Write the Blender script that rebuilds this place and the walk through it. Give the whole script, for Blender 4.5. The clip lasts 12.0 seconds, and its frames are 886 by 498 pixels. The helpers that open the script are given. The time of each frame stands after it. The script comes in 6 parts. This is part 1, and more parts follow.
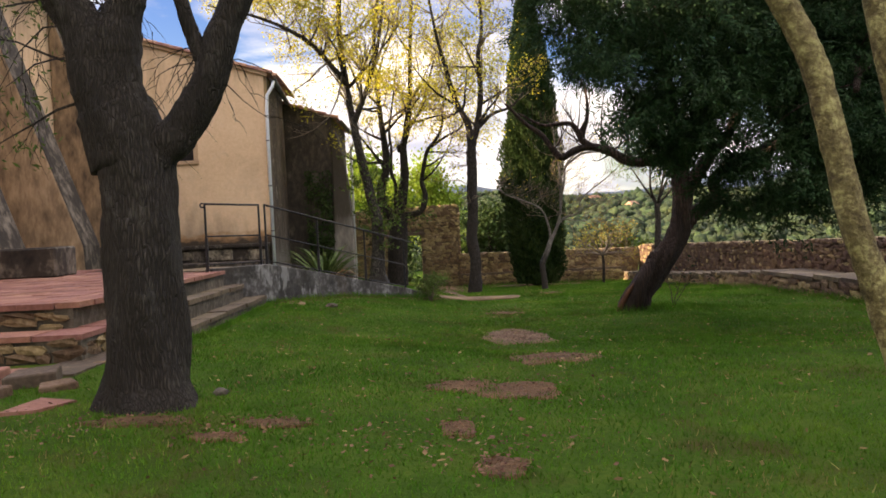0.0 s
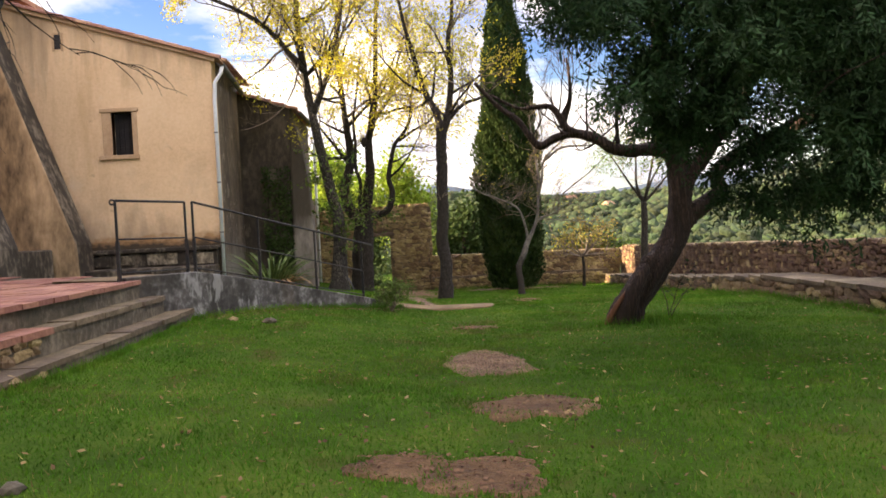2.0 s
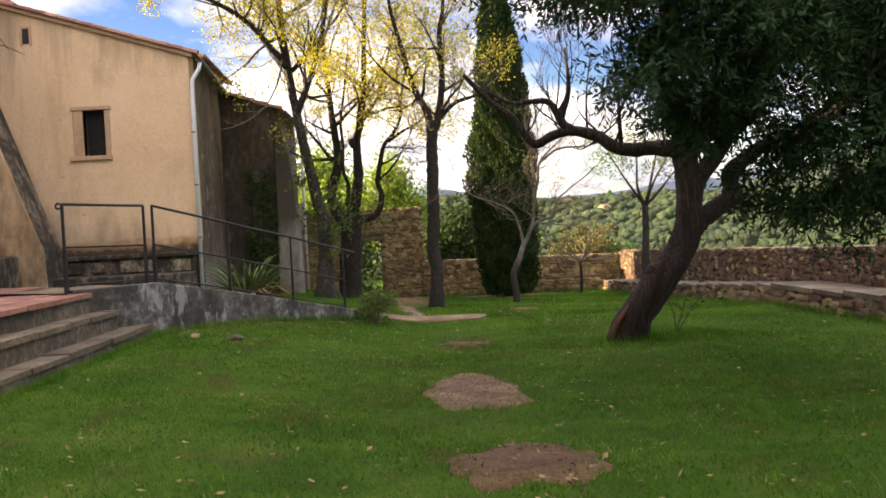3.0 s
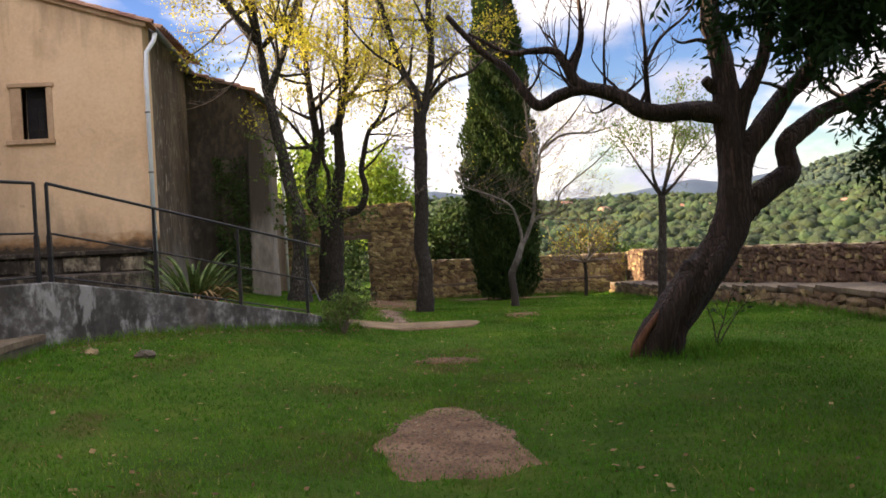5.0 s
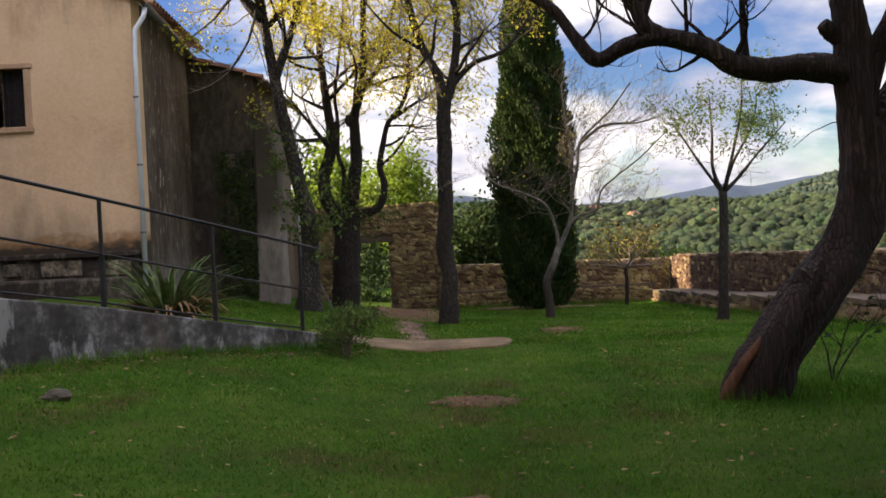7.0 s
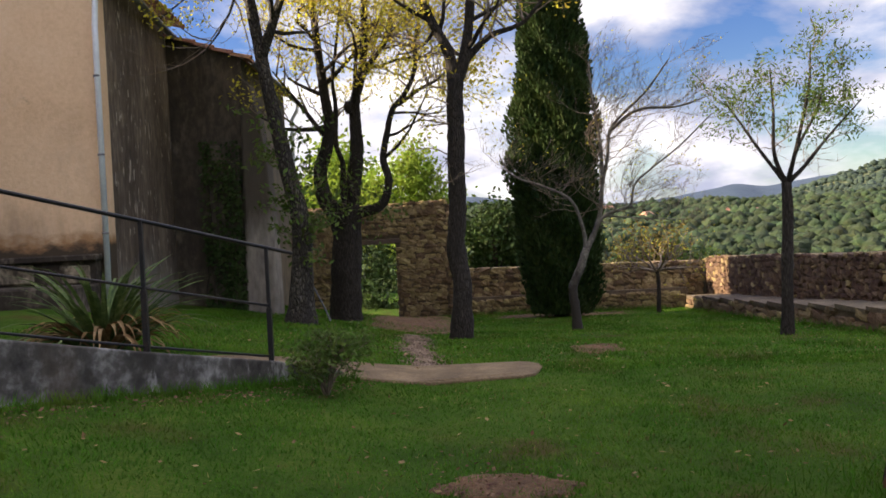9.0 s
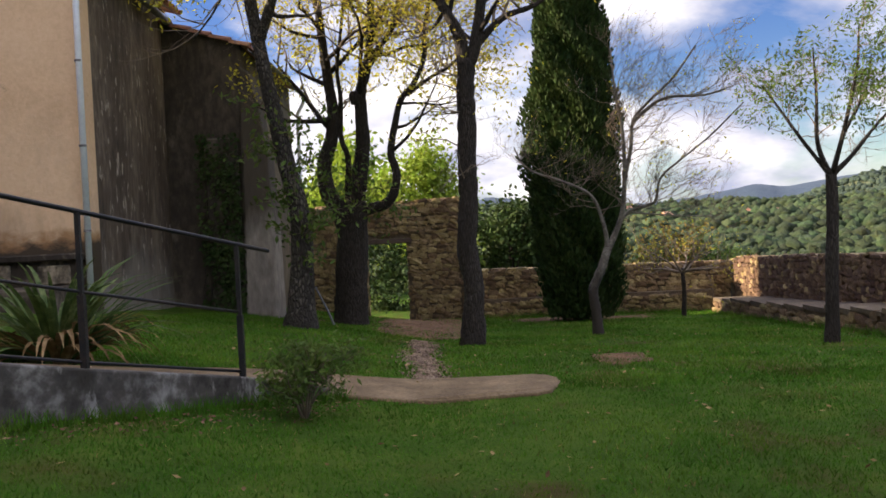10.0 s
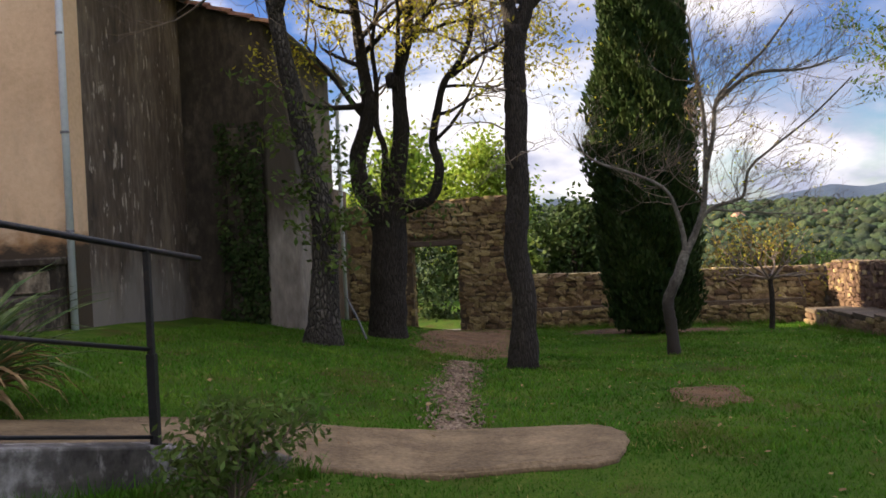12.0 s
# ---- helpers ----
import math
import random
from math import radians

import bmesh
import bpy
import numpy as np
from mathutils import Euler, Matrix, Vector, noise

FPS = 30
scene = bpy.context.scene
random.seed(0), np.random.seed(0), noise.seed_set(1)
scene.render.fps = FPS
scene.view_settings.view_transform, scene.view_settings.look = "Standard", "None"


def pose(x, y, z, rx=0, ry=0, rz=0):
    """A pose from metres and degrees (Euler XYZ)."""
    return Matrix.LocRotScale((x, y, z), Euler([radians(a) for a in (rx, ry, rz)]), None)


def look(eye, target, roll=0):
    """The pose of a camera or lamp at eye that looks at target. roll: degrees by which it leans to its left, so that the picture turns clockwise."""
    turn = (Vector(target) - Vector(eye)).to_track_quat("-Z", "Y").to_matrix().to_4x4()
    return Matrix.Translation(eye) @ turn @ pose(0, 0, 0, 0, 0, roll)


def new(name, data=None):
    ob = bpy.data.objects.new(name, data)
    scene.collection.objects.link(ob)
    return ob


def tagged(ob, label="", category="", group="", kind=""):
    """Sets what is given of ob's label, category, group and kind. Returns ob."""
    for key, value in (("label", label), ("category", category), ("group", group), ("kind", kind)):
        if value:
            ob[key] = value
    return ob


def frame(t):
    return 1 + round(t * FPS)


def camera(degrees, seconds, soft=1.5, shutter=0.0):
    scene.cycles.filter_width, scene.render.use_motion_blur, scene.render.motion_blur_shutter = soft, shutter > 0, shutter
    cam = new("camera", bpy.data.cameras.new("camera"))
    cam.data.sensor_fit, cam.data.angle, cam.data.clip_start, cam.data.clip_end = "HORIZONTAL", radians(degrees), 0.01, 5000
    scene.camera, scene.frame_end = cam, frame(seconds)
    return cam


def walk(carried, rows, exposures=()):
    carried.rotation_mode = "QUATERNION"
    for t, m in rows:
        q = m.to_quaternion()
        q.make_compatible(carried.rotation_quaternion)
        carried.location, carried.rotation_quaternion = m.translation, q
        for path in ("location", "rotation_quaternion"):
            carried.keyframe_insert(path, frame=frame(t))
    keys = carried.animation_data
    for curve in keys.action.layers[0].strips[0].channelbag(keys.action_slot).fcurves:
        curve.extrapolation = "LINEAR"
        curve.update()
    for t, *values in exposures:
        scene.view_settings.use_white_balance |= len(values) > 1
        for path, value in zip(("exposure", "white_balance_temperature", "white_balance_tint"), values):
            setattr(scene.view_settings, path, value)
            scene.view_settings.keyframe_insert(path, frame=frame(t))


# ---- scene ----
cam = camera(54.3, 12.0, soft=1.7)
METRES, EYE, TILT, LEAN, TURN = 13.0, 1.15, 0.0, 0.0, 0.0
ROWS = [
    (0.0, 0.0, 0.0, 0.0, -0.08, -1.68, 2.78),
    (0.5, 0.0015, 0.0357, 0.0, -0.64, -1.76, 2.83),
    (1.0, 0.0076, 0.074, 0.0004, -1.15, -1.79, 2.91),
    (1.5, 0.0124, 0.1147, -0.0007, -1.48, -1.77, 2.91),
    (2.0, 0.0186, 0.1534, -0.0014, -1.61, -1.74, 2.93),
    (2.5, 0.0254, 0.1961, -0.0011, -1.73, -1.68, 2.9),
    (3.0, 0.031, 0.2362, 0.0007, -1.87, -1.54, 2.91),
    (5.0, 0.0524, 0.4166, -0.0141, -1.93, -1.36, 2.85),
    (5.5, 0.0567, 0.4587, -0.0137, -1.43, -1.19, 2.83),
    (6.0, 0.0602, 0.4992, -0.0148, -0.89, -1.07, 2.8),
    (6.5, 0.0606, 0.5388, -0.0161, -0.47, -1.0, 2.7),
    (7.0, 0.0596, 0.581, -0.0186, -0.08, -1.0, 2.67),
    (9.0, 0.0604, 0.7508, -0.02, 0.72, -0.88, 2.87),
    (9.5, 0.0646, 0.7915, -0.021, 1.16, -0.84, 2.86),
    (10.0, 0.0686, 0.8329, -0.0237, 1.9, -0.78, 2.86),
    (10.5, 0.0733, 0.8746, -0.0256, 2.77, -0.7, 2.85),
    (11.0, 0.0764, 0.9143, -0.0267, 3.58, -0.61, 2.81),
    (11.5, 0.0792, 0.955, -0.0253, 4.73, -0.55, 2.83),
    (12.0, 0.0839, 0.9937, -0.0247, 6.24, -0.45, 2.86),
]
walk(cam, [(t, pose(0, 0, EYE, TILT, LEAN, TURN) @ pose(METRES * x, METRES * y, METRES * z, 90 + pitch, roll, yaw)) for t, x, y, z, yaw, pitch, roll in ROWS],
     exposures=[(0.0, 1.95, 7800, 14), (1.5, 2.1, 7900, 14), (2.5, 2.5, 7900, 14), (3.0, 2.2, 7800, 14), (3.6, 2.1, 7700, 14), (5.0, 1.98, 7500, 14), (7.0, 1.56, 7100, 14), (9.5, 1.58, 6900, 14), (12.0, 1.58, 6900, 14)])

# ---- world, sun ----
SUN_EL, SUN_AZ = radians(20), radians(-5.0)   # light travels towards +x
world = bpy.data.worlds.new("sky")
scene.world = world
world.use_nodes = True
wn, wl = world.node_tree.nodes, world.node_tree.links
wn.clear()


def wnode(kind, **kw):
    n = wn.new(kind)
    for k, v in kw.items():
        if k in n.inputs:
            n.inputs[k].default_value = v
    return n


sky = wn.new("ShaderNodeTexSky")
sky.sky_type, sky.sun_disc = "NISHITA", False
sky.sun_elevation, sky.sun_rotation = SUN_EL, radians(275.0)
sky.air_density, sky.dust_density, sky.ozone_density = 1.0, 0.6, 2.5
tc = wn.new("ShaderNodeTexCoord")
sep = wn.new("ShaderNodeSeparateXYZ")
wl.new(tc.outputs["Generated"], sep.inputs[0])
lift = wn.new("ShaderNodeMath")
lift.operation = "MAXIMUM"
lift.inputs[1].default_value = 0.0
wl.new(sep.outputs["Z"], lift.inputs[0])
lift2 = wn.new("ShaderNodeMath")
lift2.operation = "ADD"
lift2.inputs[1].default_value = 0.38
wl.new(lift.outputs[0], lift2.inputs[0])
flat = wn.new("ShaderNodeVectorMath")
flat.operation = "DIVIDE"
comb = wn.new("ShaderNodeCombineXYZ")
for k in ("X", "Y", "Z"):
    wl.new(lift2.outputs[0], comb.inputs[k])
wl.new(tc.outputs["Generated"], flat.inputs[0])
wl.new(comb.outputs[0], flat.inputs[1])
shift = wn.new("ShaderNodeVectorMath")
shift.operation = "ADD"
shift.inputs[1].default_value = (5.3, 2.2, 1.4)
wl.new(flat.outputs[0], shift.inputs[0])
cloud = wnode("ShaderNodeTexNoise", Scale=1.7, Detail=9.0, Roughness=0.56, Distortion=0.25)
wl.new(shift.outputs[0], cloud.inputs["Vector"])
cover = wn.new("ShaderNodeValToRGB")
cover.color_ramp.elements[0].position, cover.color_ramp.elements[1].position = 0.44, 0.56
wl.new(cloud.outputs["Fac"], cover.inputs[0])
shade = wnode("ShaderNodeTexNoise", Scale=2.4, Detail=6.0, Roughness=0.5)
wl.new(shift.outputs[0], shade.inputs["Vector"])
body = wn.new("ShaderNodeValToRGB")
body.color_ramp.elements[0].position, body.color_ramp.elements[1].position = 0.40, 0.64
body.color_ramp.elements[0].color = (3.6, 4.0, 5.4, 1)
body.color_ramp.elements[1].color = (11.2, 11.0, 10.8, 1)
wl.new(shade.outputs["Fac"], body.inputs[0])
mixsky = wn.new("ShaderNodeMix")
mixsky.data_type = "RGBA"
wl.new(cover.outputs["Color"], mixsky.inputs["Factor"])
deep = wn.new("ShaderNodeHueSaturation")
deep.inputs["Hue"].default_value, deep.inputs["Saturation"].default_value, deep.inputs["Value"].default_value = 0.525, 1.35, 1.1
wl.new(sky.outputs[0], deep.inputs["Color"])
wl.new(deep.outputs[0], mixsky.inputs["A"])
wl.new(body.outputs[0], mixsky.inputs["B"])
bg = wn.new("ShaderNodeBackground")
bg.inputs["Strength"].default_value = 0.052
# a cloudy sky is brighter overhead than near the horizon
over = wn.new("ShaderNodeMapRange")
over.interpolation_type = "SMOOTHSTEP"
over.inputs["From Min"].default_value, over.inputs["From Max"].default_value = 0.30, 0.95
over.inputs["To Min"].default_value, over.inputs["To Max"].default_value = 1.0, 2.5
wl.new(sep.outputs["Z"], over.inputs["Value"])
gain = wn.new("ShaderNodeVectorMath")
gain.operation = "SCALE"
wl.new(mixsky.outputs["Result"], gain.inputs[0])
wl.new(over.outputs[0], gain.inputs["Scale"])
wl.new(gain.outputs[0], bg.inputs[0])
wout = wn.new("ShaderNodeOutputWorld")
wl.new(bg.outputs[0], wout.inputs[0])

sun = new("sun", bpy.data.lights.new("sun", "SUN"))
sun.data.energy, sun.data.angle, sun.data.color = 5.0, radians(0.6), (1.0, 0.86, 0.66)
sun.matrix_world = look((-math.cos(SUN_AZ) * 50, -math.sin(SUN_AZ) * 50, math.tan(SUN_EL) * 50), (0, 0, 0))

# ---- materials ----
def surf(name, dark, mid, light, coarse=0.8, fine=14.0, rough=0.85, bump=0.4, depth=0.02, vary=0.0, isle=0.0, stretch=(1, 1, 1), metal=0.0, own=False, thin=0.0, spec=None):
    """A weathered surface: coarse stains and fine grain over three tones, with relief."""
    m = bpy.data.materials.new(name)
    m.use_nodes = True
    nt = m.node_tree
    nd, ln = nt.nodes, nt.links
    bs = nd["Principled BSDF"]
    bs.inputs["Roughness"].default_value, bs.inputs["Metallic"].default_value = rough, metal
    bs.inputs["Specular IOR Level"].default_value = spec if spec is not None else (0.12 if thin else 0.3)
    src = nd.new("ShaderNodeTexCoord").outputs["Object"] if own else nd.new("ShaderNodeNewGeometry").outputs["Position"]
    mp = nd.new("ShaderNodeMapping")
    mp.inputs["Scale"].default_value = stretch
    ln.new(src, mp.inputs["Vector"])
    big, small = nd.new("ShaderNodeTexNoise"), nd.new("ShaderNodeTexNoise")
    for n, sc, de in ((big, coarse, 5.0), (small, fine, 8.0)):
        n.inputs["Scale"].default_value, n.inputs["Detail"].default_value, n.inputs["Roughness"].default_value = sc, de, 0.62
        ln.new(mp.outputs[0], n.inputs["Vector"])
    mixf = nd.new("ShaderNodeMath")
    mixf.operation = "MULTIPLY_ADD"
    mixf.inputs[1].default_value = 0.55
    half = nd.new("ShaderNodeMath")
    half.operation = "MULTIPLY"
    half.inputs[1].default_value = 0.45
    ln.new(small.outputs["Fac"], half.inputs[0])
    ln.new(big.outputs["Fac"], mixf.inputs[0])
    ln.new(half.outputs[0], mixf.inputs[2])
    ramp = nd.new("ShaderNodeValToRGB")
    ramp.color_ramp.elements[0].position, ramp.color_ramp.elements[1].position = 0.34, 0.66
    ramp.color_ramp.elements[0].color, ramp.color_ramp.elements[1].color = (*dark, 1), (*light, 1)
    ramp.color_ramp.elements.new(0.5).color = (*mid, 1)
    ln.new(mixf.outputs[0], ramp.inputs[0])
    col = ramp.outputs[0]
    for amount, out in ((vary, lambda: nd.new("ShaderNodeObjectInfo").outputs["Random"]), (isle, lambda: nd.new("ShaderNodeNewGeometry").outputs["Random Per Island"])):
        if amount:
            hs = nd.new("ShaderNodeHueSaturation")
            rng = nd.new("ShaderNodeMapRange")
            rng.inputs["To Min"].default_value, rng.inputs["To Max"].default_value = 1 - amount, 1 + amount
            o = out()
            ln.new(o, rng.inputs["Value"])
            ln.new(rng.outputs[0], hs.inputs["Value"])
            hue = nd.new("ShaderNodeMapRange")
            hue.inputs["To Min"].default_value, hue.inputs["To Max"].default_value = 0.5 - amount * 0.05, 0.5 + amount * 0.04
            ln.new(o, hue.inputs["Value"])
            ln.new(hue.outputs[0], hs.inputs["Hue"])
            ln.new(col, hs.inputs["Color"])
            col = hs.outputs[0]
    ln.new(col, bs.inputs["Base Color"])
    bp = nd.new("ShaderNodeBump")
    bp.inputs["Strength"].default_value, bp.inputs["Distance"].default_value = bump, depth
    ln.new(small.outputs["Fac"], bp.inputs["Height"])
    ln.new(bp.outputs[0], bs.inputs["Normal"])
    if thin:
        tr = nd.new("ShaderNodeBsdfTranslucent")
        ln.new(col, tr.inputs["Color"])
        mx = nd.new("ShaderNodeMixShader")
        mx.inputs[0].default_value = thin
        ln.new(bs.outputs[0], mx.inputs[1])
        ln.new(tr.outputs[0], mx.inputs[2])
        ln.new(mx.outputs[0], nd["Material Output"].inputs["Surface"])
    return m


def blend_over(m, colour, scale, low, high, stretch=(1, 1, 1), zlow=None, zhigh=None, amount=1.0):
    """Stains of their own shape over a surf() material; zlow, zhigh: the heights between which they thin out."""
    nd, ln = m.node_tree.nodes, m.node_tree.links
    bs = nd["Principled BSDF"]
    old = bs.inputs["Base Color"].links[0].from_socket
    geo = nd.new("ShaderNodeNewGeometry")
    mp = nd.new("ShaderNodeMapping")
    mp.inputs["Scale"].default_value = stretch
    ln.new(geo.outputs["Position"], mp.inputs["Vector"])
    n = nd.new("ShaderNodeTexNoise")
    n.inputs["Scale"].default_value, n.inputs["Detail"].default_value, n.inputs["Roughness"].default_value = scale, 7.0, 0.65
    ln.new(mp.outputs[0], n.inputs["Vector"])
    val = n.outputs["Fac"]
    if zlow is not None:
        sp = nd.new("ShaderNodeSeparateXYZ")
        ln.new(geo.outputs["Position"], sp.inputs[0])
        zr = nd.new("ShaderNodeMapRange")
        zr.inputs["From Min"].default_value, zr.inputs["From Max"].default_value = zlow, zhigh
        zr.inputs["To Min"].default_value, zr.inputs["To Max"].default_value = 0.3, -0.3
        ln.new(sp.outputs["Z"], zr.inputs["Value"])
        ad = nd.new("ShaderNodeMath")
        ad.operation = "ADD"
        ln.new(val, ad.inputs[0])
        ln.new(zr.outputs[0], ad.inputs[1])
        val = ad.outputs[0]
    mr = nd.new("ShaderNodeMapRange")
    mr.inputs["From Min"].default_value, mr.inputs["From Max"].default_value, mr.inputs["To Max"].default_value = low, high, amount
    ln.new(val, mr.inputs["Value"])
    mx = nd.new("ShaderNodeMix")
    mx.data_type = "RGBA"
    ln.new(mr.outputs[0], mx.inputs["Factor"])
    ln.new(old, mx.inputs["A"])
    mx.inputs["B"].default_value = (*colour, 1)
    ln.new(mx.outputs["Result"], bs.inputs["Base Color"])
    return m


def bark(name, crack, mid, light, scale=16.0, tall=0.22, depth=0.035):
    """Furrowed bark: long plates parted by dark cracks."""
    m = surf(name, crack, mid, light, 3, 30, bump=0.6, depth=0.02, stretch=(1, 1, 0.4))
    nd, ln = m.node_tree.nodes, m.node_tree.links
    bs = nd["Principled BSDF"]
    old, oldn = bs.inputs["Base Color"].links[0].from_socket, bs.inputs["Normal"].links[0].from_node
    geo = nd.new("ShaderNodeNewGeometry")
    mp = nd.new("ShaderNodeMapping")
    mp.inputs["Scale"].default_value = (1, 1, tall)
    wob = nd.new("ShaderNodeTexNoise")
    wob.inputs["Scale"].default_value, wob.inputs["Detail"].default_value = 5.0, 3.0
    ln.new(geo.outputs["Position"], wob.inputs["Vector"])
    sc = nd.new("ShaderNodeVectorMath")
    sc.operation = "SCALE"
    sc.inputs["Scale"].default_value = 0.045
    ln.new(wob.outputs["Color"], sc.inputs[0])
    ad = nd.new("ShaderNodeVectorMath")
    ad.operation = "ADD"
    ln.new(geo.outputs["Position"], ad.inputs[0])
    ln.new(sc.outputs[0], ad.inputs[1])
    ln.new(ad.outputs[0], mp.inputs["Vector"])
    vo = nd.new("ShaderNodeTexVoronoi")
    vo.feature = "DISTANCE_TO_EDGE"
    vo.inputs["Scale"].default_value = scale
    ln.new(mp.outputs[0], vo.inputs["Vector"])
    mr = nd.new("ShaderNodeMapRange")
    mr.inputs["From Max"].default_value, mr.inputs["To Min"].default_value = 0.28, 0.0
    ln.new(vo.outputs["Distance"], mr.inputs["Value"])
    mx = nd.new("ShaderNodeMix")
    mx.data_type = "RGBA"
    ln.new(mr.outputs[0], mx.inputs["Factor"])
    mx.inputs["A"].default_value = tuple(c * 0.85 for c in crack) + (1,)
    ln.new(old, mx.inputs["B"])
    ln.new(mx.outputs["Result"], bs.inputs["Base Color"])
    b2 = nd.new("ShaderNodeBump")
    b2.inputs["Strength"].default_value, b2.inputs["Distance"].default_value = 1.0, depth
    ln.new(mr.outputs[0], b2.inputs["Height"])
    ln.new(oldn.outputs[0], b2.inputs["Normal"])
    ln.new(b2.outputs[0], bs.inputs["Normal"])
    return m


M_SOIL = surf("lawn_soil", (0.024, 0.054, 0.007), (0.046, 0.094, 0.011), (0.10, 0.132, 0.021), 1.2, 45, bump=0.8, depth=0.03, rough=0.95, spec=0.05)
blend_over(M_SOIL, (0.085, 0.060, 0.022), 0.9, 0.58, 0.74, amount=0.7)
M_GRASS = surf("grass_blades", (0.030, 0.090, 0.009), (0.064, 0.160, 0.014), (0.145, 0.235, 0.030), 0.7, 6, bump=0, isle=0.28, thin=0.3, rough=0.8, spec=0.06)
blend_over(M_GRASS, (0.15, 0.125, 0.03), 0.9, 0.56, 0.74, amount=0.7)
blend_over(M_GRASS, (0.085, 0.085, 0.016), 1.1, 0.54, 0.68, (1, 0.7, 1), amount=0.55)
blend_over(M_SOIL, (0.075, 0.048, 0.020), 1.1, 0.54, 0.68, (1, 0.7, 1), amount=0.8)
M_DIRT = surf("bare_earth", (0.080, 0.040, 0.018), (0.175, 0.096, 0.046), (0.33, 0.205, 0.112), 3.2, 55, bump=0.8, depth=0.03)
M_DIRT2 = surf("leafy_earth", (0.055, 0.028, 0.011), (0.125, 0.066, 0.026), (0.22, 0.128, 0.055), 3.0, 40, bump=1.0, depth=0.03)
M_PATH = surf("path_concrete", (0.065, 0.042, 0.020), (0.15, 0.102, 0.052), (0.29, 0.205, 0.112), 2.3, 34, bump=0.6)
M_GRAVEL = surf("gravel", (0.08, 0.052, 0.032), (0.155, 0.105, 0.068), (0.29, 0.215, 0.15), 3, 30, isle=0.3)
M_CREAM = surf("cream_render", (0.60, 0.40, 0.235), (0.70, 0.485, 0.30), (0.76, 0.55, 0.36), 0.55, 18, bump=0.25)
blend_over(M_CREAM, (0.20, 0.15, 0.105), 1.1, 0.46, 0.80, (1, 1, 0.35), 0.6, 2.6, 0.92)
blend_over(M_CREAM, (0.42, 0.25, 0.12), 0.8, 0.54, 0.76, (1.6, 1, 0.25), amount=0.6)
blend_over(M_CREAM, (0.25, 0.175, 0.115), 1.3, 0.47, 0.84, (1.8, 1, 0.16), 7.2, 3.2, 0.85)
blend_over(M_CREAM, (0.30, 0.20, 0.125), 0.55, 0.53, 0.72, (1, 1, 0.8), amount=0.5)
blend_over(M_CREAM, (0.66, 0.52, 0.38), 0.9, 0.60, 0.72, amount=0.5)
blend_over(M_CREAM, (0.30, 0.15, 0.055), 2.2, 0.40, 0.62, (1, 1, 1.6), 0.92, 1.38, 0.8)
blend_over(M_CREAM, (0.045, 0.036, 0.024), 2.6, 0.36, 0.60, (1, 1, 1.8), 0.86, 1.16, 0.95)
M_OLD = surf("weathered_render", (0.045, 0.033, 0.024), (0.30, 0.20, 0.115), (0.58, 0.40, 0.24), 0.9, 7, bump=0.5, stretch=(1, 1, 0.4))
# far darker than the cream front, with pale streaks and a paler foot
M_DARKWALL = surf("dark_streaked_render", (0.034, 0.026, 0.019), (0.10, 0.075, 0.054), (0.22, 0.175, 0.13), 1.3, 10, bump=0.6, stretch=(1, 1, 0.3))
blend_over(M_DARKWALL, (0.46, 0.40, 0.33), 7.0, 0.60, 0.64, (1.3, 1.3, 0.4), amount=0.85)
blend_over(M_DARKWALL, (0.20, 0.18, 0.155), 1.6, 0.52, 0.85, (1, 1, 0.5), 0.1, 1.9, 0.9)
# dark brown walls with lighter blotches
M_DARKWALL2 = surf("dark_brown_render", (0.026, 0.022, 0.016), (0.062, 0.049, 0.037), (0.14, 0.115, 0.085), 0.9, 10, bump=0.5, stretch=(1, 1, 0.5))
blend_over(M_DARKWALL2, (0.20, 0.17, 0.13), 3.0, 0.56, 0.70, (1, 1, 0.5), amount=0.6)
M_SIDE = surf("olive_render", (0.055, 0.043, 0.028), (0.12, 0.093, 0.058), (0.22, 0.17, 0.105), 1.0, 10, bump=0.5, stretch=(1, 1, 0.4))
M_BUTT = surf("grey_render", (0.12, 0.10, 0.085), (0.24, 0.21, 0.18), (0.40, 0.36, 0.31), 1.0, 10, bump=0.5, stretch=(1, 1, 0.35))
blend_over(M_BUTT, (0.060, 0.048, 0.034), 1.4, 0.36, 0.66, (1, 1, 0.3), 2.3, 0.1, 0.92)
M_CONC = surf("stained_concrete", (0.025, 0.022, 0.02), (0.10, 0.092, 0.082), (0.40, 0.385, 0.36), 1.5, 11, bump=0.5)
blend_over(M_CONC, (0.032, 0.028, 0.022), 1.7, 0.46, 0.60, (1, 1, 0.6), amount=0.8)
blend_over(M_CONC, (0.43, 0.415, 0.39), 2.4, 0.575, 0.615, (1, 1, 0.4), amount=0.5)
blend_over(M_CONC, (0.085, 0.060, 0.038), 0.9, 0.56, 0.70, (1, 1, 0.5), amount=0.6)
M_PATCH = surf("worn_base_plaster", (0.05, 0.042, 0.03), (0.26, 0.215, 0.15), (0.46, 0.39, 0.29), 2.4, 12, bump=0.6)
blend_over(M_PATCH, (0.03, 0.024, 0.016), 3.6, 0.42, 0.58, (1, 1, 0.8), amount=0.92)
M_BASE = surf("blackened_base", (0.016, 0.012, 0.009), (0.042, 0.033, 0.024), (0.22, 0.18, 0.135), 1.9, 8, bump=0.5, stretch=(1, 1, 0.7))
M_TILE = surf("terracotta", (0.15, 0.065, 0.044), (0.265, 0.118, 0.080), (0.37, 0.20, 0.142), 1.0, 22, rough=0.75, bump=0.25, vary=0.22)
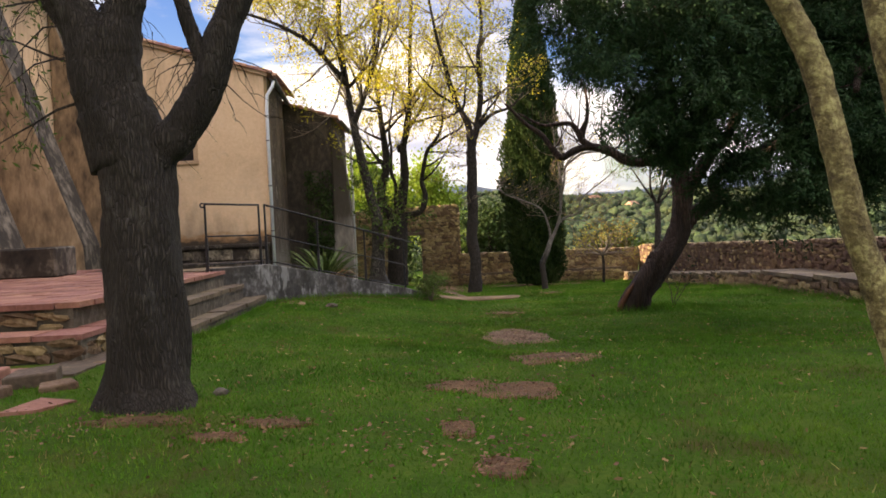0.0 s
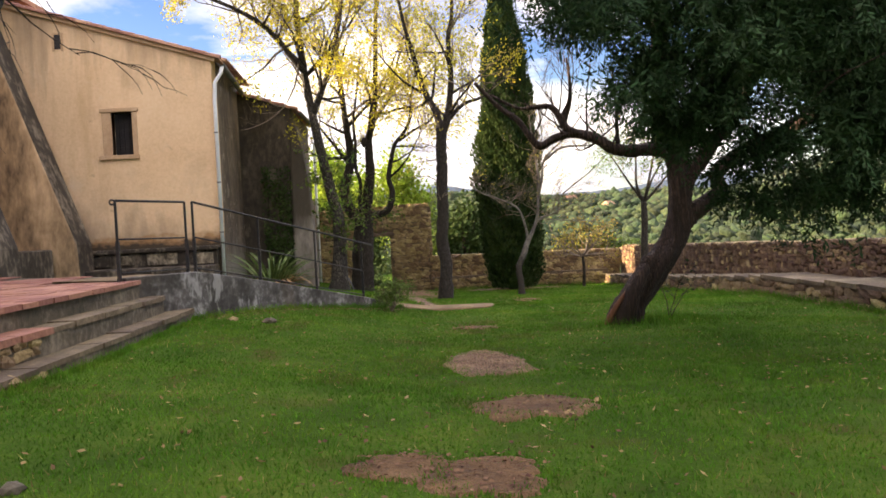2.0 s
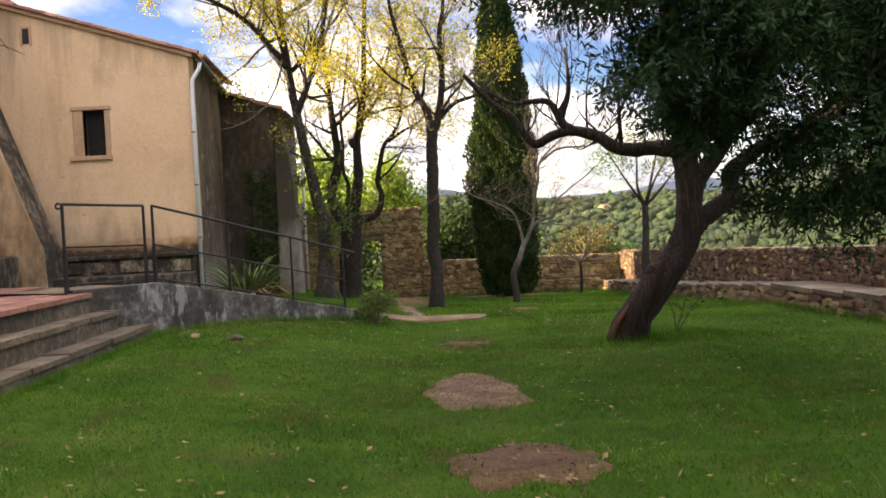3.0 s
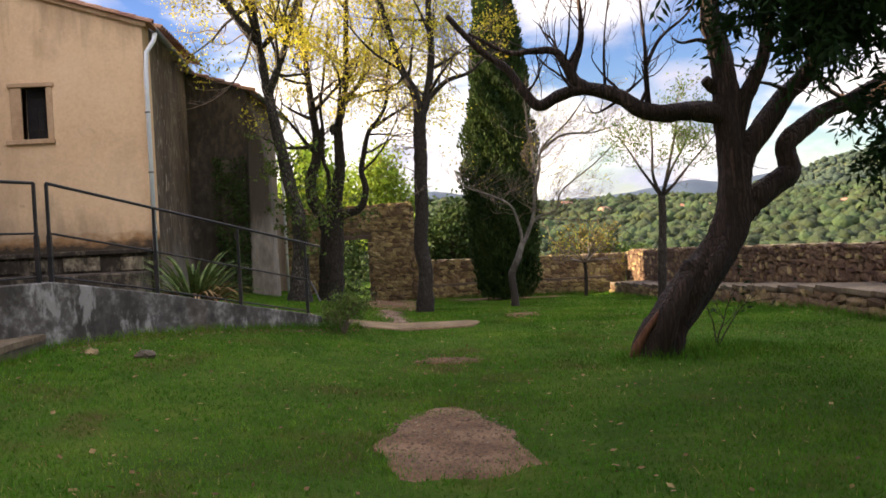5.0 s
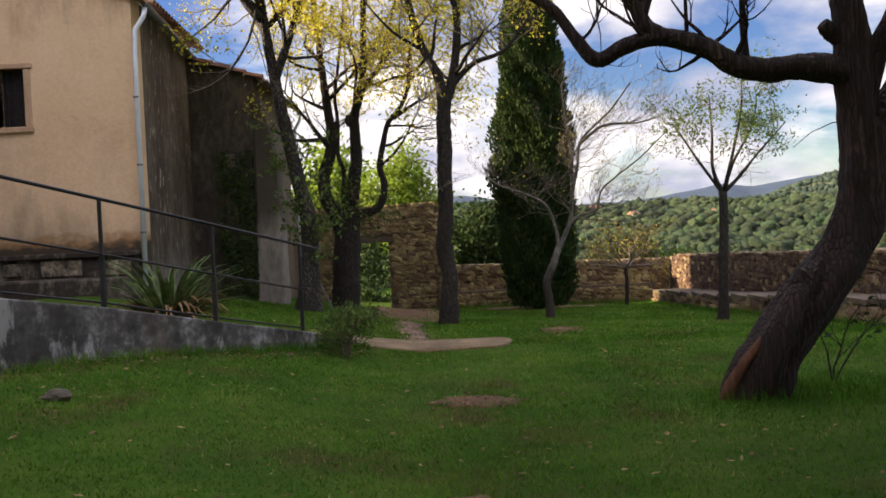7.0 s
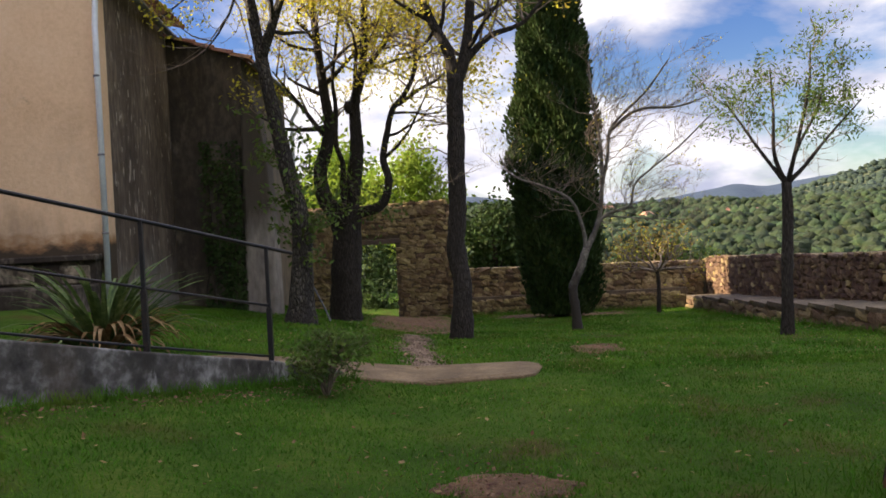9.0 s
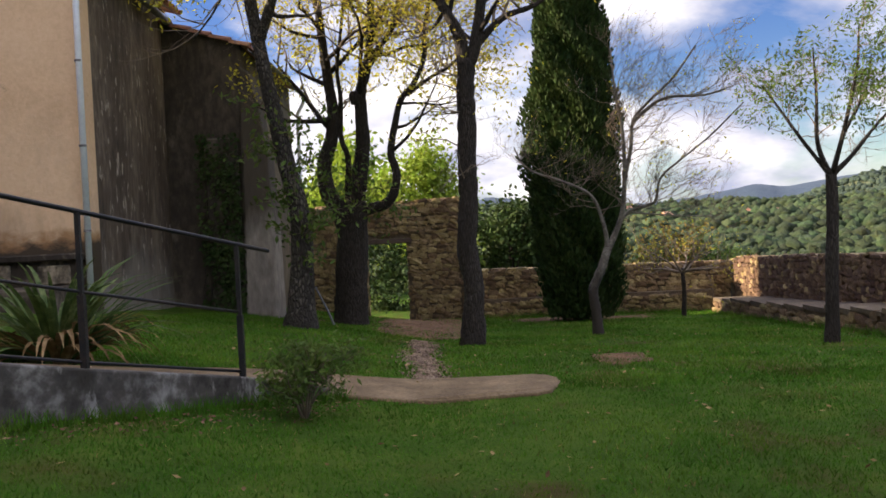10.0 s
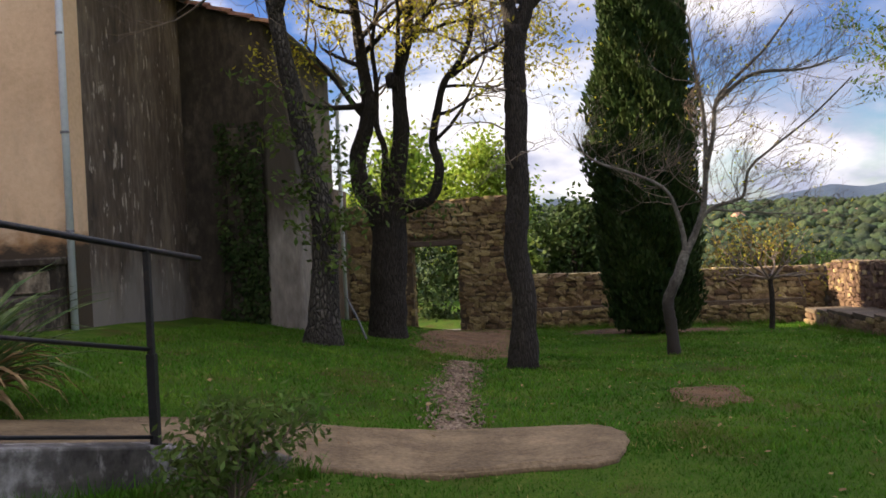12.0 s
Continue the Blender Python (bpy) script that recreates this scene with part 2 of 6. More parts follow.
M_STEP = surf("step_stone", (0.050, 0.037, 0.023), (0.115, 0.084, 0.052), (0.215, 0.163, 0.104), 1.5, 20, vary=0.2)
M_RISER = surf("mossy_riser", (0.035, 0.032, 0.02), (0.08, 0.066, 0.045), (0.2, 0.165, 0.12), 1.6, 14, bump=0.7)
M_STONE = surf("rubble_stone", (0.086, 0.055, 0.027), (0.178, 0.117, 0.059), (0.31, 0.217, 0.12), 2.5, 22, bump=0.8, depth=0.03, vary=0.45, isle=0.3)
M_MORTAR = surf("old_mortar", (0.062, 0.044, 0.027), (0.118, 0.084, 0.053), (0.195, 0.145, 0.095), 2, 25, bump=0.9, depth=0.03)
M_LINTEL = surf("lintel_wood", (0.05, 0.035, 0.025), (0.1, 0.07, 0.05), (0.17, 0.12, 0.09), 2, 20, stretch=(0.3, 2, 2))
M_IRON = surf("black_iron", (0.012, 0.012, 0.013), (0.02, 0.02, 0.022), (0.05, 0.035, 0.03), 4, 60, rough=0.45, bump=0.15, metal=0.3)
M_ZINC = surf("zinc_pipe", (0.62, 0.65, 0.70), (0.74, 0.77, 0.81), (0.82, 0.84, 0.87), 2, 20, rough=0.28, bump=0.1, metal=0.25)
M_GUTTER = surf("gutter_zinc", (0.10, 0.10, 0.11), (0.16, 0.16, 0.17), (0.24, 0.24, 0.25), 2, 20, rough=0.5, bump=0.1, metal=0.4)
M_ROOF = surf("roof_tile", (0.16, 0.075, 0.05), (0.30, 0.15, 0.10), (0.42, 0.25, 0.17), 1.5, 20, vary=0.3, isle=0.25)
M_BARS = surf("window_dark", (0.012, 0.010, 0.012), (0.02, 0.016, 0.018), (0.035, 0.03, 0.03), 4, 20, rough=0.5)
M_SILL = surf("window_surround", (0.36, 0.22, 0.13), (0.46, 0.30, 0.18), (0.54, 0.38, 0.25), 2, 20)
M_BARK = bark("grey_bark", (0.022, 0.017, 0.012), (0.043, 0.034, 0.025), (0.072, 0.059, 0.045), 60, 0.12, 0.011)
blend_over(M_BARK, (0.13, 0.115, 0.095), 7.0, 0.58, 0.70, (1, 1, 0.5), amount=0.45)
M_BARK_D = bark("dark_bark", (0.020, 0.015, 0.011), (0.044, 0.035, 0.027), (0.085, 0.071, 0.057), 40, 0.16, 0.016)
M_BARK_A = bark("spotted_bark", (0.030, 0.025, 0.020), (0.072, 0.062, 0.050), (0.20, 0.18, 0.15), 22, 0.4)
M_BARK_R = bark("red_bark", (0.022, 0.014, 0.010), (0.052, 0.031, 0.022), (0.098, 0.060, 0.043), 30, 0.035, 0.014)
M_BARK_L = surf("lichen_bark", (0.045, 0.028, 0.014), (0.21, 0.165, 0.07), (0.60, 0.54, 0.23), 9, 46, bump=0.8, depth=0.03)
M_BARK_W = surf("pale_bark", (0.05, 0.043, 0.036), (0.13, 0.115, 0.095), (0.27, 0.245, 0.21), 4, 24, bump=0.5)
blend_over(M_BARK_W, (0.028, 0.022, 0.017), 5.0, 0.42, 0.6, (1, 1, 0.6), -0.9, 0.9, 0.95)
M_TWIG = surf("twigs", (0.10, 0.075, 0.055), (0.17, 0.13, 0.095), (0.26, 0.20, 0.15), 3, 20, bump=0.2)
M_LEAF_Y = surf("yellowing_leaves", (0.26, 0.26, 0.035), (0.48, 0.43, 0.05), (0.68, 0.54, 0.07), 0.5, 5, bump=0, isle=0.35, thin=0.45, rough=0.6)
M_LEAF_G = surf("green_leaves", (0.05, 0.085, 0.02), (0.09, 0.14, 0.03), (0.17, 0.22, 0.05), 0.8, 6, bump=0, isle=0.35, thin=0.4, rough=0.55)
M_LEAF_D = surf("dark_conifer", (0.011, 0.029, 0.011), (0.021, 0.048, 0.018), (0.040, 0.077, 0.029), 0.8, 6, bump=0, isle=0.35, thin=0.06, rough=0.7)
M_LEAF_C = surf("cypress_green", (0.016, 0.032, 0.010), (0.034, 0.058, 0.016), (0.066, 0.092, 0.026), 0.9, 6, bump=0, isle=0.35, thin=0.2, rough=0.7)
M_OCHRE = surf("ochre_leaves", (0.10, 0.075, 0.02), (0.20, 0.14, 0.035), (0.30, 0.23, 0.06), 0.5, 5, bump=0, isle=0.4, thin=0.3, rough=0.7)
M_PINE = surf("pine_green", (0.10, 0.17, 0.02), (0.20, 0.29, 0.035), (0.33, 0.40, 0.06), 0.5, 5, bump=0, isle=0.3, thin=0.35, rough=0.65)
M_SWORD = surf("sword_leaves", (0.03, 0.055, 0.014), (0.07, 0.11, 0.03), (0.18, 0.21, 0.08), 3, 12, bump=0, isle=0.35, thin=0.25, rough=0.5)
M_DRY = surf("dry_leaves", (0.13, 0.075, 0.034), (0.23, 0.145, 0.068), (0.38, 0.27, 0.14), 3, 12, bump=0, isle=0.3, thin=0.2)
M_WOODS = surf("far_woods", (0.013, 0.028, 0.011), (0.029, 0.049, 0.018), (0.064, 0.077, 0.026), 0.03, 0.9, bump=1.0, depth=1.2, isle=0.42, rough=0.9)
# far woods shifted blue-green: aerial haze put into the colour
M_WOODS_HAZE = surf("hazed_woods", (0.020, 0.036, 0.028), (0.033, 0.053, 0.036), (0.052, 0.072, 0.042), 0.01, 0.4, bump=0.8, depth=1.5, isle=0.18, rough=0.9)
M_HILL = surf("hill_scrub", (0.05, 0.065, 0.03), (0.09, 0.105, 0.045), (0.15, 0.15, 0.065), 0.01, 0.09, bump=1.0, depth=3.0)
# blue of distance haze is mixed into the ridge's base colour
M_FAR_HAZE = surf("far_mountain_hazed", (0.025, 0.045, 0.075), (0.034, 0.056, 0.088), (0.045, 0.07, 0.10), 0.003, 0.03, bump=0.6, depth=10)
M_HOUSE = surf("far_house_wall", (0.32, 0.27, 0.21), (0.40, 0.34, 0.27), (0.48, 0.42, 0.34), 0.2, 2)
M_STRAW = surf("dry_straw", (0.15, 0.13, 0.045), (0.24, 0.205, 0.075), (0.35, 0.30, 0.12), 0.8, 6, bump=0, isle=0.3, thin=0.2, rough=0.8)
M_LITTER = surf("leaf_litter", (0.07, 0.035, 0.022), (0.15, 0.08, 0.05), (0.26, 0.16, 0.10), 3, 12, bump=0, isle=0.4, thin=0.1)
M_REDWOOD = surf("exposed_red_wood", (0.05, 0.020, 0.011), (0.11, 0.044, 0.022), (0.19, 0.085, 0.045), 7, 34, bump=0.8, stretch=(1, 1, 0.25))

# ---- mesh helpers ----
class Shape:
    """Vertices and faces gathered into one mesh."""
    def __init__(self):
        self.v, self.f = [], []

    def add(self, verts, faces):
        k = len(self.v)
        self.v += [tuple(p) for p in verts]
        self.f += [tuple(i + k for i in f) for f in faces]
        return self

    def box(self, lo, hi, m=None):
        (x0, y0, z0), (x1, y1, z1) = lo, hi
        vs = [Vector(p) for p in ((x0, y0, z0), (x1, y0, z0), (x1, y1, z0), (x0, y1, z0), (x0, y0, z1), (x1, y0, z1), (x1, y1, z1), (x0, y1, z1))]
        if m:
            vs = [m @ p for p in vs]
        return self.add(vs, [(3, 2, 1, 0), (4, 5, 6, 7), (0, 1, 5, 4), (1, 2, 6, 5), (2, 3, 7, 6), (3, 0, 4, 7)])

    def slab(self, pts, z0, z1):
        """A flat polygon (counter-clockwise) of some thickness; z0, z1 may be lists."""
        n = len(pts)
        lo = z0 if isinstance(z0, (list, tuple)) else [z0] * n
        hi = z1 if isinstance(z1, (list, tuple)) else [z1] * n
        vs = [(x, y, lo[i]) for i, (x, y) in enumerate(pts)] + [(x, y, hi[i]) for i, (x, y) in enumerate(pts)]
        fs = [tuple(range(n - 1, -1, -1)), tuple(range(n, 2 * n))] + [(i, (i + 1) % n, n + (i + 1) % n, n + i) for i in range(n)]
        return self.add(vs, fs)

    def tube(self, pts, radii, sides=7, cap=True, wob=0.0, rng=None, flute=0.0):
        pts = [Vector(p) for p in pts]
        side = None
        rings = []
        for i, p in enumerate(pts):
            d = (pts[min(i + 1, len(pts) - 1)] - pts[max(i - 1, 0)]).normalized()
            if side is None:
                side = d.orthogonal().normalized()
            side = (side - d * side.dot(d))
            side = side.normalized() if side.length > 1e-6 else d.orthogonal().normalized()
            up = d.cross(side)
            ring = []
            for k in range(sides):
                a = 2 * math.pi * k / sides
                r = radii[i] * (1 + (rng.uniform(-wob, wob) if rng else 0) + flute * math.sin(a * 5 + i * 0.25) * 0.5 + flute * math.sin(a * 3 + 1 - i * 0.2) * 0.5)
                ring.append(p + side * (math.cos(a) * r) + up * (math.sin(a) * r))
            rings.append(ring)
        vs = [q for r in rings for q in r]
        fs = [(i * sides + k, i * sides + (k + 1) % sides, (i + 1) * sides + (k + 1) % sides, (i + 1) * sides + k) for i in range(len(pts) - 1) for k in range(sides)]
        if cap:
            fs += [tuple(range(sides - 1, -1, -1)), tuple((len(pts) - 1) * sides + k for k in range(sides))]
        return self.add(vs, fs)

    def mesh(self, name, smooth=False):
        me = bpy.data.meshes.new(name)
        me.from_pydata(self.v, [], self.f)
        if smooth:
            me.shade_smooth()
        me.update()
        return me


def quad_mesh(name, corners):
    """corners: array n x 4 x 3 (or n x 3 x 3) of small leaves or blades."""
    n, k, _ = corners.shape
    me = bpy.data.meshes.new(name)
    me.vertices.add(n * k)
    me.vertices.foreach_set("co", corners.astype(np.float32).ravel())
    me.loops.add(n * k)
    me.loops.foreach_set("vertex_index", np.arange(n * k, dtype=np.int32))
    me.polygons.add(n)
    me.polygons.foreach_set("loop_start", np.arange(0, n * k, k, dtype=np.int32))
    me.update(calc_edges=True)
    return me


def thing(name, loc, label, category, group="", kind=""):
    ob = new(name)
    ob.location, ob.empty_display_size = loc, 0.2
    return tagged(ob, label, category, group, kind)


def part(name, shape, material, parent=None, label="", smooth=False):
    me = shape.mesh(name, smooth) if isinstance(shape, Shape) else shape
    if not me.materials:
        me.materials.append(material)
    ob = new(name, me)
    if parent is not None:
        ob.parent = parent
        # parts keep world coordinates; only the thing itself has a place
        ob.matrix_parent_inverse = Matrix.Translation(-Vector(parent.location))
    return tagged(ob, label)


def solid(name, shape, material, label, category, group="", kind="", smooth=False):
    return tagged(part(name, shape, material, None, "", smooth), label, category, group, kind)


def bevel(ob, width=0.02, segments=1):
    b = ob.modifiers.new("bevel", "BEVEL")
    b.width, b.segments, b.limit_method = width, segments, "ANGLE"
    return ob


def nz(x, y, z=0.0):
    return noise.noise(Vector((x, y, z)))


# ---- ground ----
GY = [-60, 0, 7, 10, 13, 18, 21, 24, 26, 33, 36, 60, 120, 260, 5000]
GZ = [0.5, 0.06, 0.0, -0.25, -0.33, -0.46, -0.64, -0.82, -0.96, -1.28, -1.7, -6.0, -14.0, -16.0, -16.0]


def lawn(x, y):
    """Height of the ground on this side of the walls."""
    x, y = np.asarray(x, float), np.asarray(y, float)
    k = np.interp(y, [0, 7, 12, 18, 30, 33], [0.04, 0.05, 0.125, 0.15, 0.15, 0.0])
    left = np.clip(0.5 - x, 0, np.interp(y, [16, 21], [2.7, 5.5]))
    return np.interp(y, GY, GZ) + k * left - 0.012 * np.clip(x - 0.5, 0, 8) + 0.015 * np.sin(x * 2.1 + y * 0.7) * np.sin(y * 1.3 - x * 0.4)


def far_height(x, y):
    """Valley and wooded hills beyond the walls."""
    x, y = np.asarray(x, float), np.asarray(y, float)
    r = np.hypot(x, y - 13)
    az = np.degrees(np.arctan2(x, y - 13))
    rise = np.interp(r, [22, 40, 90, 160, 260, 420, 620, 800, 1100, 1500, 2100, 5000], [-1.3, -3.2, -9, -14, -13, -2, 10, 4, 10, 34, 30, -40])
    # the ridge is higher towards the left, a broad green mountain stands to the right
    rise = rise + np.interp(r, [300, 620, 900], [0, 1, 0]) * np.interp(az, [-60, 0, 8, 14, 22, 40], [8, 8, 5, 3, 1, 6])
    rise = rise + np.interp(r, [600, 1500, 2100], [0, 1, 0.4]) * np.interp(az, [10, 20, 27, 34, 50], [-30, -4, 52, 74, 60])
    return rise + 2.2 * np.sin(x * 0.013 + 1) * np.sin(y * 0.011) + np.interp(r, [100, 500], [0, 1]) * 2.0 * np.sin(x * 0.05 + y * 0.03)


def height(x, y):
    x, y = np.asarray(x, float), np.asarray(y, float)
    inside = lawn(x, y)
    out = np.minimum(far_height(x, y), 200)
    t = np.clip(np.maximum((y - 33.9) / 4.0, (x - 8.4) / 4.0), 0, 1)
    return inside * (1 - t) + out * t


def sheet(xs, ys, fn):
    gx, gy = np.meshgrid(np.array(xs), np.array(ys))
    gz = fn(gx, gy)
    sh = Shape()
    sh.v = [tuple(p) for p in np.stack([gx, gy, gz], -1).reshape(-1, 3)]
    w = len(xs)
    sh.f = [(j * w + i, j * w + i + 1, (j + 1) * w + i + 1, (j + 1) * w + i) for j in range(len(ys) - 1) for i in range(w - 1)]
    return sh


def spaced(lo, hi, step, reach, grow=1.25):
    inner = list(np.arange(lo, hi + 1e-6, step))
    up, s = [], step
    while (up[-1] if up else hi) < reach:
        s *= grow
        up.append((up[-1] if up else hi) + min(s, 60))
    down, s = [], step
    while (down[-1] if down else lo) > -reach:
        s *= grow
        down.append((down[-1] if down else lo) - min(s, 60))
    return down[::-1] + inner + up


ground = solid("ground", sheet(spaced(-6, 9, 0.25, 3000), spaced(-2, 36, 0.25, 3000), height), M_SOIL, "mown green lawn running down to the valley", "ground", kind="structure", smooth=True)
ground.data.materials.append(M_HILL)
co = np.empty(len(ground.data.polygons) * 3)
ground.data.polygons.foreach_get("center", co)
co = co.reshape(-1, 3)
ground.data.polygons.foreach_set("material_index", ((np.hypot(co[:, 0], co[:, 1] - 13) > 60)).astype(np.int32))


def blot(cx, cy, rx, ry, seed, lift, turn=0.0):
    """A thin uneven patch that follows the ground."""
    sh, n, rings = Shape(), 40, 7
    pts = [(cx, cy)]
    for j in range(1, rings + 1):
        for i in range(n):
            a = 2 * math.pi * i / n
            w = 1 + 0.38 * nz(math.cos(a) * 1.7 + seed, math.sin(a) * 1.7, seed * 1.37) + 0.14 * nz(math.cos(a) * 5 + seed, math.sin(a) * 5, seed * 0.77)
            px, py = math.cos(a) * rx * w * j / rings, math.sin(a) * ry * w * j / rings
            pts.append((cx + px * math.cos(turn) - py * math.sin(turn), cy + px * math.sin(turn) + py * math.cos(turn)))
    zs = lawn([p[0] for p in pts], [p[1] for p in pts])
    sh.v = [(x, y, float(z) + (lift if k <= (rings - 1) * n else -0.02)) for k, ((x, y), z) in enumerate(zip(pts, zs))]
    sh.f = [(0, 1 + i, 1 + (i + 1) % n) for i in range(n)]
    for j in range(rings - 1):
        sh.f += [(1 + j * n + i, 1 + (j + 1) * n + i, 1 + (j + 1) * n + (i + 1) % n, 1 + j * n + (i + 1) % n) for i in range(n)]
    return sh


PATCHES = [  # x, y, rx, ry, seed, material, label
    (0.84, 10.4, 0.47, 1.08, 1, M_DIRT, "round patch of pale bare earth in the lawn"),
    (0.90, 7.30, 0.40, 0.55, 2, M_DIRT2, "patch of dark leaf-strewn earth in the lawn"),
    (0.10, 5.92, 0.24, 0.28, 3, M_DIRT2, "patch of dark earth with dead leaves in the lawn"),
    (0.50, 5.78, 0.30, 0.36, 11, M_DIRT2, "ragged patch of dark earth with dead leaves"),
    (0.04, 4.60, 0.11, 0.22, 4, M_DIRT2, "narrow patch of worn earth in the lawn"),
    (0.22, 3.85, 0.14, 0.20, 12, M_DIRT2, "small worn spot of earth in the lawn"),
    (-0.98, 4.72, 0.24, 0.10, 5, M_DIRT2, "worn strip of earth beside the tree roots"),
    (-1.22, 4.42, 0.18, 0.10, 13, M_DIRT2, "small bare spot of earth near the roots"),
    (1.0, 13.95, 0.36, 0.26, 6, M_DIRT2, "thin reddish worn spot in the lawn"),
    (-1.75, 4.80, 0.35, 0.14, 10, M_DIRT2, "bare soil round the roots of the old tree"),
    (2.55, 20.8, 0.34, 0.7, 7, M_DIRT2, "small worn earth spot in the lawn"),
    (-0.15, 29.2, 1.15, 4.3, 8, M_DIRT2, "trodden earth before the ruined doorway"),
    (3.4, 31.2, 1.9, 1.0, 9, M_DIRT2, "bare needle-strewn earth under the cypress"),
]
for x, y, rx, ry, sd, mt, lb in PATCHES:
    solid("earth_patch", blot(x, y, rx, ry, sd, 0.014), mt, lb, "bare earth", kind="structure", smooth=True)

# ---- terrace, steps, ramp ----
TZ = 0.60
RAMP = [(-3.47, 12.80, 0.61), (-2.84, 13.85, 0.60), (-2.17, 15.02, 0.37), (-1.44, 15.90, 0.125), (-0.77, 16.90, -0.115), (-0.28, 17.38, -0.30)]
FAR = [(-4.60, 13.45, 0.61), (-3.85, 14.60, 0.60), (-3.15, 15.70, 0.37), (-2.40, 16.65, 0.125), (-1.62, 17.72, -0.115), (-0.85, 18.30, -0.28)]

terrace = solid("terrace", Shape().slab([(-12, 7.75), (-3.35, 7.75), (-3.30, 12.9), (-3.47, 13.0), (-4.6, 13.45), (-3.85, 14.6), (-4.15, 15.0), (-6.4, 16.4), (-12, 16.6)], -0.6, TZ - 0.03), M_RISER,
                "raised terrace with a mossy rubble edge", "terrace", kind="structure")
for k, (ex, ey, ye, zt) in enumerate(((-3.05, 7.2, 13.12, 0.38), (-2.80, 6.45, 13.62, 0.16))):
    st = solid("terrace_step", Shape().slab([(-12, ey + 0.02), (ex - 0.02, ey + 0.02), (ex - 0.02, ye), (-3.6, ye), (-3.6, 8.2), (-12, 8.2)], -0.6, zt - 0.05), M_RISER,
               "worn stone step with a mossy dark riser", "step", "steps round the terrace", "structure")
    rng = random.Random(30 + k)
    y = ey
    while y < ye - 0.1:
        w = min(rng.uniform(0.45, 0.8), ye - y)
        sh = Shape().box((ex - 0.42, y + 0.006, zt - 0.052), (ex + rng.uniform(-0.015, 0.02), y + w - 0.006, zt + rng.uniform(-0.008, 0.008)))
        part("tread", sh, M_STEP if (k or y > 9.5) else M_TILE, st)
        y += w
    x = ex - 0.43
    while x > -7.5:
        w = rng.uniform(0.4, 0.7)
        part("tread", Shape().box((x - w + 0.006, ey - rng.uniform(0, 0.02), zt - 0.052), (x - 0.006, ey + 0.45, zt + rng.uniform(-0.008, 0.008))), M_TILE, st)
        x -= w

solid("loose_slab", Shape().slab([(-2.70, 5.10), (-2.50, 5.16), (-2.37, 5.46), (-2.62, 5.52)], [0.0] * 4, [0.155, 0.15, 0.145, 0.16]), M_TILE, "reddish stone slab lying at the foot of the steps", "stone slab")

ramp = Shape()
for (a, b), (c, d) in zip(zip(RAMP, RAMP[1:]), zip(FAR, FAR[1:])):
    k = len(ramp.v)
    ramp.v += [(p[0], p[1], p[2] + 0.005) for p in (a, b)] + [(p[0], p[1], p[2] + 0.01) for p in (d, c)] + [(p[0], p[1], p[2] - 0.6) for p in (c, d)]
    ramp.f += [(k, k + 1, k + 2, k + 3), (k + 3, k + 2, k + 5, k + 4)]
solid("ramp", ramp, M_PATH, "sloping concrete ramp down from the terrace", "ramp", kind="structure")

wall_line = Shape()
n = len(RAMP)
for off, base in ((0.0, -1), (0.17, -1)):
    for lift in (0, 1):
        for i, p in enumerate(RAMP):
            q = RAMP[min(i + 1, n - 1)]
            o = RAMP[max(i - 1, 0)]
            dx, dy = q[0] - o[0], q[1] - o[1]
            ln_ = math.hypot(dx, dy)
            wall_line.v.append((p[0] + 0.07 * dy / ln_ - off * dy / ln_, p[1] - 0.07 * dx / ln_ + off * dx / ln_, p[2] + 0.04 if lift else float(lawn(p[0], p[1])) - 0.5))
for i in range(n - 1):
    a, b, c, d = i, n + i, 2 * n + i, 3 * n + i
    wall_line.f += [(a, a + 1, b + 1, b), (b, b + 1, d + 1, d), (c + 1, c, d, d + 1)]
wall_line.f += [(0, n, 3 * n, 2 * n), (n - 1, 3 * n - 1, 4 * n - 1, 2 * n - 1)]
bevel(solid("ramp_wall", wall_line, M_CONC, "low stained concrete wall along the ramp", "retaining wall", kind="structure"), 0.015, 2)

PATH_EDGE = [(-0.80, 17.00), (-0.30, 17.28), (0.14, 17.40), (0.50, 17.52), (1.0, 17.70), (1.42, 17.80), (1.56, 18.2), (1.60, 18.7), (1.40, 19.04), (0.85, 19.0), (0.33, 18.85), (-0.15, 18.55), (-0.45, 18.42), (-1.30, 18.02), (-1.55, 17.7)]
n = len(PATH_EDGE)
PATH_EDGE = [tuple(0.5 * (2 * PATH_EDGE[i][c] + (PATH_EDGE[(i + 1) % n][c] - PATH_EDGE[i - 1][c]) * t + (2 * PATH_EDGE[i - 1][c] - 5 * PATH_EDGE[i][c] + 4 * PATH_EDGE[(i + 1) % n][c] - PATH_EDGE[(i + 2) % n][c]) * t * t
                          + (3 * PATH_EDGE[i][c] - PATH_EDGE[i - 1][c] - 3 * PATH_EDGE[(i + 1) % n][c] + PATH_EDGE[(i + 2) % n][c]) * t ** 3) + 0.012 * math.sin(11.0 * (i + t) + 2 * c) for c in (0, 1)) for i in range(n) for t in (0, 0.25, 0.5, 0.75)]
sh = Shape().slab(PATH_EDGE, [float(lawn(*p)) - 0.1 for p in PATH_EDGE], [float(lawn(*p)) + 0.03 for p in PATH_EDGE])
bevel(solid("path", sh, M_PATH, "rounded end of the sandy concrete path", "path", kind="structure"), 0.02, 2)

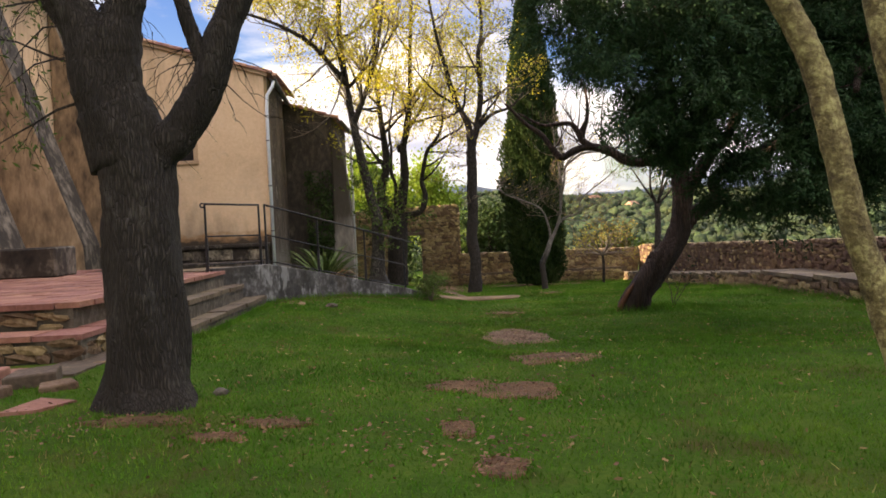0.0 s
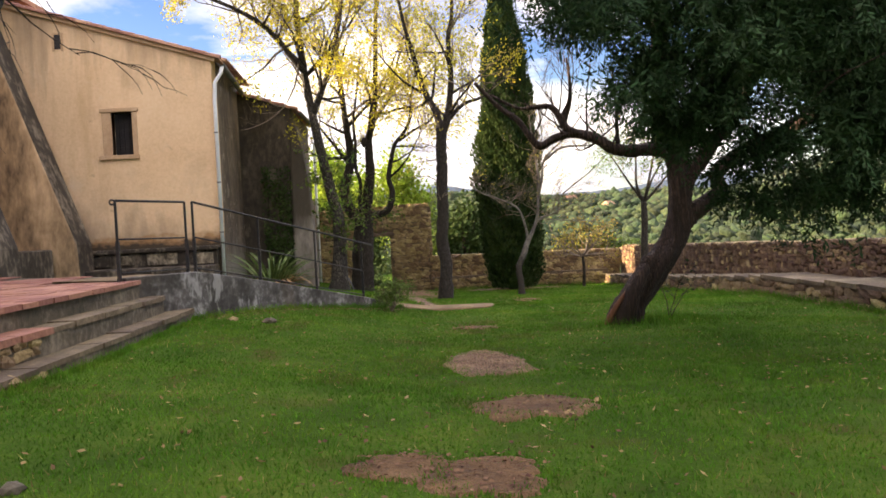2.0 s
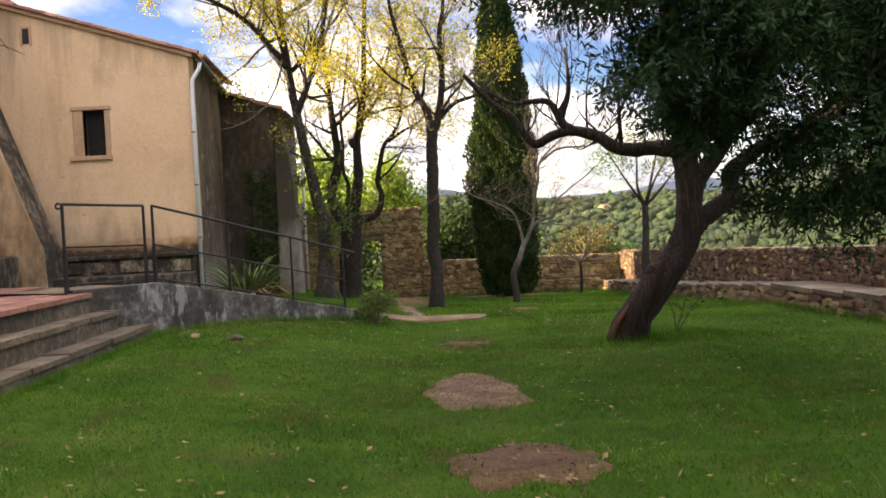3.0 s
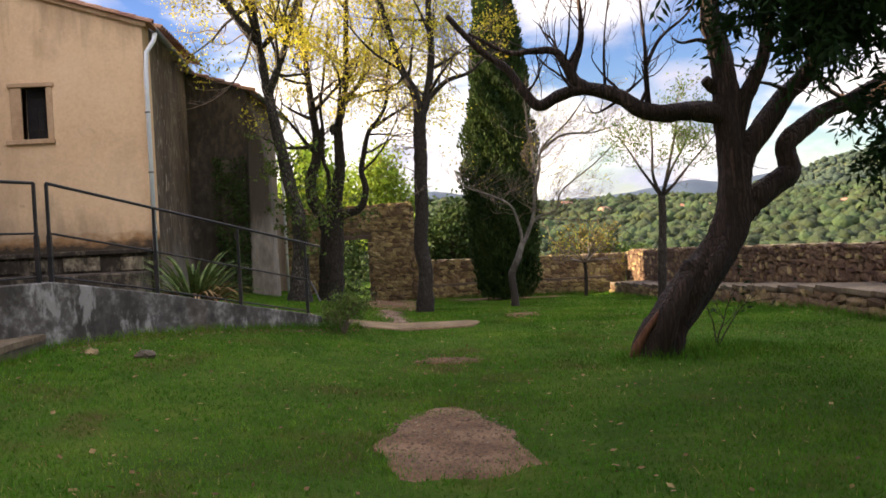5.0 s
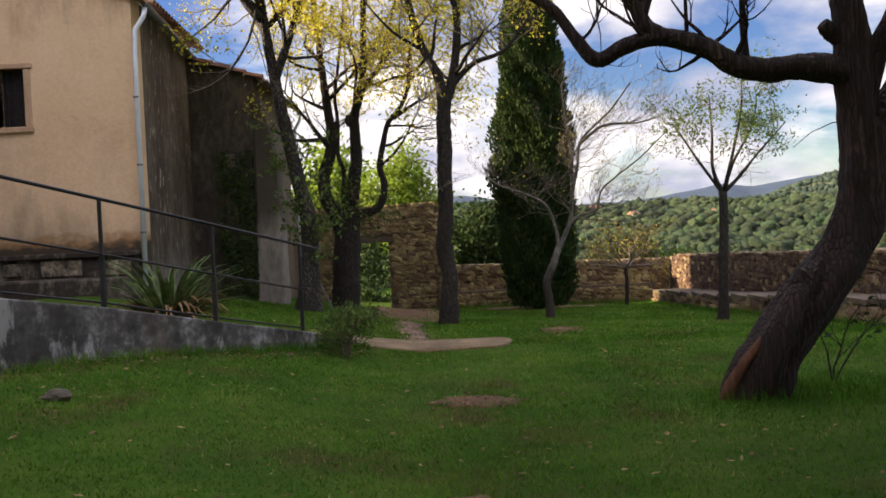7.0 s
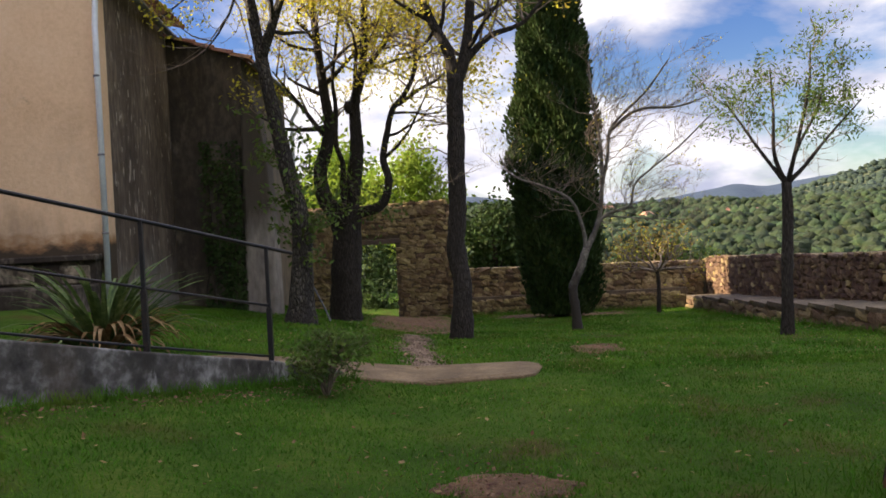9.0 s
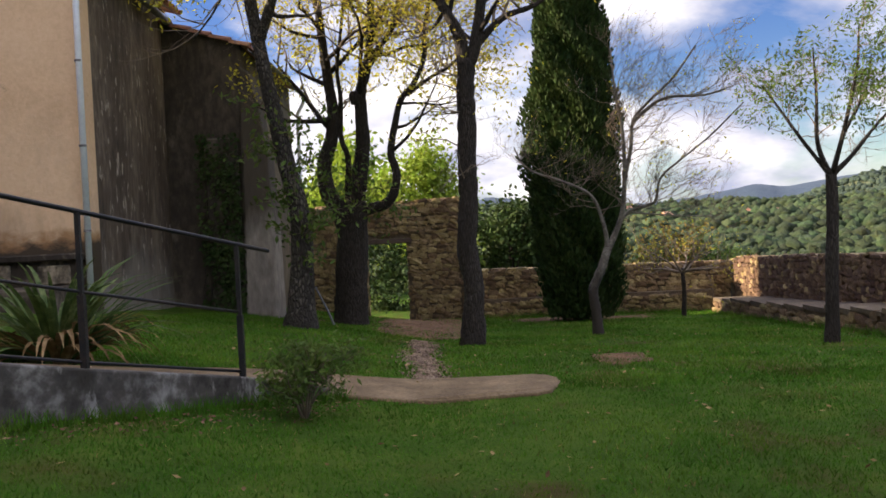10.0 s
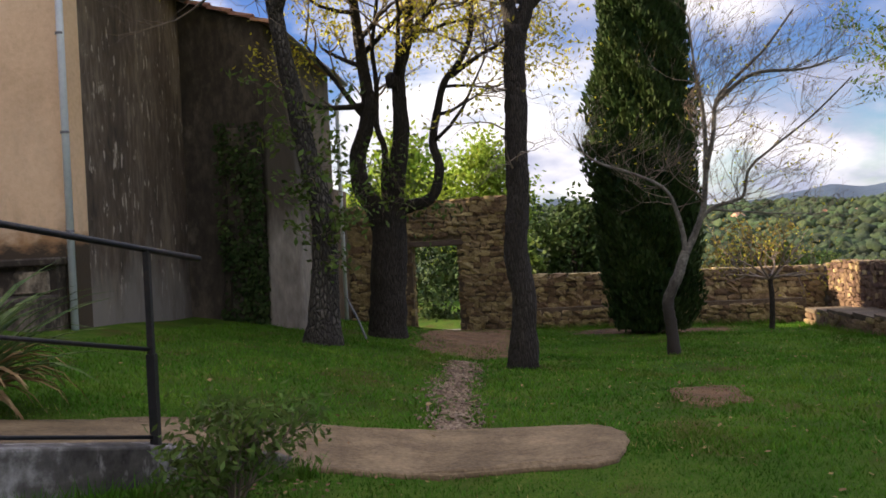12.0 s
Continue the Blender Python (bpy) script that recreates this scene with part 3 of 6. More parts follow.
# ---- railing ----
rail = thing("railing", (-2.93, 14.05, 0.58), "black painted iron handrail along terrace and ramp", "railing")
POSTS = [(-3.49, 12.78, 0.61), (-2.90, 13.74, 0.59), (-2.83, 13.86, 0.59), (-2.17, 15.02, 0.35), (-1.44, 15.88, 0.105), (-0.77, 16.87, -0.135)]
for x, y, z in POSTS:
    p = part("post", Shape().box((x - 0.02, y - 0.02, z - 0.06), (x + 0.02, y + 0.02, z + 0.50)).box((x - 0.014, y - 0.014, z + 0.44), (x + 0.014, y + 0.014, z + 1.0)), M_IRON, rail)
for h, r in ((1.0, 0.016), (0.52, 0.011), (0.10, 0.010)):
    part("rail", Shape().tube([(x, y, z + h) for x, y, z in POSTS[:2]], [r] * 2, 8), M_IRON, rail, smooth=True)
    line = [(x, y, z + h) for x, y, z in POSTS[2:]]
    if h > 0.9:
        d = (Vector(line[-1]) - Vector(line[-2])).normalized()
        line.append(tuple(Vector(line[-1]) + d * 0.30))
    part("rail", Shape().tube(line, [r] * len(line), 8), M_IRON, rail, smooth=True)
part("scroll", Shape().tube([(-3.52 + 0.03 * math.cos(a), 12.76, 1.59 + 0.03 * math.sin(a)) for a in [i * 0.5 for i in range(12)]], [0.012] * 12, 6), M_IRON, rail)

# ---- church annex and dark wing ----
def verge_wall(x0, x1, y0, y1, zb, za, zc):
    """A block whose top slopes from za at x0 to zc at x1."""
    return Shape().slab([(x0, y0), (x1, y0), (x1, y1), (x0, y1)], zb, [za, zc, zc, za])


FX0, FX1, FY = -9.5, -4.49, 22.75


def roof_z(x):
    return 5.32 + (-4.42 - x) * 0.305


annex = thing("church_annex", (-7, 24, 0), "cream-rendered church annex with a tiled mono-pitch roof", "building", kind="structure")
WX0, WX1, WZ0, WZ1 = -6.90, -6.42, 3.12, 4.14   # window opening
front = Shape()
for y in (FY, FY + 0.45):
    for x in (FX0, WX0, WX1, FX1):
        front.v += [(x, y, -1), (x, y, WZ0), (x, y, WZ1), (x, y, roof_z(x))]
for i in range(3):
    for k in range(3):
        if (i, k) != (1, 1):
            a, b = 4 * i + k, 4 * i + 4 + k
            front.f += [(a, b, b + 1, a + 1), (17 + a, 17 + b, 16 + b, 16 + a)]
    front.f.append((4 * i + 3, 4 * i + 7, 4 * i + 23, 4 * i + 19))
for a, b in ((5, 9), (9, 10), (10, 6), (6, 5)):
    front.f.append((a, b, 16 + b, 16 + a))
for k in range(3):
    front.f += [(k + 1, k + 17, k + 16, k), (12 + k, 28 + k, 29 + k, 13 + k)]
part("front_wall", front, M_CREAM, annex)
part("side_wall", Shape().slab([(FX1 - 0.45, FY + 0.452), (FX1 - 0.004, FY + 0.452), (-4.76, 26.95), (-5.2, 26.95)], -1, 5.30), M_DARKWALL, annex, "black side wall with pale streaks")
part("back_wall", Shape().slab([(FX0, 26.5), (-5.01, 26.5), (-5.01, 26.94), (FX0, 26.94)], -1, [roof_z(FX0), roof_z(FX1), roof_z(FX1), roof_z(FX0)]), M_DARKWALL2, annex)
roof = part("roof", Shape().slab([(FX0, FY - 0.10), (FX1 + 0.22, FY - 0.10), (FX1 - 0.12, 26.84), (FX0, 26.84)], [roof_z(FX0), roof_z(FX1 + 0.22), roof_z(FX1 + 0.22), roof_z(FX0)], [roof_z(FX0) + 0.05, roof_z(FX1 + 0.22) + 0.05, roof_z(FX1 + 0.22) + 0.05, roof_z(FX0) + 0.05]), M_ROOF, annex)


def canal_tile(m, length=0.42, r=0.085):
    sh = Shape()
    for k in range(2):
        for i in range(7):
            a = math.pi * i / 6
            for rr in (r, r - 0.014):
                sh.v.append(tuple(m @ Vector((k * length, math.cos(a) * rr * (1 - 0.12 * k), math.sin(a) * rr * (1 - 0.12 * k)))))
    for i in range(6):
        a, b = 2 * i, 14 + 2 * i
        sh.f += [(a, a + 2, b + 2, b), (a + 1, b + 1, b + 3, a + 3), (a, a + 1, a + 3, a + 2), (b, b + 2, b + 3, b + 1)]
    return sh


slope = math.degrees(math.atan(0.305))
rng = random.Random(5)
for i in range(16):
    x = FX1 + 0.24 - i * 0.33
    m = pose(x, FY - 0.06, roof_z(x) + 0.015, 0, -slope + 1.5, 180 + rng.uniform(-2, 2))
    part("roof_tile", canal_tile(m), M_ROOF, roof)
for j in range(20):
    x = FX1 + 0.25
    part("roof_tile", canal_tile(pose(x - 0.01 * j, FY + 0.55 + j * 0.2, roof_z(x) + 0.05, 0, -slope + 1.5, 180)), M_ROOF, roof)
part("verge", Shape().slab([(FX0, FY - 0.07), (FX1 + 0.1, FY - 0.07), (FX1 + 0.1, FY - 0.004), (FX0, FY - 0.004)], [roof_z(FX0) - 0.09, roof_z(FX1 + 0.1) - 0.09] + [roof_z(FX1 + 0.1) - 0.09, roof_z(FX0) - 0.09], [roof_z(FX0) - 0.004, roof_z(FX1 + 0.1) - 0.004, roof_z(FX1 + 0.1) - 0.004, roof_z(FX0) - 0.004]), M_SILL, annex, "mortar verge under the tiles")


def gutter(parent, a, b, r=0.075):
    a, b = Vector(a), Vector(b)
    d = (b - a).normalized()
    s = d.cross(Vector((0, 0, 1)))
    sh = Shape()
    for p in (a, b):
        for rr in (r, r - 0.008):
            for i in range(9):
                t = math.pi * i / 8
                sh.v.append(tuple(p + s * math.cos(t) * rr - Vector((0, 0, 1)) * math.sin(t) * rr))
    for i in range(8):
        sh.f += [(i, i + 1, 18 + i + 1, 18 + i), (9 + i + 1, 9 + i, 27 + i, 27 + i + 1), (i + 1, i, 9 + i, 9 + i + 1)]
    sh.f += [(8, 17, 35, 26), (0, 18, 27, 9)]
    return part("gutter", sh, M_GUTTER, parent, "grey zinc gutter", True)


def downpipe(parent, pts, r=0.045):
    p = part("downpipe", Shape().tube(pts, [r] * len(pts), 10), M_ZINC, parent, "shiny zinc downpipe", True)
    for k in range(1, 4):
        z = pts[-1][2] + (pts[2][2] - pts[-1][2]) * k / 4
        part("pipe_clip", Shape().tube([(pts[-1][0], pts[-1][1], z - 0.015), (pts[-1][0], pts[-1][1], z + 0.015)], [r + 0.008] * 2, 10), M_GUTTER, p)


gutter(annex, (FX1 + 0.27, FY - 0.14, 5.17), (FX1 - 0.10, 26.82, 5.12))
downpipe(annex, [(FX1 + 0.27, FY - 0.04, 5.10), (FX1 + 0.24, FY - 0.04, 4.95), (FX1 + 0.09, FY - 0.07, 4.72), (FX1 + 0.06, FY - 0.07, 4.3), (FX1 + 0.05, FY - 0.07, 0.0)])

window = thing("window_1", (-6.66, FY, 3.1), "small barred church window in a deep plain surround", "window", kind="structure")
part("pane", Shape().box((WX0, FY + 0.22, WZ0), (WX1, FY + 0.24, WZ1)), M_BARS, window)
for i in range(3):
    x = WX0 + 0.12 + i * 0.12
    part("bar", Shape().tube([(x, FY + 0.13, WZ0), (x, FY + 0.13, WZ1)], [0.010] * 2, 6), M_IRON, window)
for i in range(4):
    z = WZ0 + 0.2 + i * 0.21
    part("bar", Shape().tube([(WX0, FY + 0.145, z), (WX1, FY + 0.145, z)], [0.008] * 2, 6), M_IRON, window)
for lo, hi in (((WX0 - 0.22, FY - 0.025, WZ0), (WX0, FY + 0.2, WZ1)), ((WX1, FY - 0.025, WZ0), (WX1 + 0.12, FY + 0.2, WZ1)), ((WX0 - 0.26, FY - 0.05, WZ1), (WX1 + 0.16, FY + 0.2, WZ1 + 0.09))):
    bevel(part("surround", Shape().box(lo, hi), M_SILL, window), 0.012)
bevel(part("sill", Shape().box((WX0 - 0.32, FY - 0.07, WZ0 - 0.10), (WX1 + 0.14, FY + 0.2, WZ0)), M_SILL, window), 0.012)
window = thing("window_2", (-8.04, FY, 5.66), "tiny dark slit window high in the cream wall", "window", kind="structure")
part("pane", Shape().box((-8.12, FY - 0.012, 5.68), (-7.97, FY + 0.02, 6.02)), M_BARS, window)
part("surround", Shape().box((-8.17, FY - 0.02, 5.63), (-8.12, FY + 0.02, 6.06)).box((-7.97, FY - 0.02, 5.63), (-7.92, FY + 0.02, 6.06)).box((-8.12, FY - 0.02, 6.02), (-7.97, FY + 0.02, 6.06)), M_SILL, window)

base = thing("wall_base", (-6.9, 22.4, 0.3), "blackened stone base course below the cream wall", "base course", kind="structure")
bevel(part("ledge", Shape().box((-9.5, 22.45, 0.78), (-4.52, FY - 0.002, 0.88)), M_BASE, base), 0.02)
part("base_wall", Shape().box((-9.5, 22.55, -0.6), (-4.56, FY - 0.003, 0.78)), M_BASE, base)
bevel(part("lower_step", Shape().box((-7.9, 21.75, -0.6), (-4.52, 22.548, 0.44)), M_BASE, base), 0.03)
for x, w, lo, hi, m in ((-9.3, 0.5, 0.46, 0.76, M_BASE), (-8.72, 0.62, 0.47, 0.74, M_PATCH), (-7.9, 0.16, 0.44, 0.77, M_PATCH), (-7.55, 0.52, 0.48, 0.75, M_BASE), (-6.85, 0.34, 0.5, 0.73, M_PATCH),
                        (-6.2, 0.72, 0.47, 0.76, M_PATCH), (-5.1, 0.46, 0.45, 0.72, M_PATCH)):
    bevel(part("stone", Shape().box((x, 22.51, lo), (x + w, 22.552, hi)), m, base), 0.03)

wing = thing("dark_wing", (-3.6, 29, 0), "dark rear wing of the church", "building", kind="structure")
X2, Y2, Y2B = -3.28, 26.95, 31.9


def wing_z(x):
    return 4.58 + (-3.14 - x) * 0.33


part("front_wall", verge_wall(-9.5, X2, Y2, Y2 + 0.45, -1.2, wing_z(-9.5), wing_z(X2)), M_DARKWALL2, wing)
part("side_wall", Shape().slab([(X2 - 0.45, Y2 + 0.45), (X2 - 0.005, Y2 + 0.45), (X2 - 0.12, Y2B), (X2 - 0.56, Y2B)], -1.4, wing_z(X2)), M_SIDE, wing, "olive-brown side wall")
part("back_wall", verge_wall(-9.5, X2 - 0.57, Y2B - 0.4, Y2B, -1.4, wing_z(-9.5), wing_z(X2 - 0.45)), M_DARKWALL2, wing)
wroof = part("roof", verge_wall(-9.5, X2 + 0.2, Y2 - 0.1, Y2B + 0.1, 0, 0, 0), M_ROOF, wing)
for v in wroof.data.vertices:
    v.co.z = wing_z(v.co.x) + (0.005 if v.index < 4 else 0.06)
for i in range(8):
    x = X2 + 0.22 - i * 0.37
    part("roof_tile", canal_tile(pose(x, Y2 - 0.04, wing_z(x) + 0.02, 0, -13, 180)), M_ROOF, wroof)
gutter(wing, (X2 + 0.25, Y2 - 0.12, wing_z(X2) - 0.10), (X2 + 0.25, Y2B + 0.1, wing_z(X2) - 0.14))
downpipe(wing, [(X2 + 0.25, Y2B - 0.05, wing_z(X2) - 0.2), (X2 + 0.22, Y2B - 0.05, wing_z(X2) - 0.35), (X2 + 0.07, Y2B - 0.05, wing_z(X2) - 0.6), (X2 + 0.06, Y2B - 0.05, 2.5), (X2 + 0.06, Y2B - 0.05, -0.8)])
but = Shape()
prof = [(X2 - 0.04, 4.25), (X2 + 0.14, 4.1), (X2 + 0.30, 3.45), (X2 + 0.43, 2.5), (X2 + 0.50, 1.2), (X2 + 0.54, -1.2), (X2 - 0.10, -1.2)]
k = len(prof)
but.v = [(x, Y2 - 0.06 - 0.10 * max(0, 3.5 - z) / 4, z) for x, z in prof] + [(x, Y2 + 0.5, z) for x, z in prof]
but.f = [tuple(range(k - 1, -1, -1)), tuple(range(k, 2 * k))] + [(i, (i + 1) % k, k + (i + 1) % k, k + i) for i in range(k)]
bevel(part("buttress", but, M_BUTT, wing, "pale grey battered buttress at the corner"), 0.05, 2)
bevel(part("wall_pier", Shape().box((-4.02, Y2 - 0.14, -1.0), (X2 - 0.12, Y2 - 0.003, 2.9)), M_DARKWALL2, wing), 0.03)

# climbing plant on the pier between wing and buttress
g = np.random.default_rng(37)
n = 2600
cx, cz = g.uniform(-4.15, X2 - 0.08, n), -0.6 + 3.6 * g.random(n) ** 1.25
ok = 0.5 + 0.9 * np.sin(cx * 5.1 + cz * 1.7) * np.sin(cz * 2.3 + 0.8) + g.normal(0, 0.4, n) > 0.15
cx, cz = cx[ok], cz[ok]
c = np.stack([cx, Y2 - 0.15 - np.abs(g.normal(0, 0.035, len(cx))), cz], 1)
u = np.stack([g.normal(0, 0.6, len(c)), -0.5 + g.normal(0, 0.3, len(c)), -0.6 + g.normal(0, 0.4, len(c))], 1)
u /= np.linalg.norm(u, axis=1)[:, None]
w = np.cross(u, np.array([0, -1.0, 0.3]) + g.normal(0, 0.3, (len(c), 3)))
w /= np.linalg.norm(w, axis=1)[:, None]
l_ = (0.085 * g.uniform(0.6, 1.4, len(c)))[:, None]
creeper = thing("creeper", (-3.7, Y2 - 0.16, -0.5), "dark green creeper climbing the dark wall of the wing", "climbing plant")
part("foliage", quad_mesh("foliage", np.stack([c, c + u * l_ * 0.5 + w * l_ * 0.32, c + u * l_, c + u * l_ * 0.5 - w * l_ * 0.32], 1)), M_LEAF_C, creeper)
rng = random.Random(38)
for k in range(6):
    x = -4.05 + k * 0.12
    pts = [(x, Y2 - 0.15, -0.7)]
    while pts[-1][2] < 1.6 + rng.random() * 1.2:
        pts.append((min(X2 - 0.1, pts[-1][0] + rng.gauss(0, 0.06)), Y2 - 0.15, pts[-1][2] + 0.25))
    part("stem", Shape().tube(pts, [0.012 - 0.008 * i / len(pts) for i in range(len(pts))], 5), M_BARK_D, creeper)

# ---- church nave with battered buttresses ----
nave = thing("church_nave", (-12, 14, 0), "tall cream church wall with dark leaning buttresses", "building", kind="structure")
# block and roof are lengthened unseen to y -14 to shade the lawn
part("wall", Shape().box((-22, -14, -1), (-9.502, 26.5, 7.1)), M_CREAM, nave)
part("roof", Shape().slab([(-22.3, -14.3), (-9.2, -14.3), (-9.2, 26.8), (-22.3, 26.8)], [9.2, 7.1, 7.1, 9.2], [9.32, 7.22, 7.22, 9.32]), M_ROOF, nave)
for y in (11.6, 15.0, 18.3, 22.0):
    b = Shape()
    prof = [(-9.5, 6.9), (-9.38, 6.7), (-7.40, 1.05), (-7.33, -0.3), (-9.5, -0.3)]
    k = len(prof)
    b.v = [(x, y - 0.5, z) for x, z in prof] + [(x, y + 0.4, z) for x, z in prof]
    b.f = [tuple(range(k)), tuple(range(2 * k - 1, k - 1, -1))] + [((i + 1) % k, i, k + i, k + (i + 1) % k) for i in range(k)]
    ob = part("buttress", b, M_OLD, nave, "leaning buttress with a dark slope")
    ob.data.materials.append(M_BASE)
    # faces turned along x take the darker material
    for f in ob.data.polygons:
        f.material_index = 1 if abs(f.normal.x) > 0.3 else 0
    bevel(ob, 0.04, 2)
for lo, hi in (((-7.3, 13.7, 0.595), (-6.15, 14.5, 1.08)), ((-9.4, 16.7, -0.3), (-7.9, 21.4, 0.98))):
    bevel(solid("stone_bench", Shape().box(lo, hi), M_BASE, "blackened masonry block against the church wall", "stone bench"), 0.03)

# ---- rubble walls ----
def stone_templates(rng, count=9):
    out = []
    for _ in range(count):
        bm = bmesh.new()
        bmesh.ops.create_cube(bm, size=1.0)
        bmesh.ops.subdivide_edges(bm, edges=[e for e in bm.edges if abs((e.verts[0].co - e.verts[1].co).y) < 0.5], cuts=1, use_grid_fill=True)
        for v in bm.verts:
            r = math.hypot(v.co.x, v.co.z)
            f = 0.86 if r > 0.6 else 1.0
            v.co.x = v.co.x * (f + rng.uniform(-0.16, 0.12)) + rng.uniform(-0.05, 0.05)
            v.co.z = v.co.z * (f + rng.uniform(-0.16, 0.12)) + rng.uniform(-0.07, 0.07)
            if v.co.y < 0:
                v.co.y += rng.uniform(-0.10, 0.10) + (0.07 if r > 0.45 else -0.05)
        me = bpy.data.meshes.new("stone")
        bm.to_mesh(me)
        bm.free()
        me.materials.append(M_STONE)
        out.append(me)
    return out


STONES = stone_templates(random.Random(8))


def rubble(parent, origin, along, face, length, top, bottom, seed, hole=None, limit=300, course=(0.08, 0.16), wide=(0.10, 0.30), proud=0.015):
    """Rough stones laid in uneven courses on one face of a wall, as pieces of it. top, bottom: functions of the distance along."""
    rng = random.Random(seed)
    u, f = Vector(along).normalized(), Vector(face).normalized()
    rot = Matrix((u, -f, Vector((0, 0, 1)))).transposed().to_4x4()
    inv = Matrix.Translation(-Vector(parent.location))
    spots = []
    zlo = min(bottom(0), bottom(length))
    zhi = max(top(0), top(length))
    z = zlo
    while z < zhi:
        h = rng.uniform(*course)
        s = rng.uniform(-0.2, 0)
        while s < length:
            w = rng.uniform(*wide)
            c = s + w / 2
            zz = z + h / 2 + 0.06 * nz(c * 1.9, z * 2, seed) + rng.uniform(-0.02, 0.02)
            if 0.02 < c < length - 0.02 and zz + h * 0.4 < top(c) + 0.05 and zz > bottom(c) - 0.1:
                if not (hole and hole[0] - w * 0.42 < c < hole[1] + w * 0.42 and hole[2] - 0.1 < zz < hole[3] + h * 0.5):
                    spots.append((c, zz, w, h))
            s += w
        z += h
    rest = Shape()
    rng.shuffle(spots)
    for k, (c, zz, w, h) in enumerate(spots):
        me = rng.choice(STONES)
        m = Matrix.Translation(Vector(origin) + u * c + Vector((0, 0, zz)) + f * (proud + rng.uniform(-0.014, 0.014))) @ rot @ Matrix.Rotation(rng.gauss(0, 0.14), 4, "Y") @ Matrix.Diagonal((w * rng.uniform(0.9, 1.12), 0.11, h * rng.uniform(0.86, 1.22), 1))
        if k < limit:
            ob = new("stone", me)
            ob.parent, ob.matrix_parent_inverse, ob.matrix_basis = parent, inv, m
        else:
            rest.add([m @ v.co for v in me.vertices], [tuple(p.vertices) for p in me.polygons])
    if rest.v:
        r = part("stones", rest, M_STONE, parent)
        r["kind"] = "stuff"


def coping(parent, pts, width, seed, thick=0.05, material=None):
    """Flat stones along the top of a wall."""
    rng = random.Random(seed)
    for a, b in zip(pts, pts[1:]):
        a, b = Vector(a), Vector(b)
        d = b - a
        L = d.length
        yaw = math.atan2(d.y, d.x)
        s = 0.0
        while s < L - 0.05:
            w = min(rng.uniform(0.3, 0.6), L - s)
            c = a + d * ((s + w / 2) / L)
            ob = new("coping_stone", rng.choice(STONES))
            ob.parent, ob.matrix_parent_inverse = parent, Matrix.Translation(-Vector(parent.location))
            ob.matrix_basis = Matrix.Translation(c + Vector((0, 0, thick * 0.35 + rng.uniform(-0.012, 0.02)))) @ Matrix.Rotation(yaw, 4, "Z") @ Matrix.Rotation(math.radians(-90), 4, "X") @ Matrix.Diagonal((w, thick * 1.6, width * rng.uniform(0.95, 1.08), 1))
            s += w


RY = 33.3
ruin = thing("wall_ruin", (-1.3, RY, -1.3), "ruined rubble-stone wall with an empty doorway", "stone wall", kind="structure")
RX0, RX1, DX0, DX1, DZ1 = -3.6, 0.62, -1.90, -0.80, 0.74
part("wall_core", Shape().box((RX0, RY, -1.8), (DX0, RY + 0.5, 1.72)).box((DX1, RY, -1.8), (RX1, RY + 0.5, 1.80)).box((DX0, RY, DZ1 + 0.14), (DX1, RY + 0.5, 1.76)), M_MORTAR, ruin)
bevel(part("lintel", Shape().box((DX0 - 0.25, RY - 0.05, DZ1), (DX1 + 0.32, RY + 0.52, DZ1 + 0.137)), M_LINTEL, ruin, "old dark timber lintel"), 0.015)
part("threshold", Shape().box((DX0 - 0.02, RY - 0.1, -1.40), (DX1 + 0.02, RY + 0.55, -1.30)), M_BUTT, ruin, "pale stone threshold")
rubble(ruin, (RX0, RY, 0), (1, 0, 0), (0, -1, 0), RX1 - RX0, lambda s: 1.74 + s * 0.02, lambda s: -1.35, 21, hole=(DX0 - RX0, DX1 - RX0, -1.4, DZ1 + 0.14), limit=230)
rubble(ruin, (DX0, RY + 0.02, 0), (0, 1, 0), (1, 0, 0), 0.46, lambda s: DZ1, lambda s: -1.35, 22, limit=40, proud=-0.03)
rubble(ruin, (DX1, RY + 0.02, 0), (0, 1, 0), (-1, 0, 0), 0.46, lambda s: DZ1, lambda s: -1.35, 23, limit=40, proud=-0.03)
rubble(ruin, (RX1, RY, 0), (0, 1, 0), (1, 0, 0), 0.5, lambda s: 1.75, lambda s: -1.35, 24, limit=40)
coping(ruin, [(RX0, RY + 0.25, 1.72), (RX1, RY + 0.25, 1.82)], 0.52, 25)

# added out of sight; blocks low sun so only the far corner is lit
solid("sun_block_wall", Shape().box((-3.85, 31.92, -2), (-3.42, RY - 0.01, 2.15)), M_MORTAR, "unseen rubble wall added between wing and ruin to shape the sunlight", "stone wall", kind="structure")
low = thing("wall_north", (4, RY, -1.3), "low dark rubble wall at the end of the lawn", "stone wall", kind="structure")
part("wall_core", Shape().box((RX1 + 0.005, RY + 0.05, -2.2), (7.5, RY + 0.5, -0.12)), M_MORTAR, low)
rubble(low, (RX1, RY + 0.05, 0), (1, 0, 0), (0, -1, 0), 6.9, lambda s: -0.06 - 0.012 * s, lambda s: -1.4, 31, limit=270)
coping(low, [(RX1, RY + 0.27, -0.10), (7.5, RY + 0.27, -0.17)], 0.5, 32)
part("footing", Shape().box((RX1 + 0.01, RY - 0.25, -2.2), (7.0, RY + 0.045, -0.82)), M_MORTAR, low)
rubble(low, (RX1, RY - 0.25, 0), (1, 0, 0), (0, -1, 0), 6.3, lambda s: -0.82, lambda s: -1.45, 33, limit=120)

WX = 7.62


def east_top(y):
    return 0.45 - 0.031 * (y - 16)


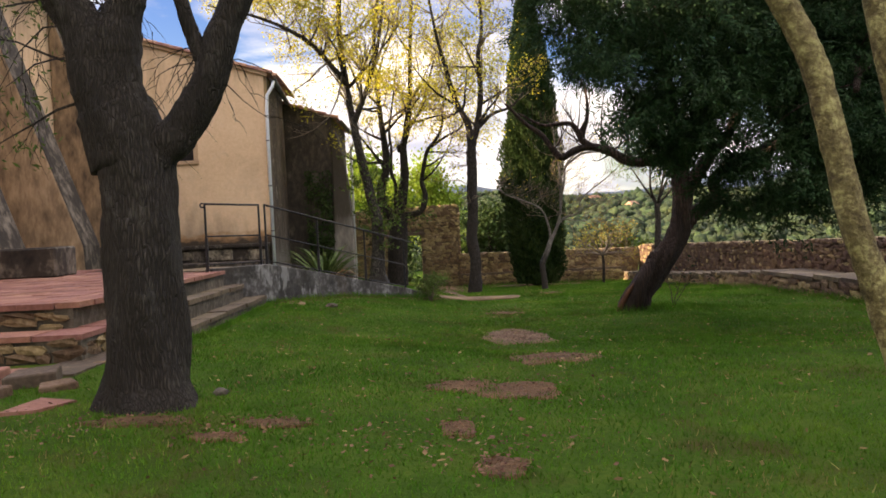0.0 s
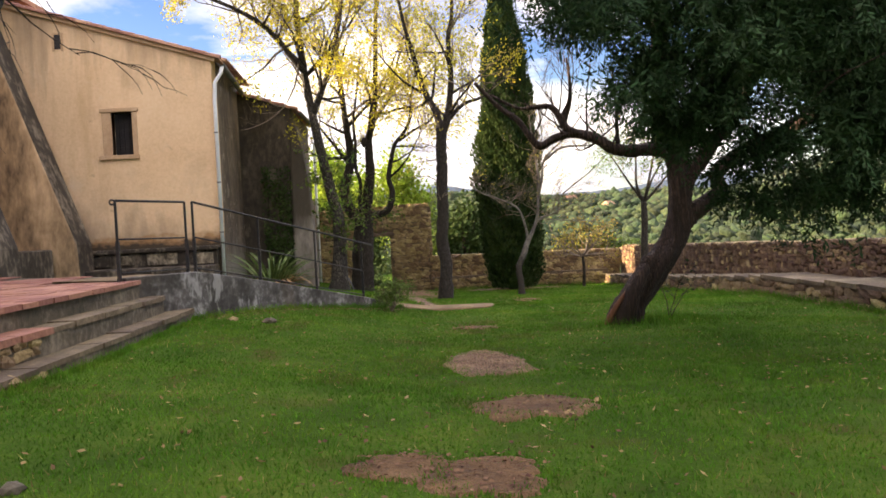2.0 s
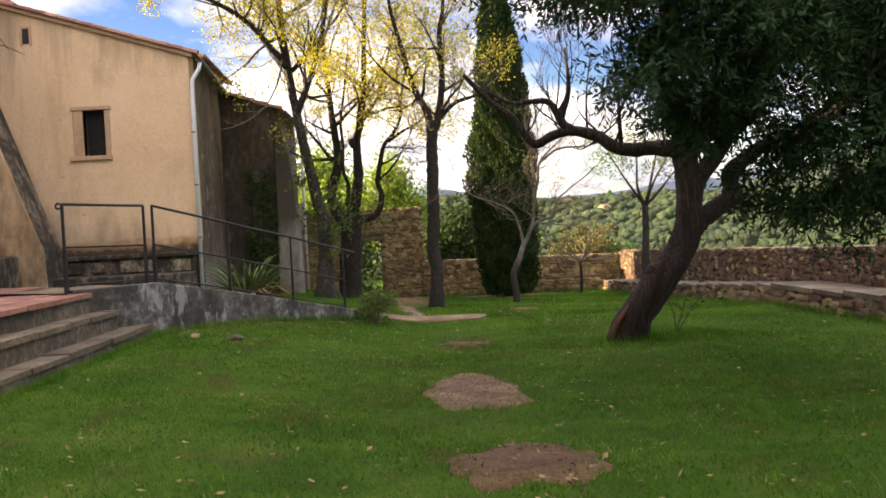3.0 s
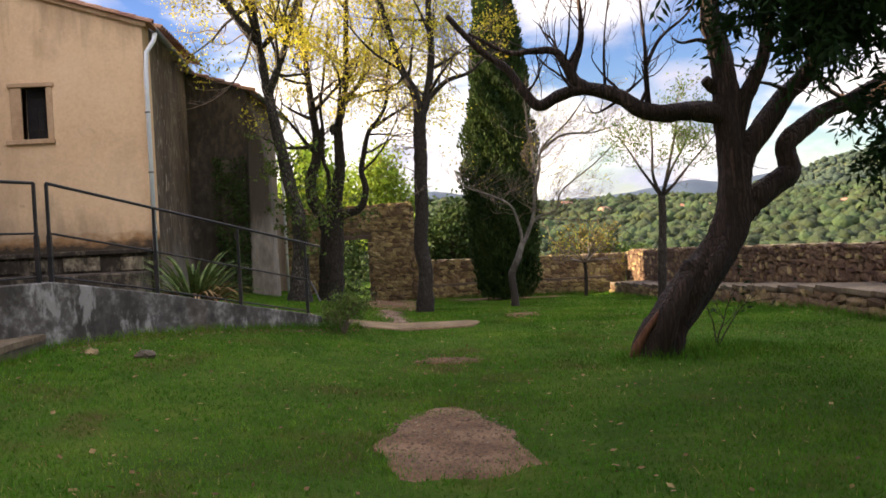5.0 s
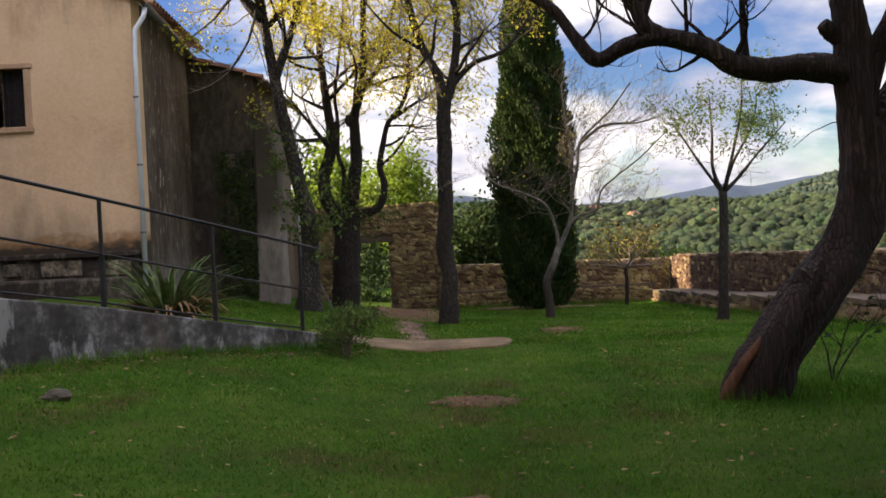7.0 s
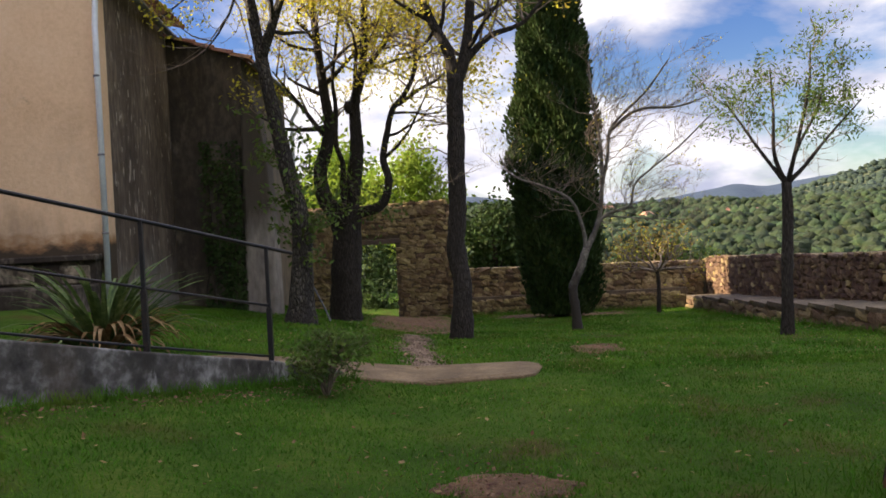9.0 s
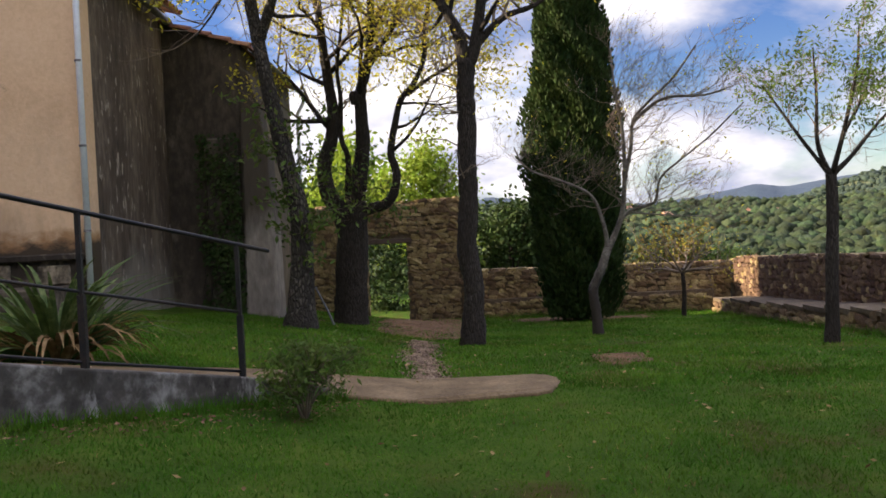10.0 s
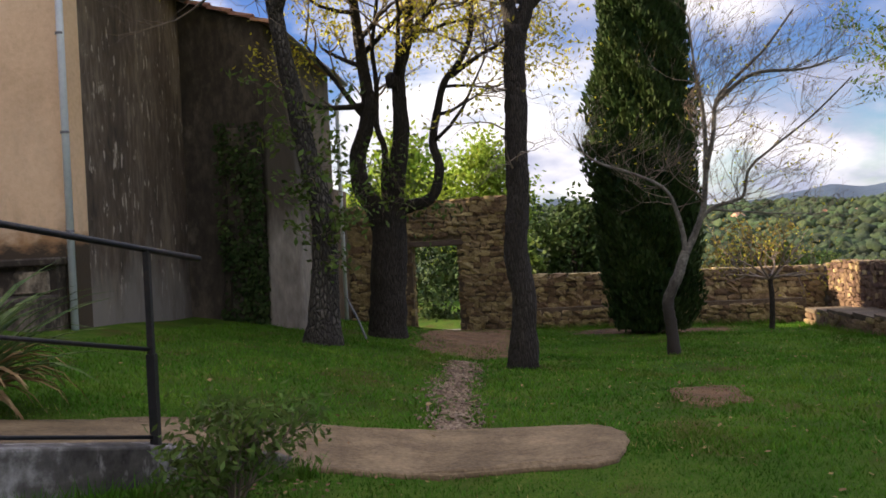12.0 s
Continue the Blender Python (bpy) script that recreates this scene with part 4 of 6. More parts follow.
east = thing("wall_east", (WX, 22, -0.6), "long rubble-stone garden wall above the valley", "stone wall", kind="structure")
core = Shape().slab([(WX, 4), (WX + 0.45, 4), (WX + 0.45, RY + 0.5), (WX, RY + 0.5)], -2.5, [east_top(4) - 0.04, east_top(4) - 0.04, east_top(RY) - 0.02, east_top(RY) - 0.02])
part("wall_core", core, M_MORTAR, east)
rubble(east, (WX, RY + 0.05, 0), (0, -1, 0), (-1, 0, 0), 22.0, lambda s: east_top(RY - s) + 0.02, lambda s: float(lawn(WX, RY - s)) + 0.1, 41, limit=300, course=(0.06, 0.13), wide=(0.08, 0.24))
rubble(east, (WX, 11.3, 0), (0, -1, 0), (-1, 0, 0), 7.0, lambda s: east_top(11.3 - s) + 0.02, lambda s: -0.5, 42, limit=0, course=(0.06, 0.13), wide=(0.08, 0.24))
coping(east, [(WX + 0.22, RY, east_top(RY)), (WX + 0.22, 8.0, east_top(8))], 0.5, 43)

bench = thing("stone_ledge", (6.9, 20, -0.5), "long low stone ledge along the garden wall", "stone ledge", kind="structure")
LX = 6.72
bench_top = lambda y: float(lawn(LX, y)) + 0.36
ys = [4 + i * 1.0 for i in range(29)]
lsh = Shape()
for y in ys:
    zt, zb = bench_top(y) - 0.07, bench_top(y) - 0.9
    lsh.v += [(LX, y, zb), (LX, y, zt), (WX - 0.01, y, zt), (WX - 0.01, y, zb)]
for i in range(len(ys) - 1):
    a, b = 4 * i, 4 * i + 4
    lsh.f += [(a, a + 1, b + 1, b), (a + 1, a + 2, b + 2, b + 1)]
lsh.f += [(0, 3, 2, 1), (4 * len(ys) - 4, 4 * len(ys) - 3, 4 * len(ys) - 2, 4 * len(ys) - 1)]
part("ledge_core", lsh, M_MORTAR, bench)
rubble(bench, (LX, 32.0, 0), (0, -1, 0), (-1, 0, 0), 24.0, lambda s: bench_top(32.0 - s) - 0.08, lambda s: bench_top(32.0 - s) - 0.55, 44, limit=200, course=(0.1, 0.16), wide=(0.16, 0.4))
rng = random.Random(45)
y = 32.05
while y > 6:
    w = rng.uniform(0.6, 1.1)
    sh = Shape().slab([(LX - rng.uniform(0.03, 0.07), y - w + 0.008), (WX - 0.02, y - w + 0.008), (WX - 0.02, y - 0.008), (LX - rng.uniform(0.03, 0.07), y - 0.008)], bench_top(y - w / 2) - 0.075, bench_top(y - w / 2) + rng.uniform(-0.012, 0.012))
    part("ledge_slab", sh, M_STEP, bench)
    y -= w

# ---- trees ----
def smooth_line(ctrl, per=5):
    """A curve through the control points."""
    p = [Vector(c) for c in ctrl]
    p = [p[0] * 2 - p[1]] + p + [p[-1] * 2 - p[-2]]
    out = []
    for i in range(1, len(p) - 2):
        a, b, c, d = p[i - 1], p[i], p[i + 1], p[i + 2]
        for k in range(per):
            t = k / per
            out.append(0.5 * ((2 * b) + (c - a) * t + (2 * a - 5 * b + 4 * c - d) * t * t + (3 * b - a - 3 * c + d) * t ** 3))
    out.append(p[-2])
    return out


class Plant:
    def __init__(self, seed):
        self.rng, self.wood, self.twigs, self.tips = random.Random(seed), Shape(), Shape(), []

    def limb(self, ctrl, r0, r1, sides=14, flare=0.0, rough=0.03, flute=0.05, per=6, lump=0.10):
        line = smooth_line(ctrl, per)
        n = len(line)
        rad = []
        for i, q in enumerate(line):
            t = i / (n - 1)
            r = r0 + (r1 - r0) * t ** 0.8
            r *= 1 + flare * max(0, 1 - t * 5) ** 2 + lump * nz(i * 0.5, r0 * 31, n)
            rad.append(r)
        self.wood.tube(line, rad, sides, True, rough, self.rng, flute)
        return line, rad

    def grow(self, p, d, length, r, level, up=0.15, kids=(3, 5), bend=0.35, shrink=0.6, lean=(0, 0, 0)):
        rng = self.rng
        segs = 5 if level else 4
        line, d = [Vector(p)], Vector(d).normalized()
        for _ in range(segs):
            d = (d + Vector((rng.gauss(0, bend), rng.gauss(0, bend), rng.gauss(0, bend) + up)) * 0.5 + Vector(lean) * 0.4).normalized()
            line.append(line[-1] + d * (length / segs))
        rad = [r * (1 - 0.75 * i / segs) for i in range(segs + 1)]
        (self.wood if r > 0.03 else self.twigs).tube(line, rad, 8 if r > 0.03 else (5 if r > 0.012 else 3), r > 0.03)
        if level == 0:
            self.tips += line[1:]
            return
        for _ in range(rng.randint(*kids)):
            t = rng.uniform(0.25, 1.0)
            i = min(int(t * segs), segs - 1)
            q = line[i].lerp(line[i + 1], t * segs - i)
            out = Vector((rng.gauss(0, 1), rng.gauss(0, 1), rng.gauss(0.2, 0.6))).normalized()
            self.grow(q, (d + out * 0.9).normalized(), length * shrink * rng.uniform(0.7, 1.15), max(r * 0.5 * (1 - 0.3 * t), 0.003), level - 1, up, kids, bend, shrink, lean)

    def sprout(self, line, rad, count, length, level=2, start=0.3, up=0.15, out=1.0, kids=(3, 5), lean=(0, 0, 0), thick=0.5, bend=0.35):
        rng, n = self.rng, len(line)
        for _ in range(count):
            i = int(rng.uniform(start, 1.0) * (n - 1))
            d = (line[min(i + 1, n - 1)] - line[max(i - 1, 0)]).normalized()
            side = Vector((rng.gauss(0, 1), rng.gauss(0, 1), rng.gauss(0.1, 0.5))).normalized()
            self.grow(line[i], (d * 0.5 + side * out).normalized(), length * rng.uniform(0.6, 1.2), max(rad[i] * thick, 0.006), level, up, kids, bend, lean=lean)


def leaves(pts, per, spread, size, seed, aspect=0.45, droop=0.2, keep=1.0):
    """Small pointed leaves scattered round the given points."""
    g = np.random.default_rng(seed)
    pts = np.array([tuple(p) for p in pts])
    if keep < 1:
        pts = pts[g.random(len(pts)) < keep]
    c = np.repeat(pts, per, 0) + g.normal(0, spread, (len(pts) * per, 3))
    n = len(c)
    u = g.normal(0, 1, (n, 3))
    u[:, 2] -= droop
    u /= np.linalg.norm(u, axis=1)[:, None]
    w = np.cross(u, g.normal(0, 1, (n, 3)))
    w /= np.linalg.norm(w, axis=1)[:, None]
    s = size * g.uniform(0.6, 1.3, n)[:, None]
    return quad_mesh("leaves", np.stack([c, c + u * s * 0.5 + w * s * aspect * 0.5, c + u * s, c + u * s * 0.5 - w * s * aspect * 0.5], 1))


def finish(plant, name, base, label, bark, twig=None, crown=None, crown_mat=None, group="", category="tree"):
    t = thing(name, base, label, category, group)
    part("trunk", plant.wood, bark, t, smooth=True)
    if plant.twigs.v:
        part("fine_branching", plant.twigs, twig or M_TWIG, t, smooth=True)["kind"] = "stuff"
    if crown is not None:
        part("crown", crown, crown_mat, t)
    return t


def gz(x, y):
    return float(lawn(x, y))


# tall ash-like tree beside the wing
p = Plant(11)
z0 = gz(-1.9, 24.5)
line, rad = p.limb([(-1.92, 24.6, z0 - 0.25), (-1.88, 24.6, -0.1), (-1.83, 24.6, 0.75), (-1.85, 24.6, 1.37), (-2.0, 24.6, 2.08), (-2.15, 24.6, 2.9), (-2.28, 24.6, 3.6), (-2.44, 24.6, 4.6), (-2.55, 24.5, 5.6), (-2.6, 24.3, 7.0), (-2.4, 24.1, 8.8)], 0.225, 0.06, flare=0.55)
p.sprout(line, rad, 16, 2.4, 3, 0.74, 0.15, kids=(3, 4))
l2, r2 = p.limb([(-2.36, 24.6, 4.1), (-2.1, 24.4, 4.6), (-1.8, 24.2, 5.3), (-1.5, 24.0, 6.3), (-1.2, 23.9, 8.0)], 0.10, 0.03, 10)
p.sprout(l2, r2, 10, 1.8, 3, 0.2, 0.1, kids=(3, 4))
l3, r3 = p.limb([(-2.5, 24.4, 5.2), (-3.4, 23.9, 6.3), (-4.6, 23.4, 6.9), (-5.9, 23.0, 7.2)], 0.09, 0.02, 10)
p.sprout(l3, r3, 16, 1.3, 3, 0.2, 0.32, kids=(3, 4), thick=0.5)
top = [q for q in p.tips if q.z > 4.3]
q2 = Plant(12)
q2.sprout(line[:30], rad[:30], 34, 0.7, 1, 0.3, -0.05, kids=(3, 4), thick=0.05)
t = finish(p, "ash_tree", (-1.9, 24.5, z0), "tall slender tree with spotted dark bark and yellowing crown", M_BARK_A, M_TWIG, leaves(top, 6, 0.13, 0.085, 1, keep=0.46), M_LEAF_Y, "trees beside the church")
part("shoot_growth", q2.twigs, M_TWIG, t)
part("shoot_foliage", leaves(q2.tips, 3, 0.07, 0.12, 2, keep=0.7), M_LEAF_G, t, "green leaves of shoots on the trunk")

# three-stemmed tree before the ruin
p = Plant(21)
z0 = gz(-1.5, 27.3)
line, rad = p.limb([(-1.50, 27.3, z0 - 0.3), (-1.46, 27.3, -0.3), (-1.44, 27.3, 0.2), (-1.39, 27.3, 0.96), (-1.36, 27.3, 1.4)], 0.33, 0.29, flare=0.3)
A, ra = p.limb([(-1.45, 27.3, 1.0), (-1.57, 27.3, 1.40), (-1.82, 27.3, 1.85), (-1.86, 27.3, 2.36), (-1.70, 27.3, 2.80), (-1.63, 27.3, 3.30), (-1.69, 27.3, 3.86), (-1.75, 27.3, 4.42), (-1.80, 27.2, 5.2), (-1.85, 27.0, 6.6), (-1.6, 26.9, 8.6)], 0.20, 0.05, 12)
B, rb = p.limb([(-1.32, 27.3, 1.0), (-1.27, 27.3, 1.59), (-1.18, 27.3, 2.15), (-1.10, 27.3, 2.70), (-1.10, 27.3, 3.27), (-1.08, 27.3, 3.71), (-0.93, 27.3, 4.20), (-0.84, 27.3, 4.91), (-0.75, 27.1, 6.2), (-0.6, 27.0, 8.4)], 0.20, 0.05, 12)
C, rc = p.limb([(-1.30, 27.3, 1.40), (-0.97, 27.3, 1.47), (-0.73, 27.3, 1.53), (-0.56, 27.3, 1.70), (-0.48, 27.3, 2.11), (-0.57, 27.3, 2.50), (-0.46, 27.3, 3.05), (-0.33, 27.3, 3.49), (-0.06, 27.25, 3.80), (0.15, 27.2, 4.22), (0.21, 27.1, 4.83), (0.4, 27.0, 5.6)], 0.125, 0.03, 10)
D, rd = p.limb([(-0.22, 27.3, 3.59), (0.28, 27.25, 3.89), (0.67, 27.2, 4.08), (1.0, 27.1, 4.5)], 0.05, 0.015, 8)
E, re_ = p.limb([(-1.38, 27.3, 1.4), (-1.43, 27.35, 1.83), (-1.40, 27.35, 2.44), (-1.51, 27.3, 2.85), (-1.48, 27.3, 3.57), (-1.51, 27.25, 4.13), (-1.40, 27.2, 4.8), (-1.2, 27.0, 6.0)], 0.075, 0.025, 9)
F, rf = p.limb([(-0.93, 27.3, 4.15), (-0.78, 27.25, 4.4), (-0.45, 27.2, 4.8), (-0.2, 27.1, 5.6), (0.1, 27.0, 6.6)], 0.08, 0.02, 9)
p.limb([(-1.08, 27.3, 3.55), (-1.22, 27.22, 3.62), (-1.20, 27.2, 3.45)], 0.11, 0.07, 8)
for ln_, rr, c in ((A, ra, 11), (B, rb, 10), (C, rc, 12), (D, rd, 8), (E, re_, 7), (F, rf, 8)):
    p.sprout(ln_, rr, c, 1.8, 3, 0.42, 0.12, kids=(3, 4))
q2 = Plant(22)
for ln_, rr in ((A, ra), (B, rb), (C, rc)):
    q2.sprout(ln_[:16], rr[:16], 12, 0.7, 1, 0.1, -0.05, kids=(3, 4), thick=0.05)
t = finish(p, "ash_tree", (-1.5, 27.3, z0), "dark multi-stemmed tree with a thin yellow crown", M_BARK_D, M_TWIG, leaves([q for q in p.tips if q.z > 3.6], 5, 0.12, 0.085, 3, keep=0.34), M_LEAF_Y, "trees beside the church")
part("shoot_growth", q2.twigs, M_TWIG, t)
part("shoot_foliage", leaves(q2.tips, 2, 0.07, 0.11, 4, keep=0.6), M_LEAF_G, t, "green leaves of shoots on the stems")

# single dark trunk beside the doorway
p = Plant(31)
z0 = gz(0.83, 23.9)
line, rad = p.limb([(0.82, 23.9, z0 - 0.25), (0.86, 23.9, -0.4), (0.89, 23.9, 0.06), (0.81, 23.9, 0.70), (0.87, 23.9, 1.33), (0.88, 23.9, 1.95), (0.91, 23.9, 2.6), (0.91, 23.9, 3.0), (0.93, 23.9, 3.5)], 0.165, 0.135, flare=0.45, rough=0.07)
A, ra = p.limb([(0.92, 23.9, 3.35), (0.84, 23.9, 3.9), (0.55, 23.9, 4.5), (0.31, 23.9, 5.44), (0.1, 23.9, 6.3), (-0.1, 23.9, 7.6)], 0.11, 0.03, 10)
B, rb = p.limb([(0.93, 23.9, 3.35), (1.10, 23.9, 3.75), (1.24, 23.9, 4.7), (1.22, 23.9, 5.75), (1.35, 23.9, 6.5), (1.3, 24.0, 8.0)], 0.115, 0.03, 10)
C, rc = p.limb([(1.08, 23.9, 3.7), (1.53, 23.9, 4.1), (2.1, 23.85, 4.3), (2.6, 23.8, 4.9)], 0.07, 0.02, 8)
for ln_, rr, c in ((A, ra, 13), (B, rb, 15), (C, rc, 9)):
    p.sprout(ln_, rr, c, 1.5, 3, 0.2, 0.08, kids=(3, 4))
p.sprout(line, rad, 8, 1.0, 2, 0.55, -0.15, kids=(2, 4), thick=0.1)
finish(p, "ash_tree", (0.83, 23.9, z0), "slender dark-trunked tree with sparse yellow leaves", M_BARK_D, M_TWIG, leaves([q for q in p.tips if q.z > 2.4], 4, 0.10, 0.08, 5, keep=0.27), M_LEAF_Y, "trees beside the church")

# bare wind-swept tree with pale bark
p = Plant(41)
z0 = gz(3.01, 26.0)
line, rad = p.limb([(3.03, 26.0, z0 - 0.2), (3.01, 26.0, -0.69), (2.97, 26.0, -0.33), (2.99, 26.0, -0.14), (3.13, 26.0, 0.15), (3.20, 26.0, 0.35), (3.26, 26.0, 0.52)], 0.095, 0.07, 12, flare=0.25, rough=0.08)
A, ra = p.limb([(3.24, 26.0, 0.45), (3.24, 26.0, 0.73), (3.17, 26.0, 1.06), (3.06, 26.0, 1.36), (2.87, 25.95, 1.54), (2.46, 25.9, 1.73), (2.06, 25.9, 1.88), (1.82, 25.9, 2.07), (1.70, 25.9, 2.35)], 0.045, 0.010, 8)
B, rb = p.limb([(3.26, 26.0, 0.48), (3.38, 26.0, 0.72), (3.54, 26.0, 1.13), (3.61, 26.0, 1.71), (3.73, 26.0, 2.20), (3.80, 26.0, 2.70), (4.07, 26.0, 3.01), (4.49, 25.95, 3.39), (4.91, 25.9, 3.93)], 0.060, 0.016, 10)
C, rc = p.limb([(3.42, 26.0, 0.80), (3.50, 26.0, 0.98), (3.68, 26.0, 1.14), (3.99, 26.0, 1.23), (4.12, 25.97, 1.31), (4.21, 25.95, 1.67), (4.51, 25.9, 1.94), (5.08, 25.9, 2.36), (5.66, 25.85, 2.90)], 0.042, 0.012, 8)
D, rd = p.limb([(3.62, 26.0, 1.71), (3.61, 26.03, 2.54), (3.52, 26.05, 3.21), (3.47, 26.1, 4.0)], 0.045, 0.012, 8)
E, re_ = p.limb([(3.66, 26.0, 1.12), (3.90, 25.95, 1.08), (4.62, 25.9, 1.00), (5.10, 25.9, 0.98)], 0.022, 0.006, 6)
F, rf = p.limb([(3.80, 26.0, 2.70), (4.32, 25.95, 3.05), (5.03, 25.9, 3.07), (5.51, 25.9, 3.2)], 0.04, 0.012, 8)
for ln_, rr, c in ((A, ra, 24), (B, rb, 34), (C, rc, 34), (D, rd, 26), (E, re_, 10), (F, rf, 26)):
    p.sprout(ln_, rr, c, 0.85, 2, 0.22, 0.12, kids=(3, 5), lean=(0.30, 0, 0.12), thick=0.3)
finish(p, "bare_tree", (3.01, 26.0, z0), "small bare tree with pale bark and fine twigs", M_BARK_W, M_TWIG, leaves(p.tips, 1, 0.05, 0.06, 6, keep=0.06), M_LEAF_Y)

# young umbrella-shaped tree near the ledge
p = Plant(51)
z0 = gz(5.42, 22.0)
line, rad = p.limb([(5.42, 22.0, z0 - 0.15), (5.46, 22.0, 0.2), (5.50, 22.0, 0.9), (5.50, 22.0, 1.40)], 0.085, 0.07, 12, flare=0.35)
for c, r in (([(5.5, 22, 1.35), (5.35, 22, 1.8), (5.36, 22, 2.4), (5.3, 21.9, 3.0)], 0.045), ([(5.5, 22, 1.38), (5.75, 22, 1.6), (6.1, 22, 2.0), (6.55, 21.9, 2.5)], 0.045),
             ([(5.48, 22, 1.4), (5.2, 22.1, 1.85), (4.95, 22.2, 2.3), (4.75, 22.2, 2.6)], 0.035), ([(5.52, 22, 1.4), (5.62, 21.8, 2.0), (5.75, 21.7, 2.7), (5.75, 21.6, 3.2)], 0.04), ([(5.52, 22, 1.4), (5.8, 22.3, 1.9), (6.2, 22.5, 2.5), (6.35, 22.6, 3.0)], 0.035)):
    ln_, rr = p.limb(c, r, 0.01, 8)
    p.sprout(ln_, rr, 10, 0.48, 2, 0.4, 0.12, kids=(2, 4), thick=0.4)
finish(p, "young_tree", (5.42, 22, z0), "young slender tree with a light green umbrella crown", M_BARK_D, M_TWIG, leaves([q for q in p.tips if q.z > 2.0], 5, 0.07, 0.07, 7, aspect=0.32, keep=0.5), M_LEAF_G)

# leaning old conifer
p = Plant(61)
LY = 13.85
z0 = gz(3.1, LY)
line, rad = p.limb([(2.97, LY, z0 - 0.22), (3.01, LY, -0.36), (3.10, LY, -0.14), (3.29, LY, 0.12), (3.49, LY, 0.37), (3.70, LY, 0.65), (3.81, LY, 0.88), (3.85, LY, 1.14), (3.86, LY, 1.40), (3.84, LY, 1.66), (3.82, LY, 1.92), (3.82, LY, 2.18), (3.78, LY, 2.47), (3.73, LY, 2.72), (3.67, LY - 0.05, 3.0), (3.7, LY - 0.4, 4.4)], 0.245, 0.085, 26, flare=0.05, rough=0.015, flute=0.16, lump=0.07)
A, ra = p.limb([(3.82, LY, 1.93), (3.63, LY, 1.98), (3.42, LY, 2.0), (3.18, LY, 1.99), (2.95, LY, 2.04), (2.75, LY, 2.17), (2.44, LY, 2.26), (2.17, LY, 2.21), (1.96, LY, 2.12), (1.81, LY, 2.28), (1.66, LY, 2.49), (1.41, LY, 2.68), (1.1, LY - 0.1, 3.0)], 0.115, 0.028, 14, flute=0.1)
B, rb = p.limb([(2.46, LY, 2.25), (2.33, LY, 2.34), (2.25, LY, 2.49), (2.14, LY, 2.64), (1.91, LY, 2.65), (1.67, LY, 2.65), (1.3, LY, 2.85)], 0.075, 0.015, 10)
B2, rb2 = p.limb([(2.29, LY, 2.42), (2.39, LY, 2.69), (2.41, LY, 2.94), (2.38, LY, 3.3)], 0.05, 0.015, 10)
V, rv = p.limb([(3.04, LY, 2.02), (3.03, LY, 2.40), (3.03, LY, 2.64), (3.0, LY, 3.1)], 0.035, 0.012, 8)
V2, rv2 = p.limb([(3.03, LY, 2.46), (3.19, LY, 2.73), (3.46, LY - 0.05, 2.96), (3.6, LY - 0.1, 3.3)], 0.022, 0.008, 7)
V3, rv3 = p.limb([(2.62, LY, 2.22), (2.62, LY, 2.55), (2.64, LY, 2.81), (2.7, LY, 3.2)], 0.018, 0.006, 7)
p.limb([(3.80, LY, 2.16), (3.68, LY, 2.23), (3.60, LY - 0.02, 2.30)], 0.085, 0.05, 9)
p.limb([(3.76, LY, 2.60), (3.58, LY, 2.69), (3.40, LY, 2.67), (3.3, LY, 2.72)], 0.03, 0.008, 7)
C, rc = p.limb([(3.80, LY, 0.85), (3.90, LY, 0.98), (4.04, LY, 1.10), (4.26, LY, 1.25), (4.42, LY, 1.38), (4.39, LY, 1.62), (4.58, LY, 1.79), (4.84, LY, 1.96), (5.10, LY, 2.06), (5.7, LY - 0.4, 2.5), (6.2, LY - 1.2, 3.4)], 0.155, 0.06, 14, flute=0.12)
D2, rd2 = p.limb([(3.86, LY, 1.66), (3.97, LY, 2.04), (4.10, LY - 0.05, 2.32), (4.18, LY - 0.1, 2.57), (4.2, LY - 0.4, 3.4)], 0.10, 0.05, 10)
D, rd = p.limb([(3.87, LY, 1.28), (3.98, LY, 1.57), (4.20, LY - 0.03, 1.85), (4.38, LY - 0.05, 2.10), (4.58, LY - 0.2, 2.35), (4.5, LY - 1.2, 2.9), (4.0, LY - 2.6, 3.5), (3.5, LY - 4.2, 3.7)], 0.14, 0.05, 12)
E, re_ = p.limb([(5.1, LY, 1.95), (5.3, LY - 1.2, 2.3), (5.0, LY - 2.9, 2.7), (4.5, LY - 4.6, 2.7), (3.9, LY - 5.8, 2.2)], 0.08, 0.03, 10)
F, rf = p.limb([(3.6, LY - 0.1, 3.4), (3.2, LY - 1.8, 4.0), (2.8, LY - 3.6, 4.1), (2.1, LY - 5.0, 3.4)], 0.08, 0.03, 10)
for ln_, rr, c, L in ((A, ra, 8, 0.6), (B, rb, 10, 0.8), (B2, rb2, 10, 0.8), (V, rv, 5, 0.6), (V2, rv2, 5, 0.5), (V3, rv3, 4, 0.4)):
    p.sprout(ln_, rr, c, L, 2, 0.3, 0.35, kids=(2, 3), thick=0.3)
for ln_, rr, c in ((D, rd, 16), (E, re_, 16), (F, rf, 16), (C[len(C) // 2 + 6:], rc[len(C) // 2 + 6:], 8)):
    p.sprout(ln_, rr, c, 1.1, 1, 0.4, -0.1, kids=(2, 4), thick=0.3)
p.limb([(3.16, LY - 0.12, 0.02), (3.27, LY - 0.15, 0.24), (3.40, LY - 0.13, 0.46), (3.52, LY - 0.06, 0.60)], 0.10, 0.06, 12, rough=0.05, flute=0.15, lump=0.5)
